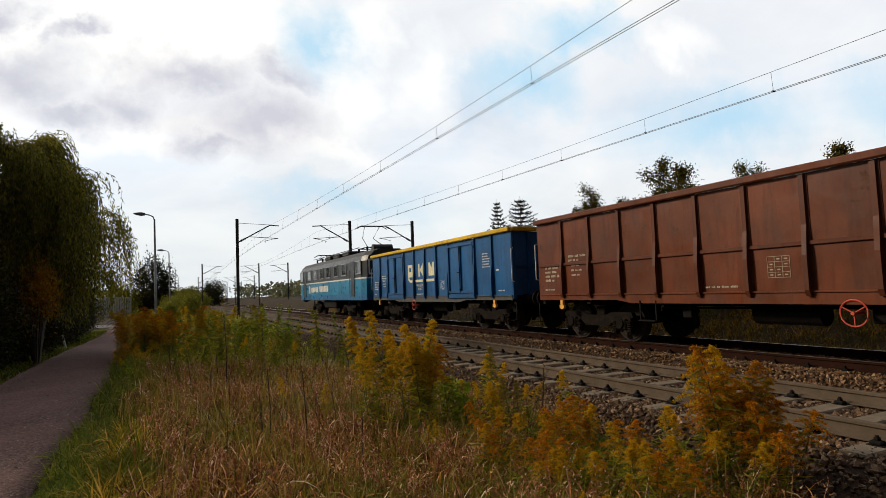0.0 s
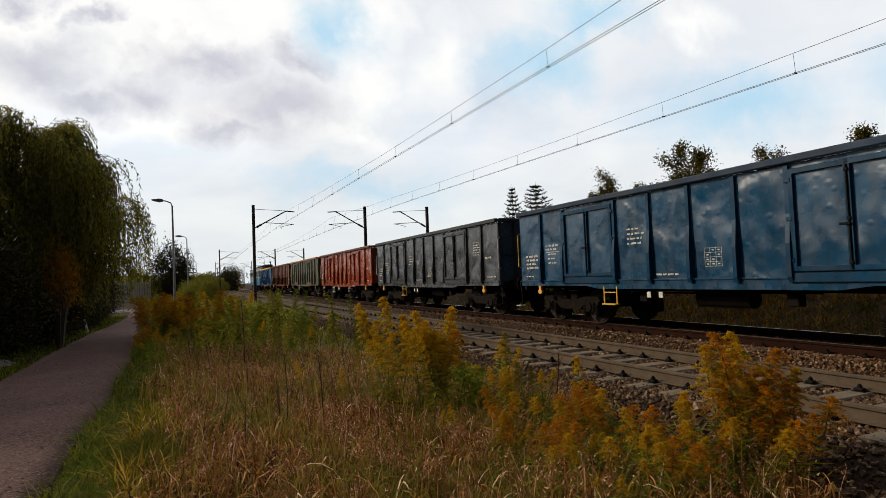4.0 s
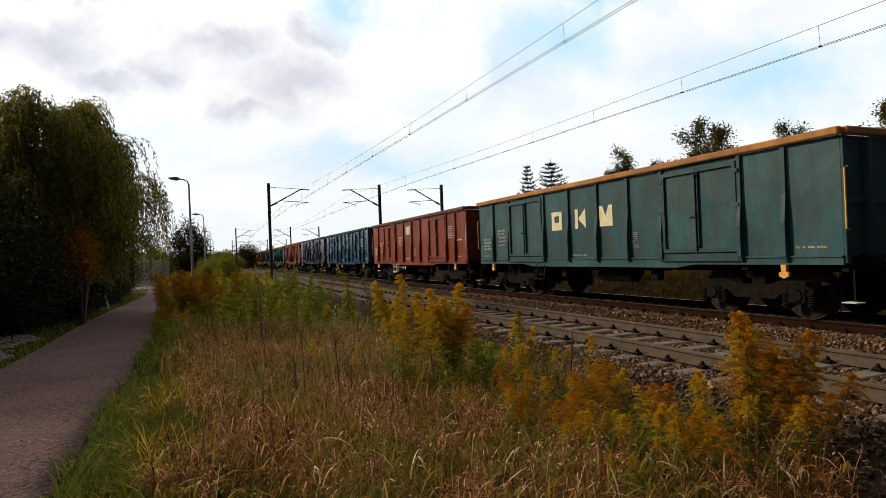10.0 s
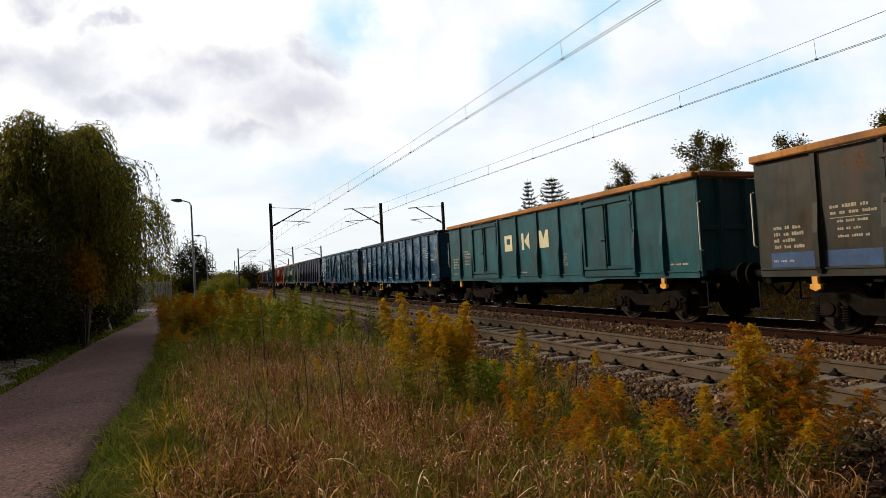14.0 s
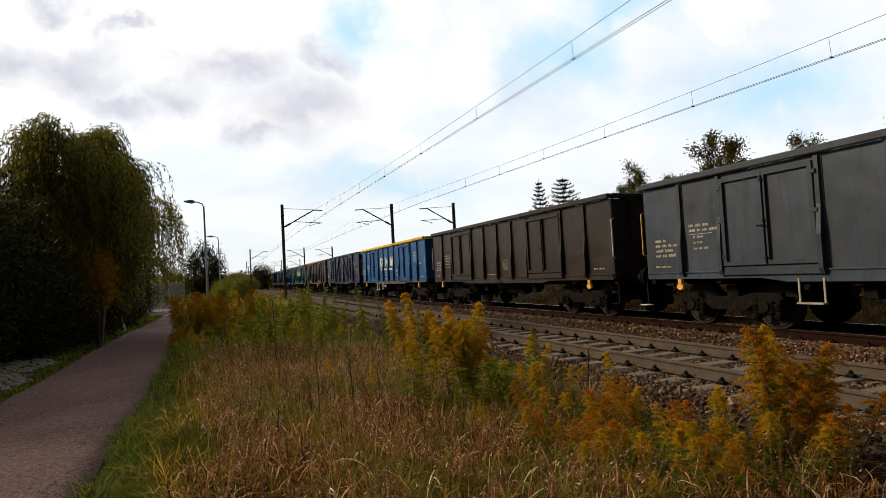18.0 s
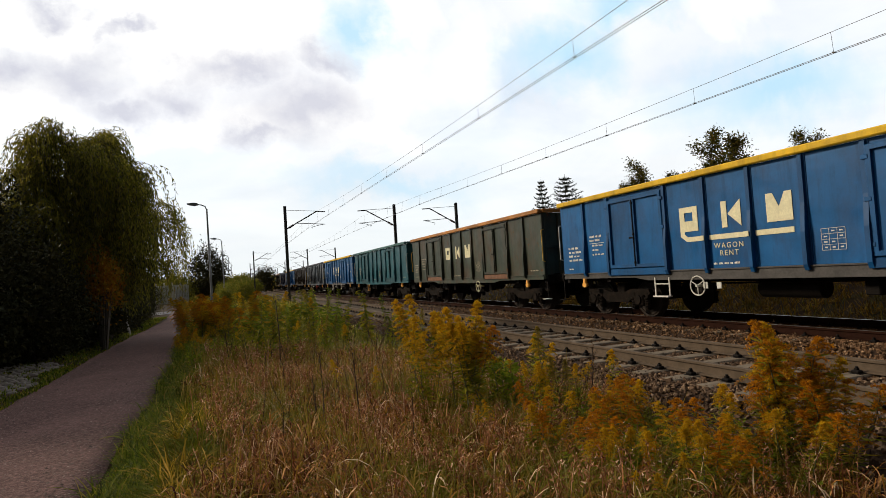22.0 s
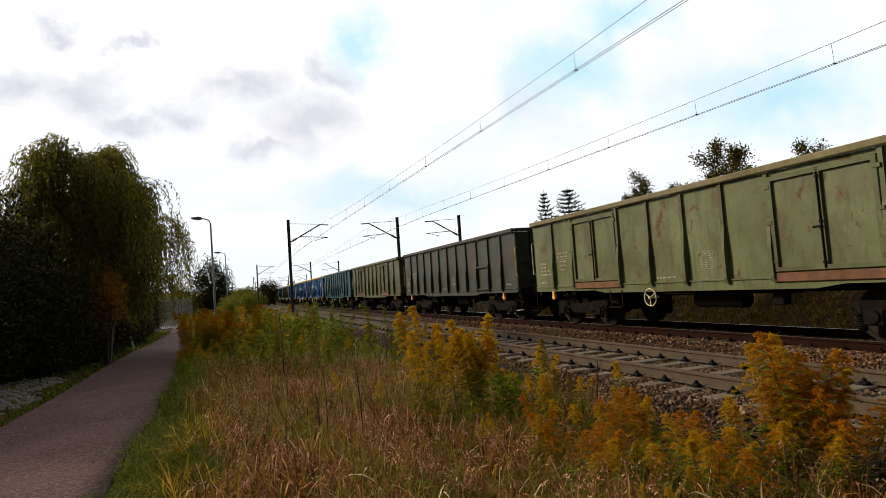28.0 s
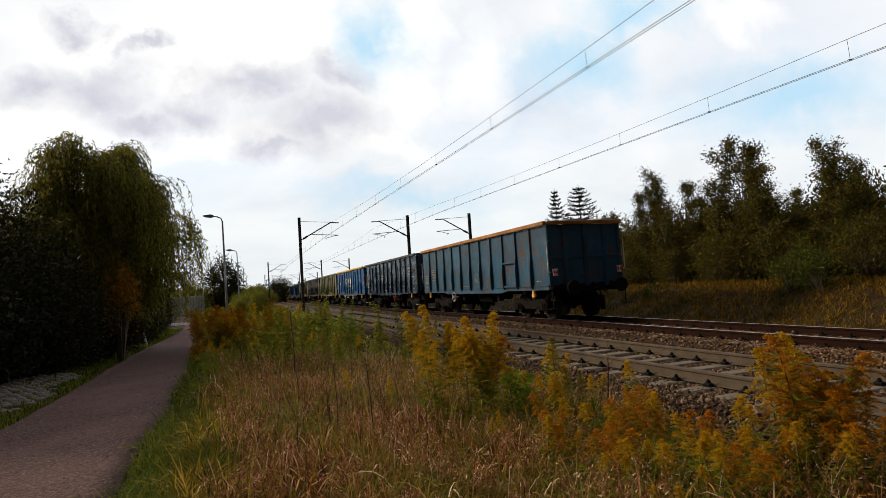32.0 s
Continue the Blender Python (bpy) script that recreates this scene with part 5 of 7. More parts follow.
BARK = plain("grey_brown_bark", (0.10, 0.08, 0.06), 0.95, 0, 0.35, 9, 0.7, 0.02, stretch=(1, 1, 0.25))
BIRCH = plain("pale_birch_bark", (0.42, 0.40, 0.36), 0.85, 0, 0.35, 7, 0.4, 0.01, stretch=(1, 1, 2.5))
DARK_STEM = plain("dead_stem", (0.05, 0.033, 0.022), 0.9, 0, 0.3, 12, 0.2)
GREEN_STEM = plain("weed_stem", (0.10, 0.10, 0.035), 0.8, 0, 0.3, 12, 0.2)
LEAF = {
    "willow": leafy("willow_leaves", ((0.0, (0.084, 0.09, 0.012)), (0.5, (0.216, 0.2064, 0.024)), (0.9, (0.396, 0.336, 0.042)), (1.0, (0.264, 0.204, 0.048))), 0.45),
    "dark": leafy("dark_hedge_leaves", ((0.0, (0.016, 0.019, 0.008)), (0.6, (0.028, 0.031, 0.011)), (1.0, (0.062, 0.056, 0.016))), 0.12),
    "wood": leafy("locust_leaves", ((0.0, (0.03182, 0.03713, 0.005304)), (0.5, (0.07956, 0.07691, 0.009282)), (0.85, (0.1392, 0.1114, 0.01459)), (1.0, (0.2652, 0.1326, 0.01989))), 0.3),
    "fir": leafy("fir_needles", ((0.0, (0.022, 0.032, 0.022)), (1.0, (0.045, 0.055, 0.03))), 0.1),
    "amber": leafy("amber_leaves", ((0.0, (0.30, 0.11, 0.008)), (0.5, (0.48, 0.20, 0.010)), (1.0, (0.36, 0.24, 0.015))), 0.4),
    "bush": leafy("bush_leaves", ((0.0, (0.09, 0.11, 0.012)), (0.6, (0.19, 0.20, 0.022)), (1.0, (0.33, 0.26, 0.035))), 0.4),
    "green_bush": leafy("slope_bush_leaves", ((0.0, (0.04, 0.055, 0.008)), (0.6, (0.085, 0.105, 0.012)), (1.0, (0.15, 0.14, 0.02))), 0.3),
    # far leaves are paled to grey-green, so their colour stands in for haze
    "far": leafy("haze_tinted_foliage", ((0.0, (0.13, 0.15, 0.10)), (0.6, (0.18, 0.19, 0.11)), (1.0, (0.25, 0.23, 0.11))), 0.25),
}


def thing_of(name, parts, label, category, group=""):
    o = tagged(new(name), label, category, group)
    for pname, me in parts:
        q = part(pname, me, o)
        if pname in ("stem", "foliage", "plume", "seed_head"):
            tagged(q, kind="stuff")
    return o


def limbs_of(rng, height, base, count, reach, rise, trunk_r, lean=0.06, crooked=0.12):
    """Trunk and limbs of a broad-leaved tree; returns the branches and the twigs to leaf."""
    segs, twigs = [], []
    p, d = np.array([0, 0, -0.4]), unit(np.array([rng.normal() * lean, rng.normal() * lean, 1.0]))
    steps, pts = 9, []
    for i in range(steps):
        q = p + d * (height * 0.97 + 0.4) / steps
        r0, r1 = trunk_r * (1 - i / steps) ** 0.8 + 0.012, trunk_r * (1 - (i + 1) / steps) ** 0.8 + 0.012
        segs.append((p, q, r0, r1))
        pts.append((p, q, r1))
        p, d = q, unit(d + rng.normal(size=3) * (crooked * 0.5, crooked * 0.5, 0))
    for j in range(count):
        f = base + (0.98 - base) * (j + rng.uniform(0, 0.9)) / count
        k = min(int(f * steps), steps - 1)
        a = pts[k][0] + (pts[k][1] - pts[k][0]) * (f * steps - k)
        ang = 2.4 * j + rng.uniform(-0.5, 0.5)
        long = reach * (1.05 - 0.72 * max(0, (f - base) / (1 - base))) * rng.uniform(0.75, 1.2)
        d = unit(np.array([math.cos(ang), math.sin(ang), rise * rng.uniform(0.6, 1.4)]))
        r = max(0.012, pts[k][2] * 0.5)
        q = a
        for s in range(4):
            e = q + d * long / 4
            segs.append((q, e, r * (1 - s / 4.5), r * (1 - (s + 1) / 4.5)))
            twigs.append((q, e))
            for _ in range(2):
                td = unit(d + rng.normal(size=3) * 0.75)
                te = e + td * long * rng.uniform(0.16, 0.34)
                segs.append((e, te, r * 0.3, 0.004))
                twigs.append((e, te))
            q, d = e, unit(d + rng.normal(size=3) * 0.22 + (0, 0, 0.06))
    return segs, twigs


def broad_tree(seed, height, reach, leaves, size, leaf, bark, label, group="", base=0.22, rise=0.9, spray=0.16):
    rng = np.random.default_rng(seed)
    segs, twigs = limbs_of(rng, height, base, 17, reach, rise, 0.013 * height, 0.02, 0.10)
    a, b = np.array([t[0] for t in twigs]), np.array([t[1] for t in twigs])
    i = rng.integers(0, len(twigs), leaves)
    at = a[i] + (b - a)[i] * rng.uniform(0.1, 1.1, (leaves, 1)) + rng.normal(size=(leaves, 3)) * spray
    way = unit(b[i] - a[i]) * 0.5 + rng.normal(size=(leaves, 3)) * 0.7 + (0, 0, -0.25)
    crown = leaf_mesh("crown", at, way, size * rng.uniform(0.7, 1.3, leaves), size * 0.5 * rng.uniform(0.7, 1.2, leaves), leaf, rng)
    return thing_of("tree", (("trunk", cone_mesh("trunk", segs, bark)), ("crown", crown)), label, "tree", group)


def willow(seed, height, reach, strands):
    """A weeping tree: limbs arch out and long strands hang from them."""
    rng = np.random.default_rng(seed)
    segs, twigs = limbs_of(rng, height * 0.86, 0.3, 22, reach * 0.92, 0.75, 0.2, 0.03)
    ends = [t for t in twigs]
    at, way = [], []
    for s in range(strands):
        a, b = ends[rng.integers(len(ends))]
        p = a + (b - a) * rng.uniform(0.3, 1.0) + rng.normal(size=3) * 0.12
        out = unit(np.array([p[0], p[1], 0.0]) + 1e-3)
        d = unit(out * 0.8 + np.array([0, 0, 0.55]) + rng.normal(size=3) * 0.25)
        long = min(rng.uniform(0.6, 3.0), max(0.5, p[2] - rng.uniform(0.4, 2.2)))
        steps = max(4, int(long / 0.16))
        for k in range(steps):
            q = p + d * long / steps
            if k % 2 == 0:
                segs.append((p, q, 0.004, 0.003))
            for _ in range(2):
                at.append(p + (q - p) * rng.uniform() + rng.normal(size=3) * 0.02)
                way.append(d * 0.8 + rng.normal(size=3) * 0.45 + (0, 0, -0.5))
            p = q
            d = unit(d * 0.62 + np.array([0, 0, -1.0]) * 0.42 + rng.normal(size=3) * 0.09)
    at, way = np.array(at), np.array(way)
    n = len(at)
    crown = leaf_mesh("crown", at, way, rng.uniform(0.11, 0.19, n), rng.uniform(0.028, 0.046, n), LEAF["willow"], rng)
    return thing_of("willow_tree", (("trunk", cone_mesh("trunk", segs, BARK, 5)), ("crown", crown)), "weeping willow with long hanging olive strands", "tree")


def bush(seed, rx, ry, h, leaves, size, leaf, label, name="bush", low=0.0, group=""):
    """A shrub: many stems that fan out, with leaf clumps of uneven size about them."""
    rng = np.random.default_rng(seed)
    segs, at = [], []
    clumps = max(18, leaves // 90)
    for i in range(clumps):
        u = unit(rng.normal(size=3))
        f = rng.uniform(0.35, 1.0) ** 0.5 * rng.uniform(0.8, 1.12)
        c = np.array([u[0] * rx * f, u[1] * ry * f, low + (h - low) * (0.5 + 0.5 * u[2] * f)])
        c[:2] *= 0.62 + 0.38 * math.sin(min(1.0, max(0.02, c[2] / h)) * math.pi)
        foot = np.array([c[0] * 0.12, c[1] * 0.12, -0.2])
        knee = foot * 0.5 + c * 0.5 + np.array([0, 0, 0.1 * h])
        segs += [(foot, knee, 0.028, 0.016), (knee, c, 0.016, 0.005)]
        k = leaves // clumps
        at.append(c + rng.normal(size=(k, 3)) * (0.15 * rx + 0.08, 0.15 * ry + 0.08, 0.09 * h + 0.06))
    at = np.concatenate(at)
    at = at[at[:, 2] > 0.03]
    n = len(at)
    out = unit(at - np.array([0, 0, h * 0.4]))
    crown = leaf_mesh("crown", at, out * 0.6 + rng.normal(size=(n, 3)) * 0.7, size * rng.uniform(0.7, 1.3, n), size * 0.5 * rng.uniform(0.7, 1.3, n), leaf, rng)
    return thing_of(name, (("branchwork", cone_mesh("branchwork", segs, BARK, 4)), ("crown", crown)), label, "tree" if h > 3 else "bush", group)


def fir(seed, height, reach):
    """A spruce: whorls of boughs that droop and lift at their tips, with gaps between the tiers."""
    rng = np.random.default_rng(seed)
    segs = [(np.array([0, 0, -0.4]), np.array([0, 0, height]), 0.12, 0.012)]
    at, way = [], []
    z = height * 0.1
    while z < height * 0.97:
        f = 1 - z / height
        first = rng.uniform(0, 6.3)
        for k in range(6):
            ang = first + k * 1.047 + rng.uniform(-0.3, 0.3)
            long = reach * f ** 0.85 * rng.uniform(0.55, 1.15) + 0.15
            o = np.array([math.cos(ang), math.sin(ang), 0.0])
            a = np.array([0, 0, z + rng.uniform(-0.06, 0.06)])
            for q in range(4):
                u = (q + 1) / 4
                b = np.array([0, 0, z]) + o * long * u + np.array([0, 0, long * (-0.25 * u + 0.42 * u * u)])
                segs.append((a, b, 0.016 * (1.2 - u) + 0.003, 0.016 * (1 - u) + 0.003))
                m = int(60 * long / 4) + 6
                t = rng.uniform(0, 1, (m, 1))
                at.append(a + (b - a) * t + rng.normal(size=(m, 3)) * (0.02, 0.02, 0.012))
                way.append(o * 0.7 + rng.normal(size=(m, 3)) * (0.6, 0.6, 0.35))
                a = b
        z += 0.26 + 0.22 * f
    at, way = np.concatenate(at), np.concatenate(way)
    n = len(at)
    crown = leaf_mesh("crown", at, way, rng.uniform(0.10, 0.24, n), rng.uniform(0.03, 0.05, n), LEAF["fir"], rng)
    return thing_of("fir_tree", (("trunk", cone_mesh("trunk", segs, BARK, 5)), ("crown", crown)), "dark green spruce with a pointed top", "tree", "spruces beyond the line")


def stand(o, x, y, turn=0.0, k=1.0):
    o.matrix_basis = pose(x, y, land(x, y), 0, 0, turn) @ Matrix.Diagonal((k, k, k, 1))
    return o


def again(o, x, y, turn, k=1.0, kz=None):
    c = copy_thing(o, pose(x, y, land(x, y), 0, 0, turn))
    c.scale = (k, k, kz or k)
    return c


# ---- trees by the path ----
stand(willow(11, 7.6, 3.1, 5600), -4.36, 21.6, 20, 1.02)
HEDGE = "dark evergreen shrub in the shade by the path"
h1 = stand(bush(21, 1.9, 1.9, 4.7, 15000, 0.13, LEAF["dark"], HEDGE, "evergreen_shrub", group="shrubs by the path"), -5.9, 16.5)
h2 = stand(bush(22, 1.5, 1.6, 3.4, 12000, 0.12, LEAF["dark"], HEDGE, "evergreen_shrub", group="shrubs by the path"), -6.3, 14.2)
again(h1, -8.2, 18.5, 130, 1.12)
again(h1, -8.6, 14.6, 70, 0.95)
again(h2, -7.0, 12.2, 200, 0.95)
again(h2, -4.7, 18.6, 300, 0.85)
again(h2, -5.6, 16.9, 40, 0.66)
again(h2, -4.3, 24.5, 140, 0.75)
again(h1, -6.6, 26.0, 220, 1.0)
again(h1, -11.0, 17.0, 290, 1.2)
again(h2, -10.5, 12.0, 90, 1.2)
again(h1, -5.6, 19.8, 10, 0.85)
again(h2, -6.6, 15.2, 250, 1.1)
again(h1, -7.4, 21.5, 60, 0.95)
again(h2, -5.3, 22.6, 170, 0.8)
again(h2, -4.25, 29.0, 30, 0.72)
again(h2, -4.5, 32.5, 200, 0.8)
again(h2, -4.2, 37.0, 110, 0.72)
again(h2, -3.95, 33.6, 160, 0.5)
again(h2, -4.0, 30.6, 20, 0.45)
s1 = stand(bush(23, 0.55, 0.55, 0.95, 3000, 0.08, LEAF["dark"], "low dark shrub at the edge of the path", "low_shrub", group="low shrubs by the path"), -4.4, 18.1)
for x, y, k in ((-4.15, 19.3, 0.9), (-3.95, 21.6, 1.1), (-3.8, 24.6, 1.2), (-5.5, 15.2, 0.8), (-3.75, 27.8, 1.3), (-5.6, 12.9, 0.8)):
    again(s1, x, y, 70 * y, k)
stand(bush(24, 0.46, 0.45, 2.55, 2600, 0.10, LEAF["amber"], "small shrub with amber autumn leaves by the hedge", "amber_shrub", 1.3), -3.2, 20.0, 0, 1.04)


def make_birch_stem():
    rng = np.random.default_rng(9)
    segs, p = [], np.array([0.0, 0, -0.3])
    for i in range(8):
        q = p + np.array([rng.normal() * 0.03 - 0.035, rng.normal() * 0.02, 0.36])
        segs.append((p, q, 0.05 - 0.004 * i, 0.046 - 0.004 * i))
        p = q
    at = p + rng.normal(size=(500, 3)) * (0.5, 0.5, 0.55)
    crown = leaf_mesh("crown", at, rng.normal(size=(500, 3)) + (0, 0, -0.6), 0.07, 0.04, LEAF["willow"], rng)
    stand(thing_of("birch_sapling", (("trunk", cone_mesh("trunk", segs, BIRCH, 7)), ("crown", crown)), "slender birch sapling with a pale bent stem", "tree"), -3.25, 26.3)


make_birch_stem()

# ---- the wood beyond the line ----
WOOD = "slender locust tree with sparse olive-brown leaves beyond the line"
woods = [stand(broad_tree(31 + i, 6.0, 1.35 + 0.15 * (i % 2), 6000, 0.12, LEAF["wood"], BARK, WOOD, "trees beyond the line", 0.12, 1.2, 0.15), x, y, 40 * i, k)
         for i, (x, y, k) in enumerate(((18.5, 18.4, 0.97), (18.5, 15.75, 0.85), (18.5, 12.9, 0.78), (18.4, 20.9, 0.86)))]
for i, (x, y, k) in enumerate(((18.3, 11.3, 0.62), (18.7, 22.8, 0.76), (18.6, 25.0, 0.6), (19.2, 17.2, 0.76), (19.2, 14.4, 0.74), (19.3, 19.7, 0.76), (19.2, 21.9, 0.74), (20.6, 17.6, 0.66), (20.6, 14.4, 0.62), (20.4, 20.2, 0.66), (21.0, 11.5, 0.66), (20.5, 23.4, 0.6), (20.8, 26.0, 0.5),
                               (18.1, 9.8, 0.8), (18.9, 7.4, 0.85), (23.2, 15.5, 0.72), (23.5, 19.4, 0.72), (23.0, 12.5, 0.7), (23.4, 24.0, 0.66), (24.0, 33.0, 0.72), (25.5, 17.0, 0.74), (26.0, 21.4, 0.72), (25.5, 13.0, 0.74), (19.5, 29.5, 0.4), (21, 8.5, 0.75), (24, 8, 0.8),
                               (18.8, 3.5, 0.85), (19.5, 0.0, 0.9), (19.0, -4.0, 0.9), (19.5, -9.0, 1.0), (20.0, -15.0, 1.0), (28.0, 32.0, 0.6), (31.0, 40.0, 0.6))):
    again(woods[i % 4], x, y, 77 * i, k, k * (0.92 + 0.05 * (i % 4)))
u1 = stand(bush(41, 1.25, 1.25, 2.2, 4800, 0.10, LEAF["wood"], "low undergrowth bush at the edge of the wood", "undergrowth_bush", group="undergrowth of the wood"), 18.6, 17.0)
for i in range(26):
    again(u1, 18.3 + 1.5 * (i % 3) + 0.4 * math.sin(i), 6.5 + 0.95 * i, 50 * i, 0.8 + 0.25 * (i % 3))
for i in range(19):
    again(u1, 20.3 + 1.3 * (i % 2) + 0.5 * math.sin(2.1 * i), 9.0 + 1.15 * i, 83 * i, 1.25, 1.35 + 0.25 * math.sin(1.7 * i))
g1 = stand(bush(42, 0.6, 0.6, 1.1, 1500, 0.08, LEAF["green_bush"], "fresh green bush on the dry grass slope", "green_bush", group="green bushes on the slope"), 16.3, 13.4)
again(g1, 16.5, 12.6, 100, 1.0)
again(g1, 16.6, 13.2, 200, 0.6, 1.35)
again(g1, 15.9, 19.6, 40, 0.4)
f1 = stand(fir(51, 7.3, 3.6), 24.0, 36.2)
again(f1, 24.0, 39.5, 60, 0.6, 1.04)

# ---- far off ----
stand(bush(61, 2.1, 2.1, 6.6, 8000, 0.26, LEAF["dark"], "dark bushy tree further along the path", "far_tree"), -0.9, 76.0)
b1 = stand(bush(62, 2.4, 2.0, 3.6, 5000, 0.24, LEAF["bush"], "yellow-green bush further along the path", "far_bush", group="bushes further along the line"), -4.6, 77.0)
again(b1, -1.4, 80.0, 90, 0.8)
again(b1, 2.6, 98.0, 30, 0.9)
again(b1, 4.4, 112.0, 200, 1.0)
again(b1, 0.8, 90.0, 250, 0.85)
again(b1, 6.6, 118.0, 280, 0.8)
for i in range(16):
    y = 46 + 4.6 * i
    again(b1, 1.2 + 2.6 * ((i * 0.618) % 1) - 0.02 * y + bend(y), y, 57 * i, 0.32 + 0.16 * ((i * 0.37) % 1), 0.42 + 0.2 * ((i * 0.73) % 1))
t1 = stand(bush(63, 2.0, 2.0, 5.9, 4500, 0.30, LEAF["dark"], "dark round tree far along the line", "far_tree", group="trees far along the line"), 9.6, 128.0)
again(t1, 12.5, 175.0, 50, 1.0)
again(t1, -14.0, 95.0, 90, 1.1)
again(t1, -11.0, 120.0, 140, 0.9)


def far_woods():
    """The hazy line of trees along the horizon; the haze is in their leaf colour."""
    rng = np.random.default_rng(71)
    at = []
    for i in range(420):
        ang = rng.uniform(-0.9, 1.2)
        r = rng.uniform(170, 420)
        x, y = r * math.sin(ang), r * math.cos(ang)
        u = x - bend(y)
        if -6 < u - 8.8 < 14:
            continue
        h = rng.uniform(2.5, 6.0) * r / 230
        at.append(np.array([x, y, land(x, y)]) + rng.normal(size=(70, 3)) * (3.2, 3.2, 0.0) + np.stack([np.zeros(70), np.zeros(70), h * rng.uniform(0, 1, 70) ** 0.8], 1))
    at = np.concatenate(at)
    n = len(at)
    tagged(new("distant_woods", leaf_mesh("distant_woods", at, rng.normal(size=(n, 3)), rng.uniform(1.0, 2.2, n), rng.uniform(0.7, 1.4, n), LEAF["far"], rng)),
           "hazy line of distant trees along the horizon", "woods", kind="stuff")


far_woods()


def make_fence():
    """A pale panel fence where the path meets a lane."""
    f = tagged(new("concrete_fence"), "pale grey concrete panel fence by a lane", "fence")
    conc = plain("pale_fence_concrete", (0.86, 0.85, 0.82), 0.9, 0, 0.2, 4, 0.3)
    z0, y = land(-6, 75), 75.0

    def beam(name, lo, hi, bevel):
        bm = bmesh.new()
        box(bm, lo, hi, bevel)
        part(name, bm, f, mat=conc)
    for i in range(5):
        x = -6.6 + 0.85 * i
        beam("fence_post", (x - 0.08, y - 0.08, z0 - 0.4), (x + 0.08, y + 0.08, z0 + 2.5), 0.015)
        for k in range(4 if i < 4 else 0):
            at = x + 0.18 + 0.17 * k
            beam("picket", (at - 0.07, y - 0.02, z0 + 0.1), (at + 0.05, y + 0.02, z0 + 2.2), 0.006)
    for z in (0.5, 2.0):
        beam("fence_rail", (-6.6, y + 0.02, z0 + z), (-3.12, y + 0.26, z0 + z + 0.2), 0.01)


make_fence()
M["lane"] = plain("pale_worn_asphalt", (0.26, 0.23, 0.21), 0.9, 0, 0.25, 3, 0.3)
ribbon("road", lambda y: -40.0, lambda y: -2.2 - 0.02 * (y - 44), [44 + 0.5 * i for i in range(12)], 0.035, M["lane"], "grey lane that crosses the end of the footpath", "road")


def make_cobbles():
    """A patch of old cobbles at the path's edge."""
    p = tagged(new("cobbled_patch"), "patch of pale old cobbles sunk in the verge", "paving", kind="structure")
    mats = plain("pale_cobble", (0.15, 0.125, 0.10), 0.85, 0, 0.3, 6, 0.4)
    rng = random.Random(8)

    def build(bm):
        box(bm, (-0.085, -0.075, -0.08), (0.085, 0.075, 0.05), 0.03)
    me = cached(("cobble",), build, mats)
    for i in range(9):
        for j in range(30):
            x, y = -5.0 + 0.19 * i + 0.09 * (j % 2) + rng.uniform(-0.015, 0.015), 11.9 + 0.185 * j + rng.uniform(-0.015, 0.015)
            if x > -3.42 - 0.06 * (y - 12.5) + 0.12 * math.sin(y * 2) or rng.random() < 0.1:
                continue
            part("cobble", me, p, at=pose(x, y, land(x, y) + rng.uniform(-0.03, -0.008), rng.uniform(-4, 4), rng.uniform(-4, 4), rng.uniform(-12, 12)))


make_cobbles()

# ---- grass and weeds ----
def blade_field(name, spots, height, width, mat, label, seed, lean=0.35, curl=0.5, category="grass", rise=0.0):
    """Blades that rise from the ground and bow over; spots are (x, y) rows, height and width per blade."""
    rng = np.random.default_rng(seed)
    n = len(spots)
    z = np.array([land(x, y) for x, y in spots]) + rng.uniform(0, 1, n) ** 1.5 * rise
    foot = np.stack([spots[:, 0], spots[:, 1], z - 0.02], 1)
    ang = rng.uniform(0, 2 * np.pi, n)
    out = np.stack([np.cos(ang), np.sin(ang), np.zeros(n)], 1)
    side = np.stack([-np.sin(ang), np.cos(ang), np.zeros(n)], 1)
    h = (height * rng.uniform(0.6, 1.25, n))[:, None]
    w = (width * rng.uniform(0.7, 1.3, n))[:, None]
    th = rng.uniform(0.1, 1, (n, 1)) * lean
    bow = rng.uniform(0.15, 1, (n, 1)) * curl / 4
    twist = rng.normal(size=(n, 1)) * 0.5
    up, p, rows = np.array([0, 0, 1.0]), foot, []
    for k in (0.75, 1.0, 0.95, 0.65):
        rows += [p - side * w * k / 2, p + side * w * k / 2]
        p = p + h / 4 * (up * np.cos(th) + (out + side * twist * 0.3) * np.sin(th))
        th = th + bow
        side = unit(side + twist * 0.35 * (up * np.sin(th) + out * np.cos(th)))
    v = np.stack([*rows, p], 1)
    i = 9 * np.arange(n)[:, None]
    me = joined(name, v, [np.concatenate([i + (0, 1, 3, 2), i + (2, 3, 5, 4), i + (4, 5, 7, 6)]), i + (6, 7, 8)], mat)
    return tagged(new(name, me), label, category, kind="stuff")


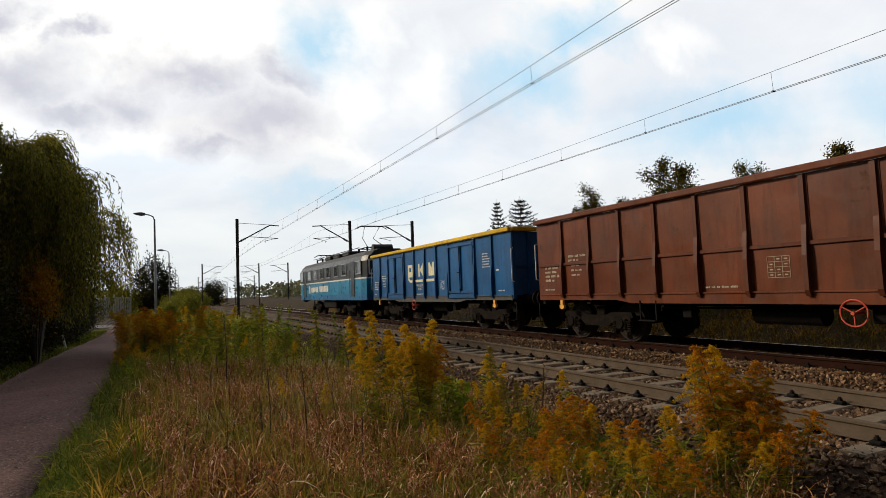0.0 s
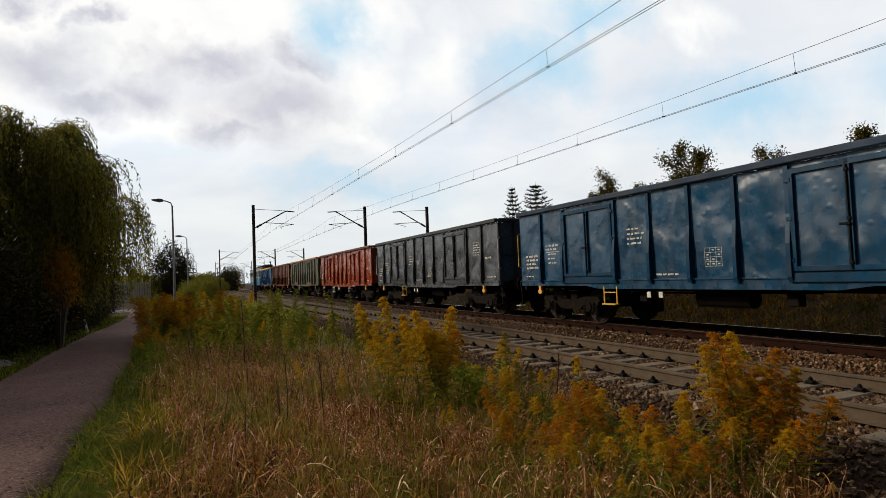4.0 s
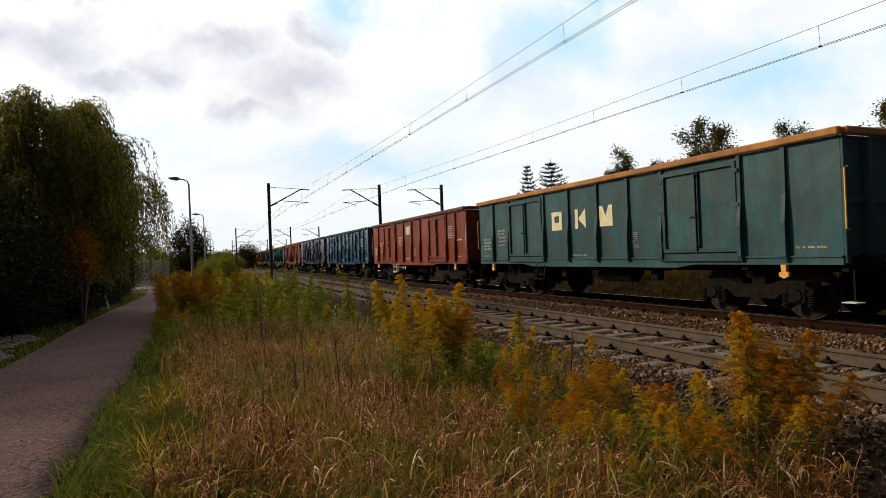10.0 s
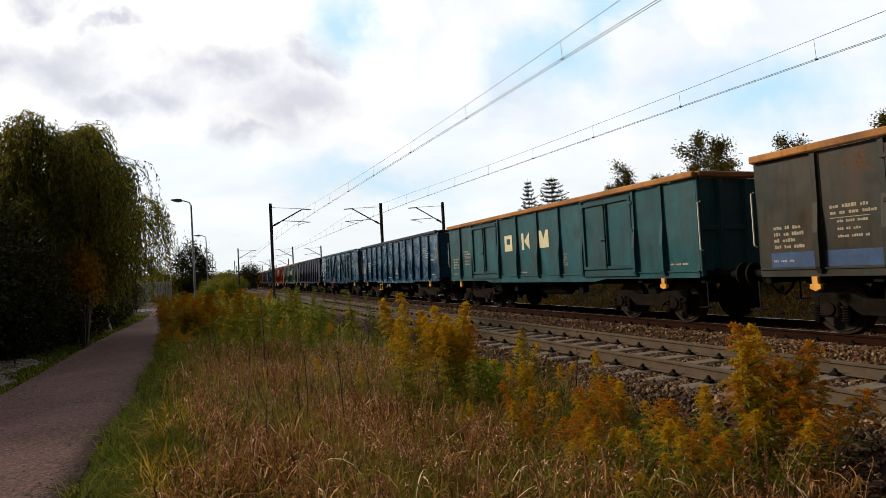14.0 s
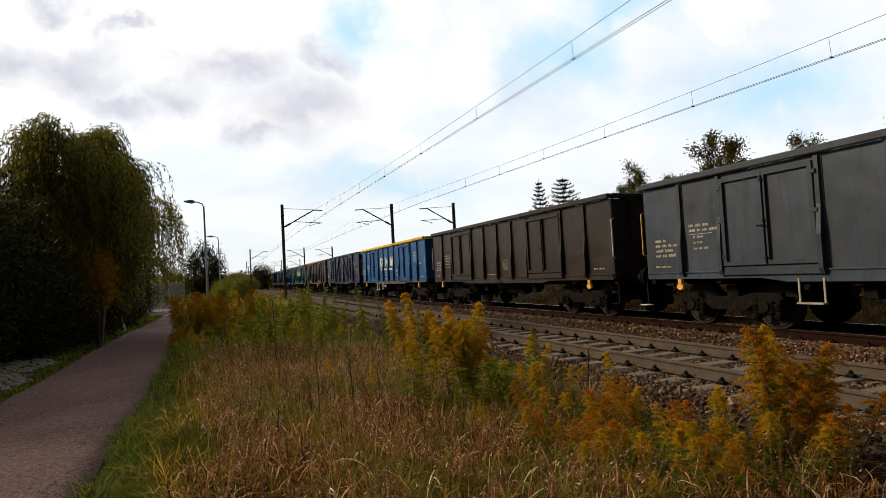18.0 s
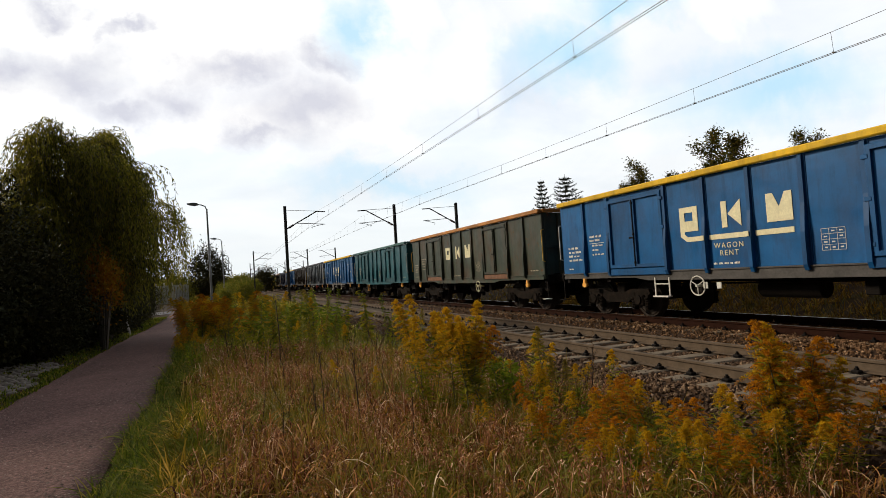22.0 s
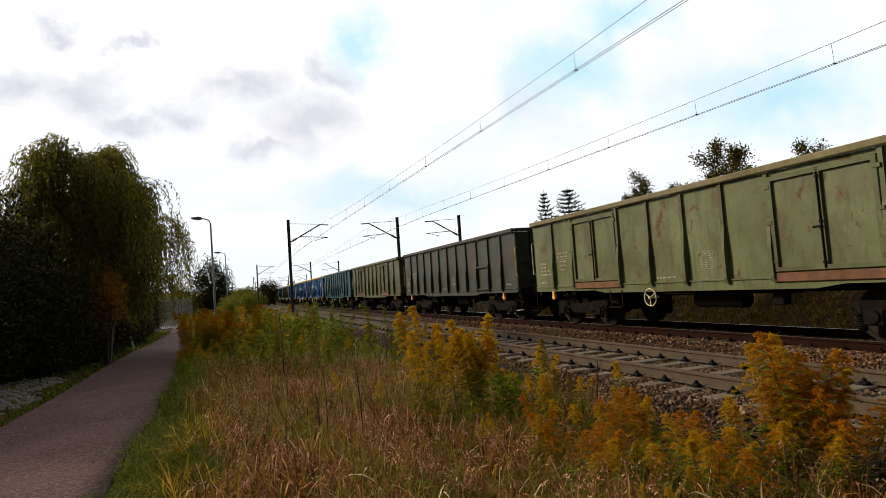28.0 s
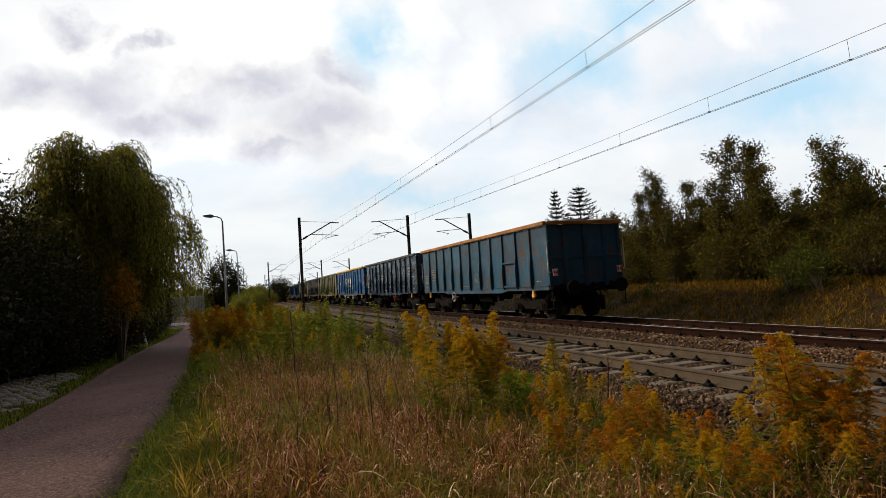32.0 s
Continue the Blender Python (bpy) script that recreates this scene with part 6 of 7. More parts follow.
GRASS = {
    "green": leafy("verge_grass", ((0.0, (0.035, 0.055, 0.004)), (0.45, (0.085, 0.125, 0.007)), (0.8, (0.17, 0.20, 0.012)), (0.93, (0.30, 0.26, 0.03)), (1.0, (0.38, 0.24, 0.05))), 0.4, patch=((0.20, 0.15, 0.012), 1.6, 0.60)),
    "dry": leafy("withered_grass", ((0.0, (0.03416, 0.00854, 0.00366)), (0.25, (0.1281, 0.0366, 0.00854)), (0.45, (0.2806, 0.1, 0.05124)), (0.56, (0.2318, 0.1196, 0.00732)), (0.66, (0.3416, 0.1769, 0.0122)), (0.8, (0.488, 0.1891, 0.0488)), (0.92, (0.7076, 0.3538, 0.1464)), (1.0, (0.9, 0.7076, 0.4636))), 0.2,
                 patch=((0.15, 0.16, 0.012), 0.9, 0.49)),
    "panicle": leafy("grass_panicle", ((0.0, (0.1125, 0.0375, 0.015)), (0.4, (0.275, 0.11, 0.05)), (0.8, (0.525, 0.25, 0.125)), (1.0, (0.9, 0.625, 0.425))), 0.3),
    "sere": leafy("sere_grass", ((0.0, (0.1495, 0.1265, 0.04025)), (0.4, (0.345, 0.2818, 0.1035)), (0.8, (0.575, 0.437, 0.2185)), (1.0, (0.851, 0.6785, 0.46))), 0.4, patch=((0.18, 0.21, 0.035), 0.8, 0.48)),
    "olive": leafy("mixed_grass", ((0.0, (0.054, 0.0408, 0.0042)), (0.4, (0.162, 0.126, 0.0084)), (0.7, (0.336, 0.24, 0.0144)), (0.9, (0.576, 0.348, 0.036)), (1.0, (0.744, 0.48, 0.12))), 0.35, patch=((0.085, 0.115, 0.006), 1.1, 0.48)),
    "weed": leafy("rank_weeds", ((0.0, (0.096, 0.108, 0.0168)), (0.5, (0.3, 0.288, 0.036)), (0.8, (0.552, 0.468, 0.072)), (1.0, (0.744, 0.552, 0.18))), 0.4, patch=((0.09, 0.125, 0.014), 0.5, 0.5)),
    "slope": leafy("slope_grass", ((0.0, (0.077, 0.042, 0.0056)), (0.5, (0.217, 0.112, 0.0084)), (0.8, (0.35, 0.175, 0.014)), (1.0, (0.14, 0.14, 0.014))), 0.25, patch=((0.05, 0.053, 0.006), 0.35, 0.52)),
    "gold": leafy("goldenrod_plume", ((0.0, (0.40, 0.19, 0.005)), (0.35, (0.62, 0.33, 0.007)), (0.7, (0.78, 0.46, 0.010)), (1.0, (0.55, 0.45, 0.018))), 0.45),
    "rust": leafy("faded_goldenrod_plume", ((0.0, (0.31, 0.10, 0.003)), (0.5, (0.58, 0.21, 0.005)), (1.0, (0.76, 0.35, 0.007))), 0.45),
    "stemleaf": leafy("goldenrod_leaf", ((0.0, (0.09, 0.12, 0.008)), (0.5, (0.22, 0.23, 0.012)), (0.85, (0.38, 0.31, 0.018)), (1.0, (0.46, 0.26, 0.018))), 0.45),
    "seed": leafy("seeding_weed", ((0.0, (0.125, 0.0938, 0.015)), (0.6, (0.3, 0.225, 0.0275)), (1.0, (0.42, 0.28, 0.07))), 0.4),
    "herb": leafy("green_herb_leaf", ((0.0, (0.09, 0.14, 0.009)), (0.6, (0.20, 0.26, 0.014)), (1.0, (0.38, 0.38, 0.03))), 0.45),
    "husk": leafy("seed_husk", ((0.0, (0.06, 0.03, 0.014)), (0.6, (0.14, 0.07, 0.035)), (1.0, (0.30, 0.18, 0.10))), 0.25),
}
_rng = np.random.default_rng(5)


def scatter(n, x0, x1, y0, y1, keep=None):
    p = np.stack([_rng.uniform(x0, x1, n), _rng.uniform(y0, y1, n)], 1)
    return p if keep is None else p[np.array([keep(*q) for q in p])]


def tuft(p, n, r):
    """Spots gathered in tufts round the given ones."""
    q = np.repeat(p, n, 0)
    return q + _rng.normal(size=q.shape) * r


def patchy(x, y, k, cut):
    return noise.noise((x * 0.9, y * 0.6, k)) > cut


# the green edge along the path
p = np.concatenate([scatter(34000, -1.3, 0.4, 4.6, 9.0), scatter(24000, -1.6, 0.4, 9, 22), scatter(6000, -3.5, 0.2, 22, 45)])
p = p[np.array([x > verge_right(y) + 0.01 + 0.16 * abs(noise.noise((x * 5, y * 5, 2))) and x < -0.25 + 0.8 * noise.noise((x, y, 12)) + 0.3 * smooth(8, 14, y) for x, y in p])]
hgt = np.array([0.07 + 0.2 * min(1, max(0, (x + 1.0) / 0.8)) * (0.6 + 0.9 * noise.noise((x * 2.2, y * 1.6, 44)) + 0.3) for x, y in p])
blade_field("verge_grass", p, np.maximum(hgt, 0.05), 0.006 + 0.0005 * p[:, 1], GRASS["green"], "fresh green grass along the edge of the path", 1, 0.8, 1.9)
p = tuft(np.array([(verge_right(y) + _rng.uniform(0.08, 0.5), y) for y in _rng.uniform(4.6, 20, 260)]), 26, 0.045)
blade_field("verge_tussocks", p, 0.3 + 0 * p[:, 0], 0.006 + 0.0005 * p[:, 1], GRASS["green"], "arching grass tussocks that hang over the path", 21, 0.9, 2.6)
p = np.concatenate([scatter(9000, -4.6, -2.9, 6, 16), scatter(9000, -4.6, -2.9, 16, 40)])
p = p[np.array([x < verge_left(y) + 0.05 - 0.12 * abs(noise.noise((x * 9, y * 9, 5))) and not (x < -3.36 - 0.06 * (y - 12.5) + 0.12 * math.sin(y * 2) and 11.8 < y < 17.4 and hash((round(x, 1), round(y, 1))) % 5) for x, y in p])]
blade_field("mown_grass", p, 0.09 + 0 * p[:, 0], 0.012 + 0.0006 * p[:, 1], GRASS["green"], "short shaded grass strip between path and hedge", 2, 0.4, 0.8)
# withered grass before the camera: a trodden tangle of fine blades
p = np.concatenate([tuft(scatter(4600, -0.6, 4.6, 2.6, 7.5), 11, 0.055), tuft(scatter(3900, -0.5, 4.6, 7.5, 13), 8, 0.08), tuft(scatter(1500, -0.3, 4.6, 12, 17), 6, 0.1)])
p = p[np.array([x > 0.15 + 1.3 * noise.noise((x * 1.2, y * 1.2, 4)) and noise.noise((x * 0.7, y * 0.45, 21)) > 1.0 * smooth(8.5, 14, y) - 0.75 and x < 4.5 - 0.5 * patchy(x, y, 9, 0.1) and x + 0.55 * y < 6.3 + 0.3 * noise.noise((x * 2, y * 2, 1)) + 3 * smooth(5.0, 6.5, y) for x, y in p])]
hgt = np.array([0.32 + 0.2 * noise.noise((x * 0.9, y * 0.9, 6)) for x, y in p])
blade_field("withered_grass", p, np.maximum(hgt, 0.14), 0.0042 + 0.0006 * p[:, 1], GRASS["dry"], "withered red-brown grass in a fine tangle", 3, 0.9, 3.2, rise=0.2)
# broader blades, curled over and bleached
p = np.concatenate([tuft(scatter(2300, -0.3, 4.5, 2.7, 7.5), 6, 0.04), tuft(scatter(2000, -0.3, 4.5, 7.5, 12), 5, 0.07)])
p = p[np.array([x > -0.1 + 1.0 * noise.noise((x * 1.2, y * 1.2, 4)) and x + 0.55 * y < 6.3 + 3 * smooth(5.0, 6.5, y) and noise.noise((x * 1.1, y * 0.8, 61)) > -0.15 for x, y in p])]
blade_field("curled_grass", p, 0.3 + 0 * p[:, 0], 0.0075 + 0.0007 * p[:, 1], GRASS["dry"], "bleached grass blades curled over in the tangle", 23, 1.0, 5.2, rise=0.3)


def panicle_field(name, spots, height, mat, label, seed):
    """Thin stems, each with a loose nodding head of small husks."""
    rng = np.random.default_rng(seed)
    n, k = len(spots), 14
    foot = np.stack([spots[:, 0], spots[:, 1], np.array([land(x, y) for x, y in spots]) - 0.02], 1)
    h = (height * rng.uniform(0.7, 1.2, n))[:, None]
    ang = rng.uniform(0, 2 * np.pi, n)
    out = np.stack([np.cos(ang), np.sin(ang), np.zeros(n)], 1) * rng.uniform(0.05, 0.38, (n, 1))
    up = np.array([0, 0, 1.0])

    def at(f):
        return foot + up * h * f + out * h * f ** 2.2
    w = (0.0022 + 0.00035 * spots[:, 1])[:, None] * np.stack([-np.sin(ang), np.cos(ang), np.zeros(n)], 1)
    rows = [at(f) + q * w * (1 - 0.5 * f) for f in (0.0, 0.35, 0.7, 1.0) for q in (-1, 1)]
    i = 8 * np.arange(n)[:, None]
    quads = np.concatenate([i + (0, 1, 3, 2), i + (2, 3, 5, 4), i + (4, 5, 7, 6)])
    v = np.stack(rows, 1).reshape(-1, 3)
    f = rng.uniform(0.72, 1.02, (n, k, 1))
    p0 = foot[:, None] + up * h[:, None] * f + out[:, None] * h[:, None] * f ** 2.2
    spread = 0.05 * (1.05 - f) / 0.3 + 0.006
    p0 = (p0 + rng.normal(size=(n, k, 3)) * spread * (0.5, 0.5, 0.25)).reshape(-1, 3)
    way = unit(rng.normal(size=(n * k, 3)) * 0.6 + np.repeat(out, k, 0) * 2 + up * 0.7)
    side = unit(np.cross(way, rng.normal(size=(n * k, 3))))
    far = np.repeat(1 + 0.06 * spots[:, 1], k)[:, None]
    long, wide = rng.uniform(0.014, 0.03, (n * k, 1)) * far, rng.uniform(0.003, 0.006, (n * k, 1)) * far
    tri = np.stack([p0 - side * wide, p0 + side * wide, p0 + way * long], 1).reshape(-1, 3)
    t = len(v) + 3 * np.arange(n * k)[:, None] + (0, 1, 2)
    return tagged(new(name, joined(name, np.concatenate([v, tri]), [quads, t], mat)), label, "grass", kind="stuff")


p = np.concatenate([tuft(scatter(200, -0.1, 4.3, 2.8, 8), 5, 0.09), tuft(scatter(280, -0.3, 4.4, 8, 13), 5, 0.12)])
p = p[np.array([x + 0.55 * y < 6.2 + 3 * smooth(5.0, 6.5, y) and noise.noise((x * 0.8, y * 0.6, 51)) > -0.2 for x, y in p])]
panicle_field("seeding_grass", p, np.array([0.5 + 0.2 * noise.noise((x * 0.7, y * 0.7, 26)) for x, y in p]), GRASS["panicle"], "pinkish seed heads of dry grass on thin stems", 22)
# pale grey-green grass in the hollow before the tall weeds
p = np.concatenate([tuft(scatter(1900, 0.5, 4.4, 6.4, 11), 10, 0.09), tuft(scatter(1100, 0.4, 4.4, 11, 14.5), 8, 0.11)])
p = p[np.array([noise.noise((x * 0.6, y * 0.4, 71)) > -0.12 - 0.3 * smooth(8, 11, y) for x, y in p])]
blade_field("sere_grass", p, np.array([0.42 + 0.2 * noise.noise((x * 0.8, y * 0.7, 72)) for x, y in p]), 0.004 + 0.0006 * p[:, 1], GRASS["sere"], "pale grey-green grass between withered patches", 24, 0.6, 2.6)
# olive and yellow tussocks between the green edge and the withered grass
p = np.concatenate([tuft(scatter(800, -0.5, 1.5, 4.0, 8.5), 20, 0.06), tuft(scatter(260, 0.7, 4.4, 2.6, 8), 18, 0.05), tuft(scatter(150, 3.0, 4.6, 4.6, 9), 18, 0.06), tuft(scatter(760, -0.7, 4.2, 8, 15), 14, 0.08)])
p = p[p[:, 0] > -0.6 + 0.1 * np.sin(3 * p[:, 1])]
hgt = np.array([0.36 + 0.2 * noise.noise((x * 1.3, y * 1.3, 16)) for x, y in p])
blade_field("mixed_grass", p, hgt, 0.008 + 0.0007 * p[:, 1], GRASS["olive"], "olive and yellow grass tussocks with arching blades", 4, 0.7, 3.2)
# thin dry stems standing through it
p = np.concatenate([tuft(scatter(170, -0.2, 4.3, 2.8, 8), 6, 0.06), tuft(scatter(380, -0.4, 4.4, 8, 15), 7, 0.09)])
p = p[np.array([x + 0.55 * y < 6.2 + 3 * smooth(5.0, 6.5, y) for x, y in p])]
hgt = np.array([0.62 + 0.3 * noise.noise((x * 0.7, y * 0.7, 26)) for x, y in p])
blade_field("grass_stems", p, hgt, 0.0035 + 0.0006 * p[:, 1], GRASS["seed"], "thin upright stems of seeding grass", 14, 0.3, 0.5)
p = np.concatenate([tuft(scatter(380, 0.0, 4.3, 2.8, 8), 9, 0.045), tuft(scatter(700, -0.4, 4.4, 8, 14), 10, 0.08)])
p = p[np.array([x + 0.55 * y < 6.2 + 3 * smooth(5.0, 6.5, y) for x, y in p])]
blade_field("green_grass", p, 0.34 + 0 * p[:, 0], 0.006 + 0.0007 * p[:, 1], GRASS["green"], "green blades coming up through the withered grass", 15, 0.5, 2.4)
# rank weeds further on, low first, then tall
p = np.concatenate([tuft(scatter(3000, -0.6, 4.6, 9.5, 20), 8, 0.1), tuft(scatter(1700, -1.6, 4.6, 20, 45), 7, 0.15), tuft(scatter(500, -2.5, 4.6, 45, 110), 6, 0.4)])
p = p[np.array([x > verge_right(y) + 0.4 and noise.noise((x * 0.8, y * 0.5, 31)) > 0.35 - 1.1 * smooth(9, 16, y) for x, y in p])]
p[:, 0] += np.array([bend(y) for y in p[:, 1]])
hgt = np.array([max(0.12, 0.32 + 0.35 * noise.noise((x * 0.9, y * 0.5, 3)) + 0.5 * smooth(19, 27, y) * smooth(0.2, 2.0, x + 0.04 * y)) for x, y in p])
blade_field("rank_weeds", p, hgt, 0.012 + 0.0010 * p[:, 1], GRASS["weed"], "rank green and yellowing weeds beside the line", 6, 0.7, 2.3, "weeds")
# sparse grass behind the onlooker
p = np.concatenate([tuft(scatter(1500, -0.9, 4.4, -10, 2.5), 7, 0.07), tuft(scatter(500, -7, -3.2, -10, 8), 7, 0.09), tuft(scatter(300, -1.0, 0.0, 2.4, 4.6), 8, 0.06)])
p = p[np.array([not (verge_left(y) < x < verge_right(y) + 0.05) for x, y in p])]
blade_field("trodden_grass", p, 0.16 + 0 * p[:, 0], 0.012 + 0 * p[:, 0], GRASS["olive"], "short trodden grass beside the path", 16, 0.7, 1.8)
# beyond the line
p = np.concatenate([tuft(scatter(4200, 13.0, 19.5, 3, 26), 7, 0.09), tuft(scatter(1800, 13.0, 22, 26, 60), 6, 0.16), tuft(scatter(900, 13.2, 24, -8, 3), 5, 0.12)])
p[:, 0] += np.array([bend(y) for y in p[:, 1]])
hgt = np.array([0.34 + 0.16 * noise.noise((x * 0.6, y * 0.5, 8)) for x, y in p])
blade_field("slope_grass", p, hgt * 0.75, 0.016 + 0.0004 * p[:, 1], GRASS["slope"], "dry orange-brown grass slope beyond the line", 7, 0.7, 2.0)
p = scatter(16000, -60, 4, 40, 130)
p = p[np.array([x > verge_right(y) + 0.3 or x < -14 - 0.0 * y for x, y in p])]
blade_field("far_grass", p, 0.5 + 0 * p[:, 0], 0.12 + 0 * p[:, 0], GRASS["olive"], "coarse grass on the far verge", 8, 0.3, 0.5)


# ---- goldenrod ----
def goldenrod(seed, height, plume, leaves, spread, tone):
    """A stem with narrow leaves and a nodding plume of tiny flowers on arched sprays."""
    rng = np.random.default_rng(seed)
    segs, pts = [], []
    p, d = np.array([0, 0, -0.05]), unit(np.array([rng.normal() * 0.1, rng.normal() * 0.1, 1.0]))
    for i in range(8):
        q = p + d * (height + 0.05) / 8
        segs.append((p, q, 0.006 - 0.0005 * i, 0.0055 - 0.0005 * i))
        pts.append(q)
        p, d = q, unit(d + rng.normal(size=3) * 0.06)
    pts = np.array([[0, 0, 0], *pts])

    def along(f):
        k = np.minimum((f * 8).astype(int), 7)
        return pts[k] + (pts[k + 1] - pts[k]) * (f * 8 - k)[:, None]

    f = rng.uniform(0.08, 0.9, leaves)
    ang = rng.uniform(0, 2 * np.pi, leaves)
    way = np.stack([np.cos(ang), np.sin(ang), rng.uniform(-0.5, 0.7, leaves)], 1)
    lv = leaf_mesh("foliage", along(f), way, (0.15 - 0.08 * f) * rng.uniform(0.7, 1.3, leaves), 0.013 * rng.uniform(0.7, 1.4, leaves), GRASS["stemleaf"], rng)
    at, to = [], []
    for k in range(22):
        g = k / 21
        a = along(np.array([1 - plume * (1 - g) ** 1.2]))[0]
        an = 2.4 * k + rng.uniform(-0.5, 0.5)
        long = spread * (1.0 - 0.8 * g) * rng.uniform(0.45, 1.25)
        o = np.array([math.cos(an), math.sin(an), 0.0])
        b0 = a
        for s in range(6):
            u = (s + 1) / 6
            b1 = a + o * long * u + np.array([0, 0, long * (0.9 * u - 1.05 * u * u)])
            segs.append((b0, b1, 0.0016, 0.0012))
            m = int(20 * tone)
            at.append(b0 + (b1 - b0) * rng.uniform(0, 1, (m, 1)) + rng.normal(size=(m, 3)) * 0.006)
            to.append(np.tile([0, 0, 1.0], (m, 1)) + rng.normal(size=(m, 3)) * 0.45 + o * 0.5)
            b0 = b1
    at, to = np.concatenate(at), np.concatenate(to)
    n = len(at)
    return segs, lv, at, to, n, rng


def goldenrod_plant(seed, height, plume, leaves, spread, tone, mat, label):
    segs, lv, at, to, n, rng = goldenrod(seed, height, plume, leaves, spread, tone)
    pl = leaf_mesh("plume", at, to, rng.uniform(0.008, 0.019, n), rng.uniform(0.003, 0.006, n), mat, rng)
    return thing_of("goldenrod", (("stem", cone_mesh("stem", segs, GREEN_STEM, 4)), ("foliage", lv), ("plume", pl)), label, "goldenrod", "goldenrod by the track")


GOLD, RUSTY = "tall goldenrod with a yellow-orange plume", "fading goldenrod with a rusty orange plume"
kinds = [goldenrod_plant(101, 1.0, 0.34, 70, 0.15, 1.0, GRASS["gold"], GOLD), goldenrod_plant(102, 1.0, 0.40, 80, 0.13, 1.0, GRASS["gold"], GOLD),
         goldenrod_plant(103, 1.0, 0.36, 70, 0.19, 1.1, GRASS["rust"], RUSTY), goldenrod_plant(104, 1.0, 0.42, 80, 0.17, 1.1, GRASS["rust"], RUSTY),
         goldenrod_plant(105, 1.0, 0.22, 90, 0.11, 0.8, GRASS["gold"], "young goldenrod, mostly green leaves with a small plume"),
         goldenrod_plant(106, 1.0, 0.30, 90, 0.07, 0.6, GRASS["seed"], "tall green weed with pale seeding tips")]
SWAYING = []
_used = [0] * 6


def plant(kind, x, y, top, turn, tilt=0.0, sway=0.0, wide=1.0):
    """Sets a plant so that its tip is at the given height over the rails."""
    k = top - land(x, y)
    m = pose(x, y, land(x, y), tilt * math.cos(turn), tilt * math.sin(turn), math.degrees(turn))
    if _used[kind]:
        o = copy_thing(kinds[kind], m)
    else:
        o = kinds[kind]
        o.matrix_basis = m
    _used[kind] += 1
    o.scale = (k * wide, k * wide, k)
    if sway:
        SWAYING.append((o, m, sway))
    return o


_r = random.Random(77)
# the slim and the full clump in the middle
for i in range(9):
    plant(_r.choice((1, 4, 1, 4)), 2.17 + _r.gauss(0, 0.09), 6.5 + _r.gauss(0, 0.15), _r.uniform(0.65, 1.24), _r.uniform(0, 6), _r.uniform(0, 6), 1.0, 1.0)
for i in range(16):
    plant(_r.choice((0, 0, 1, 4, 2)), 2.50 + _r.gauss(0, 0.17), 6.0 + _r.gauss(0, 0.2), _r.uniform(0.35, 1.1), _r.uniform(0, 6), _r.uniform(0, 9), 1.0, 1.15)
# the tall rusty plant by the track and its neighbours
for x, y, top in ((4.28, 3.72, 0.86), (4.22, 3.80, 0.74), (4.34, 3.66, 0.66), (4.12, 3.78, 0.56), (4.26, 3.9, 0.5), (4.3, 3.74, 0.78), (4.22, 3.7, 0.62), (4.38, 3.72, 0.52), (4.14, 3.86, 0.44), (4.05, 3.7, 0.36), (4.2, 3.62, 0.46), (4.34, 3.6, 0.38), (4.12, 3.6, 0.3), (4.4, 3.62, 0.46)):
    plant(_r.choice((2, 3, 0)), x + 0.2, y - 0.1, top, _r.uniform(0, 6), _r.uniform(2, 7), 1.6, 1.3)
for x, y, top in ((4.58, 3.52, 0.44), (4.5, 3.44, 0.36), (4.62, 3.46, 0.30), (4.35, 3.3, 0.22), (4.46, 3.55, 0.34), (4.66, 3.54, 0.38), (4.52, 3.36, 0.22), (4.6, 3.38, 0.16), (4.42, 3.4, 0.14)):
    plant(_r.choice((2, 3)), x + 0.1, y - 0.06, top, _r.uniform(0, 6), _r.uniform(4, 12), 1.4, 1.5)
# the low thicket, plumes over green leaves
for i in range(80):
    x, y = _r.uniform(2.5, 4.4), _r.uniform(3.0, 4.9)
    if x + 0.55 * y > 6.3:
        continue
    plant(_r.choice((2, 3, 0, 4, 4, 1, 2)), x, y, _r.uniform(-0.02, 0.26) + 0.1 * (y - 3.3) / 1.7, _r.uniform(0, 6), _r.uniform(0, 14), 1.3 if i % 2 else 0, 1.5)
# single ones through the withered grass
for x, y, top in ((2.35, 5.05, 0.18), (2.25, 5.2, 0.1), (-0.55, 14.5, 0.25), (1.5, 7.9, 0.35), (1.9, 7.4, 0.3), (2.9, 5.4, 0.45), (3.1, 5.3, 0.4), (2.8, 5.0, 0.35)):
    plant(_r.choice((0, 2, 4)), x, y, top, _r.uniform(0, 6), _r.uniform(0, 8), 0, 1.1)
for i in range(16):
    x, y = _r.uniform(0.2, 4.3), _r.uniform(9, 17)
    plant(_r.choice((4, 5, 5)), x, y, _r.uniform(0.2, 0.7), _r.uniform(0, 6), _r.uniform(0, 8), 0, 1.0)
# weeds that crowd up to the ballast between the clumps
for i in range(26):
    x, y = _r.uniform(3.1, 4.45), _r.uniform(4.7, 7.6)
    plant(_r.choice((4, 4, 5, 1, 0)), x, y, _r.uniform(0.0, 0.42) + (0.25 if i % 7 == 0 else 0), _r.uniform(0, 6), _r.uniform(0, 12), 0, 1.25)
# yellowing spikes before the bank
for i in range(22):
    x, y = _r.uniform(-0.3, 3.4), _r.uniform(11.5, 17)
    plant(_r.choice((4, 5, 5)), x, y, _r.uniform(0.25, 0.6), _r.uniform(0, 6), _r.uniform(0, 12), 0, 1.1)
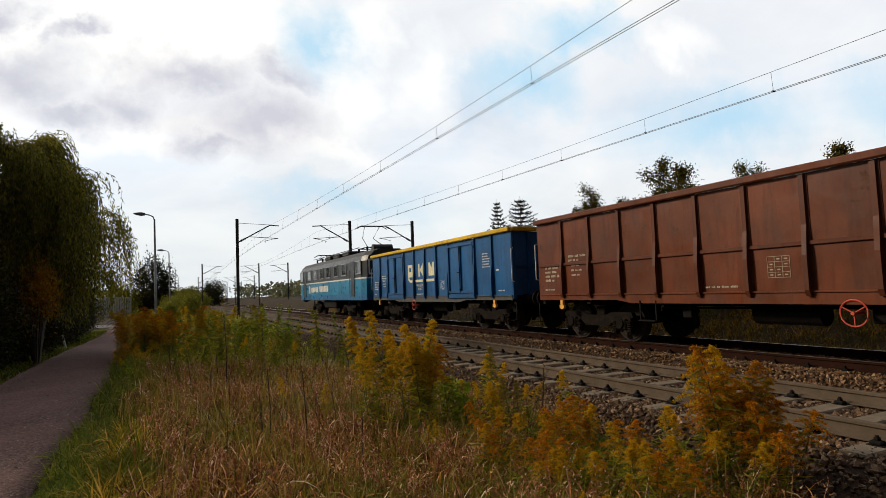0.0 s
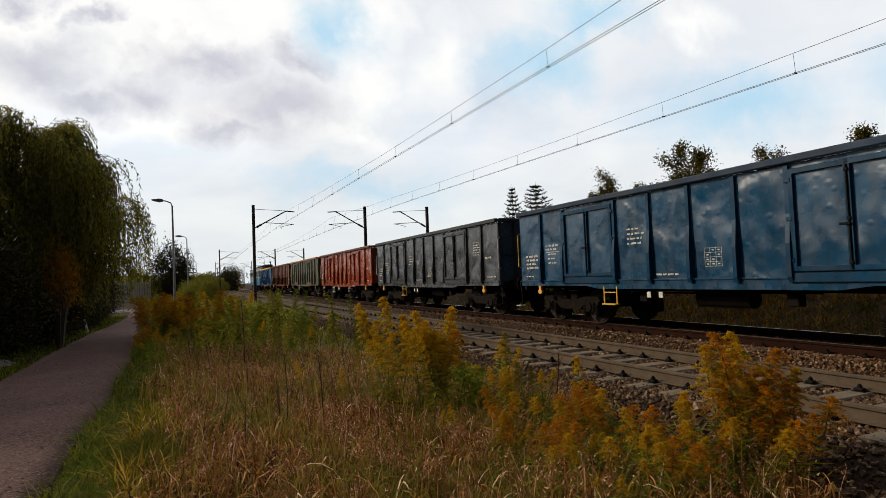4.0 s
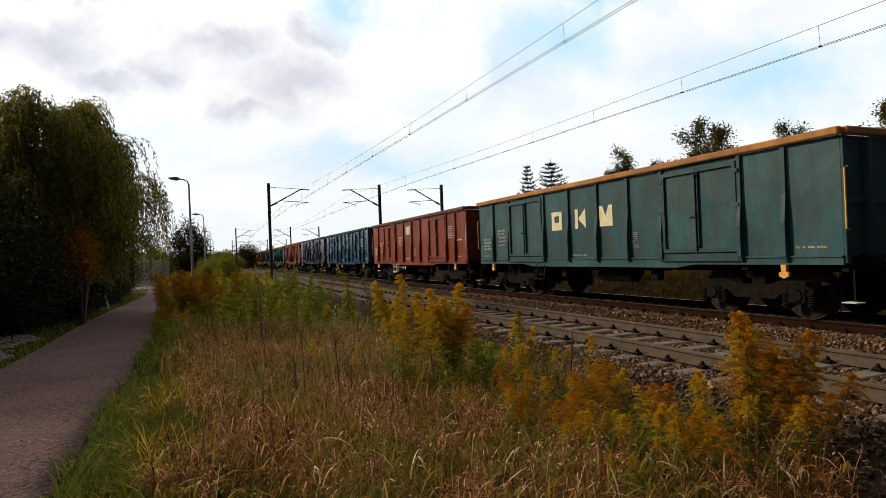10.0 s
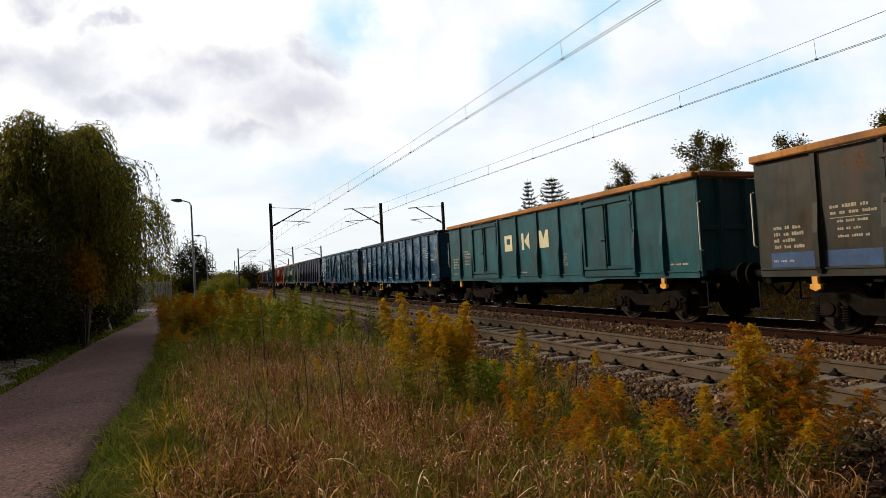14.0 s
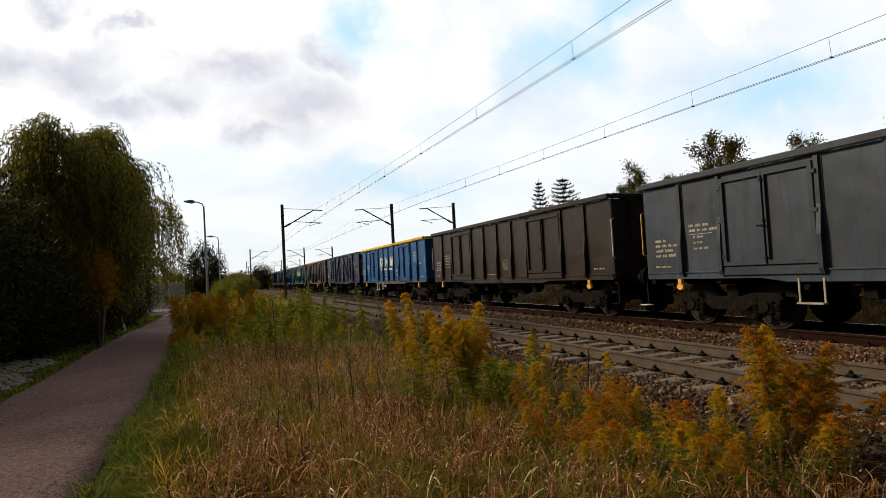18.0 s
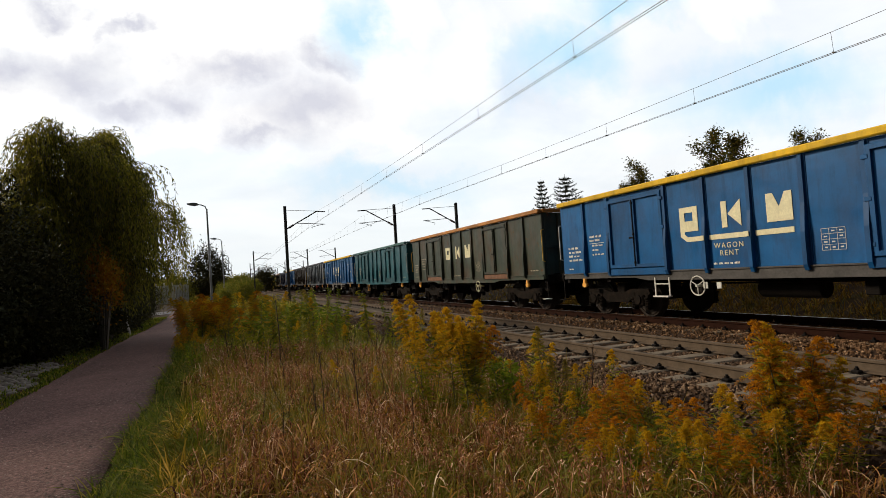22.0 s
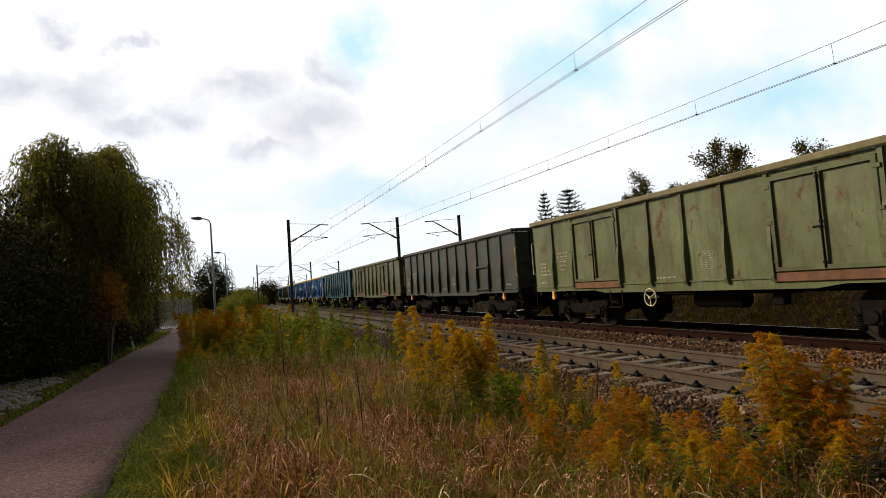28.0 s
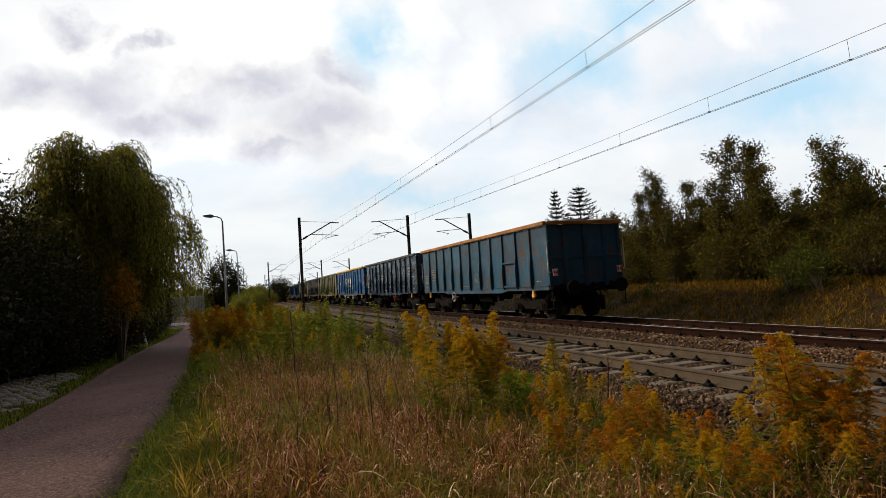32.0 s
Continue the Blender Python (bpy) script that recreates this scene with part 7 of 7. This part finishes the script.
# the amber bank along the path, in domes
for cx, cy, top, count in ((-0.75, 15.6, 0.62, 14), (-0.55, 18.2, 1.12, 22), (-0.1, 19.6, 1.3, 20), (0.35, 16.8, 0.85, 14), (0.9, 19.5, 1.2, 10), (-0.75, 21.5, 1.3, 14)):
    for i in range(count):
        u, v = _r.gauss(0, 0.3), _r.gauss(0, 0.45)
        plant(_r.choice((2, 3, 3, 0, 0, 1)), max(cx + u, verge_right(cy + v) + 0.1), cy + v, top - 0.9 * (u * u + 0.4 * v * v) ** 0.5 + _r.uniform(-0.12, 0.1), _r.uniform(0, 6), _r.uniform(0, 14), 0, 1.7)
for i in range(20):
    x, y = _r.uniform(0.8, 3.4), _r.uniform(17, 28)
    plant(_r.choice((4, 5, 5, 1)), x, y, _r.uniform(0.6, 1.25), _r.uniform(0, 6), _r.uniform(0, 9), 0, 1.2)


# ---- single weeds ----
def herb(seed, height, leaves, size):
    """A leafy green weed."""
    rng = np.random.default_rng(seed)
    segs, at, way = [], [], []
    for s in range(5):
        p, d = np.array([rng.normal() * 0.03, rng.normal() * 0.03, -0.04]), unit(np.array([rng.normal() * 0.25, rng.normal() * 0.25, 1.0]))
        for i in range(6):
            q = p + d * height * rng.uniform(0.75, 1.05) / 6
            segs.append((p, q, 0.006 - 0.0007 * i, 0.0055 - 0.0007 * i))
            k = leaves // 30
            at.append(p + (q - p) * rng.uniform(0, 1, (k, 1)))
            an = rng.uniform(0, 2 * np.pi, k)
            way.append(np.stack([np.cos(an), np.sin(an), rng.uniform(-0.2, 0.9, k)], 1))
            p, d = q, unit(d + rng.normal(size=3) * 0.12)
    at, way = np.concatenate(at), np.concatenate(way)
    n = len(at)
    return thing_of("leafy_weed", (("stem", cone_mesh("stem", segs, GREEN_STEM, 4)), ("foliage", leaf_mesh("foliage", at, way, size * rng.uniform(0.7, 1.3, n), size * 0.36 * rng.uniform(0.7, 1.3, n), GRASS["herb"], rng))),
                    "fresh green leafy weed beside the track", "weed", "green weeds by the track")


def tall_weed(seed, mat):
    """A tall leafy weed: one stem, long leaves that droop, a nodding pale tip."""
    rng = np.random.default_rng(seed)
    segs, at, way, size = [], [], [], []
    p, d = np.array([0, 0, -0.05]), unit(np.array([rng.normal() * 0.06, rng.normal() * 0.06, 1.0]))
    for i in range(14):
        q = p + d * 1.05 / 14
        segs.append((p, q, 0.007 - 0.0004 * i, 0.0066 - 0.0004 * i))
        for _ in range(9 if i < 10 else 16):
            an = rng.uniform(0, 6.3)
            at.append(p + (q - p) * rng.uniform())
            way.append((math.cos(an), math.sin(an), rng.uniform(-0.9, 0.35)))
            size.append((0.13 if i < 10 else 0.06) * rng.uniform(0.6, 1.3))
        p, d = q, unit(d + rng.normal(size=3) * 0.05 + ((0.09, 0.02, -0.05) if i > 9 else (0, 0, 0)))
    leaf = leaf_mesh("foliage", np.array(at), np.array(way), np.array(size), np.array(size) * 0.24, mat, rng)
    return thing_of("tall_weed", (("stem", cone_mesh("stem", segs, GREEN_STEM, 4)), ("foliage", leaf)), "tall leafy yellow-green weed with drooping leaves", "weed", "tall weeds before the line")


tall = [stand(tall_weed(211 + i, GRASS[m]), x, y, 30 * i, k) for i, (m, x, y, k) in enumerate((("stemleaf", 0.95, 12.2, 1.55), ("herb", 2.25, 13.8, 1.6), ("stemleaf", 3.35, 14.0, 1.6)))]
for i, (x, y, k) in enumerate(((1.2, 12.0, 1.6), (1.05, 12.8, 1.7), (0.7, 12.9, 1.5), (1.35, 13.4, 1.6), (1.6, 13.0, 1.3), (0.55, 13.8, 1.6), (2.8, 14.0, 1.65), (2.5, 14.6, 1.5), (3.0, 14.9, 1.6), (3.6, 14.6, 1.55), (4.0, 14.4, 1.5), (2.0, 14.4, 1.3), (1.8, 15.2, 1.5),
                               (1.0, 15.4, 1.6), (1.4, 16.6, 1.7), (2.4, 16.2, 1.5), (3.2, 16.8, 1.5), (3.9, 17.0, 1.4), (2.0, 17.6, 1.7), (0.9, 17.4, 1.8), (2.9, 18.6, 1.6), (1.6, 19.2, 1.8), (3.7, 19.4, 1.5), (2.3, 20.5, 1.8), (0.4, 14.8, 1.4), (1.9, 11.6, 1.0), (2.9, 12.2, 0.9), (3.5, 12.6, 1.0), (0.2, 12.2, 1.1), (2.3, 10.6, 0.8), (1.3, 10.8, 0.9))):
    k *= (1.0, 0.72, 1.08, 0.86, 0.62)[i % 5]
    again(tall[i % 3], x, y, 71 * i, k * 0.9, k)
w1, w2 = stand(herb(201, 1.0, 240, 0.12), 3.2, 6.3, 0, 0.9), stand(herb(202, 1.0, 300, 0.10), 3.2, 4.2, 30, 0.5)
for i, (x, y, k) in enumerate(((3.3, 6.5, 0.8), (3.05, 6.6, 0.85), (3.45, 6.2, 0.65), (3.7, 6.6, 0.6), (3.6, 5.6, 0.5), (3.9, 6.1, 0.5), (3.5, 5.1, 0.5), (4.0, 5.4, 0.45), (4.15, 6.0, 0.4), (3.8, 7.1, 0.55), (4.1, 7.0, 0.5), (3.3, 5.4, 0.5), (3.75, 4.7, 0.5), (3.35, 4.0, 0.5), (3.0, 3.8, 0.5), (3.9, 3.45, 0.5), (2.6, 4.5, 0.45), (3.6, 4.2, 0.5), (3.45, 3.6, 0.5), (4.1, 3.6, 0.6), (4.2, 3.75, 0.6), (3.7, 3.3, 0.45), (3.1, 3.5, 0.4), (3.75, 3.75, 0.5),
                              (2.2, 13.2, 0.45), (2.9, 14.8, 0.5), (3.3, 16.5, 0.5), (2.0, 15.5, 0.5), (3.9, 18.0, 0.7), (3.6, 19.5, 0.9), (4.0, 21.0, 1.0), (2.6, 22.5, 1.2), (1.2, 21.0, 1.2), (2.2, 20.0, 1.1), (0.8, 19.0, 1.1), (3.3, 23.0, 1.2), (4.2, 24.0, 1.1), (3.4, 26.0, 1.2),
                              (0.2, 24.0, 1.3), (1.6, 26.0, 1.3), (-0.4, 12.0, 0.6), (-0.6, 13.2, 0.7), (-0.2, 13.6, 0.7), (-0.5, 10.5, 0.4), (4.0, 4.9, 0.4), (4.25, 6.6, 0.4), (2.7, 9.5, 0.35), (1.2, 10.4, 0.35), (3.05, 3.2, 0.42), (3.3, 3.15, 0.46), (3.5, 3.25, 0.5), (3.75, 3.1, 0.42), (2.85, 3.6, 0.42), (3.2, 3.45, 0.5), (3.95, 3.2, 0.42), (2.7, 4.0, 0.45), (1.7, 11.2, 0.45), (2.3, 11.8, 0.45), (0.6, 11.6, 0.5), (3.3, 11.0, 0.4), (2.9, 12.6, 0.5), (1.1, 12.8, 0.55), (3.6, 13.6, 0.5))):
    again((w1, w2)[i % 2], x, y, 63 * i, k)


def spire(seed, height):
    """A tall seeding weed: a straight stem, clusters of seed up its length."""
    rng = np.random.default_rng(seed)
    segs, at = [], []
    p, d = np.array([0, 0, -0.05]), unit(np.array([rng.normal() * 0.06, rng.normal() * 0.06, 1.0]))
    for i in range(10):
        q = p + d * height / 10
        segs.append((p, q, 0.0074 - 0.0005 * i, 0.0069 - 0.0005 * i))
        if i > 4:
            at.append(p + (q - p) * rng.uniform(0, 1, (16, 1)) + rng.normal(size=(16, 3)) * 0.014)
            e = q + unit(np.array([rng.normal(), rng.normal(), 1.6])) * 0.09
            segs.append((q, e, 0.002, 0.0015))
            at.append(q + (e - q) * rng.uniform(0, 1, (12, 1)) + rng.normal(size=(12, 3)) * 0.009)
        p, d = q, unit(d + rng.normal(size=3) * 0.03)
    at = np.concatenate(at)
    n = len(at)
    return segs, at, n, rng


def spire_plant(seed, height, mat, label):
    segs, at, n, rng = spire(seed, height)
    seeds = leaf_mesh("seed_head", at, rng.normal(size=(n, 3)) + (0, 0, 0.8), rng.uniform(0.010, 0.020, n), rng.uniform(0.005, 0.009, n), mat, rng)
    return thing_of("dead_stalk", (("stem", cone_mesh("stem", segs[:10], DARK_STEM, 5)), ("seed_head", seeds)), label, "weed", "dead stalks among the grass")


d1 = stand(spire_plant(301, 1.0, GRASS["husk"], "dead brown weed stalk standing in the grass"), 1.33, 6.1, 0, 1.4)
d2 = stand(spire_plant(302, 1.0, GRASS["seed"], "tall seeding weed stalk, half green"), 1.05, 6.6, 0, 1.3)
for i in range(80):
    y = _r.uniform(6.0, 13.5)
    x = y * _r.uniform(0.08, 0.3) if i % 3 else _r.uniform(0.0, 3.6)
    k = _r.uniform(0.5, 0.95) + 0.25 * smooth(6, 11, y)
    o = again((d1, d2)[i % 2], x, y, 50 * i, k)
    o.rotation_euler = (radians(_r.gauss(0, 8)), radians(_r.gauss(0, 8)), radians(50 * i))
again(d2, 1.02, 11.0, 10, 1.95)
again(d2, 2.75, 18.5, 10, 1.95)
again(d1, 3.98, 5.8, 10, 1.3)
again(d1, 1.62, 5.2, 10, 1.0)


# ---- loose grit on the path ----
def make_grit():
    rng = np.random.default_rng(14)
    base = np.array([(1, 0, 0), (-1, 0, 0), (0, 1, 0), (0, -1, 0), (0, 0, 1)], float)
    tri = np.array([(0, 2, 4), (2, 1, 4), (1, 3, 4), (3, 0, 4)])
    k = 9000
    y = 3.0 + 14.0 * rng.uniform(0, 1, k) ** 1.4
    x = np.array([verge_left(v) + (verge_right(v) - verge_left(v)) * u for v, u in zip(y, rng.uniform(0.02, 1.0, k))])
    z = np.array([land(a, b) for a, b in zip(x, y)]) + 0.028
    size = rng.lognormal(-4.75, 0.4, (k, 1)) * rng.uniform(0.7, 1.3, (k, 3)) * (1, 1, 0.7)
    v = base[None] * size[:, None] * rng.uniform(0.7, 1.2, (k, 5, 1))
    a = rng.uniform(0, 6.3, k)
    c, s = np.cos(a)[:, None], np.sin(a)[:, None]
    v = np.stack([v[..., 0] * c - v[..., 1] * s, v[..., 0] * s + v[..., 1] * c, v[..., 2]], -1) + np.stack([x, y, z], 1)[:, None]
    f = (tri[None] + 5 * np.arange(k)[:, None, None]).reshape(-1, 3)
    tagged(new("path_grit", joined("path_grit", v, [f], stones("path_grit_stone", (0.05, 0.035, 0.03), (0.12, 0.085, 0.072), (0.27, 0.2, 0.17)))), "loose pinkish grit on the footpath", "gravel", kind="stuff")


make_grit()


# ---- motion of the train ----
def front_at(t):
    """Where the first wagon's front is at t seconds."""
    k = min(int(t / 2), len(FRONT) - 2)
    f = t / 2 - k
    p = [FRONT[max(0, min(len(FRONT) - 1, k + j))] for j in (-1, 0, 1, 2)]
    if k == 0:
        p[0] = 2 * p[1] - p[2]
    if k == len(FRONT) - 2:
        p[3] = 2 * p[2] - p[1]
    a, b = (p[2] - p[0]) / 2, (p[3] - p[1]) / 2
    return (2 * f**3 - 3 * f**2 + 1) * p[1] + (f**3 - 2 * f**2 + f) * a + (3 * f**2 - 2 * f**3) * p[2] + (f**3 - f**2) * b


def motions():
    for i, w in WAGONS:
        walk(w, [(2.0 * k, on_line(v - BEHIND[i] - BODY / 2)) for k, v in enumerate(FRONT)])
    walk(LOCO, [(2.0 * k, on_line(v + LOCO_LEAD)) for k, v in enumerate(FRONT)])
    r = random.Random(3)                # the plants nod in the wind, more so in the train's wake
    for o, m, much in SWAYING:
        a, b, c = r.uniform(0, 6.3), r.uniform(0.8, 1.3), r.uniform(0.5, 1.0)
        keep = tuple(o.scale)
        walk(o, [(0.5 * k, m @ pose(0, 0, 0, much * c * 2.2 * math.sin(2.1 * b * k * 0.5 + a), much * c * 2.8 * math.sin(1.6 * b * k * 0.5 + a + 1), 0)) for k in range(65)])
        o.scale = keep
    rolled = {}
    for i, w in WHEELS:                 # all wheels roll alike, so alike ones share their keys
        if i not in rolled:
            y, z = w.location.y, w.location.z
            walk(w, [(k / 30, pose(0, y, z, -math.degrees(front_at(k / 30) / 0.46))) for k in range(961)])
            rolled[i] = w.animation_data
        else:
            w.rotation_mode = "QUATERNION"
            own = w.animation_data_create()
            own.action = rolled[i].action
            own.action_slot = rolled[i].action_slot


motions()
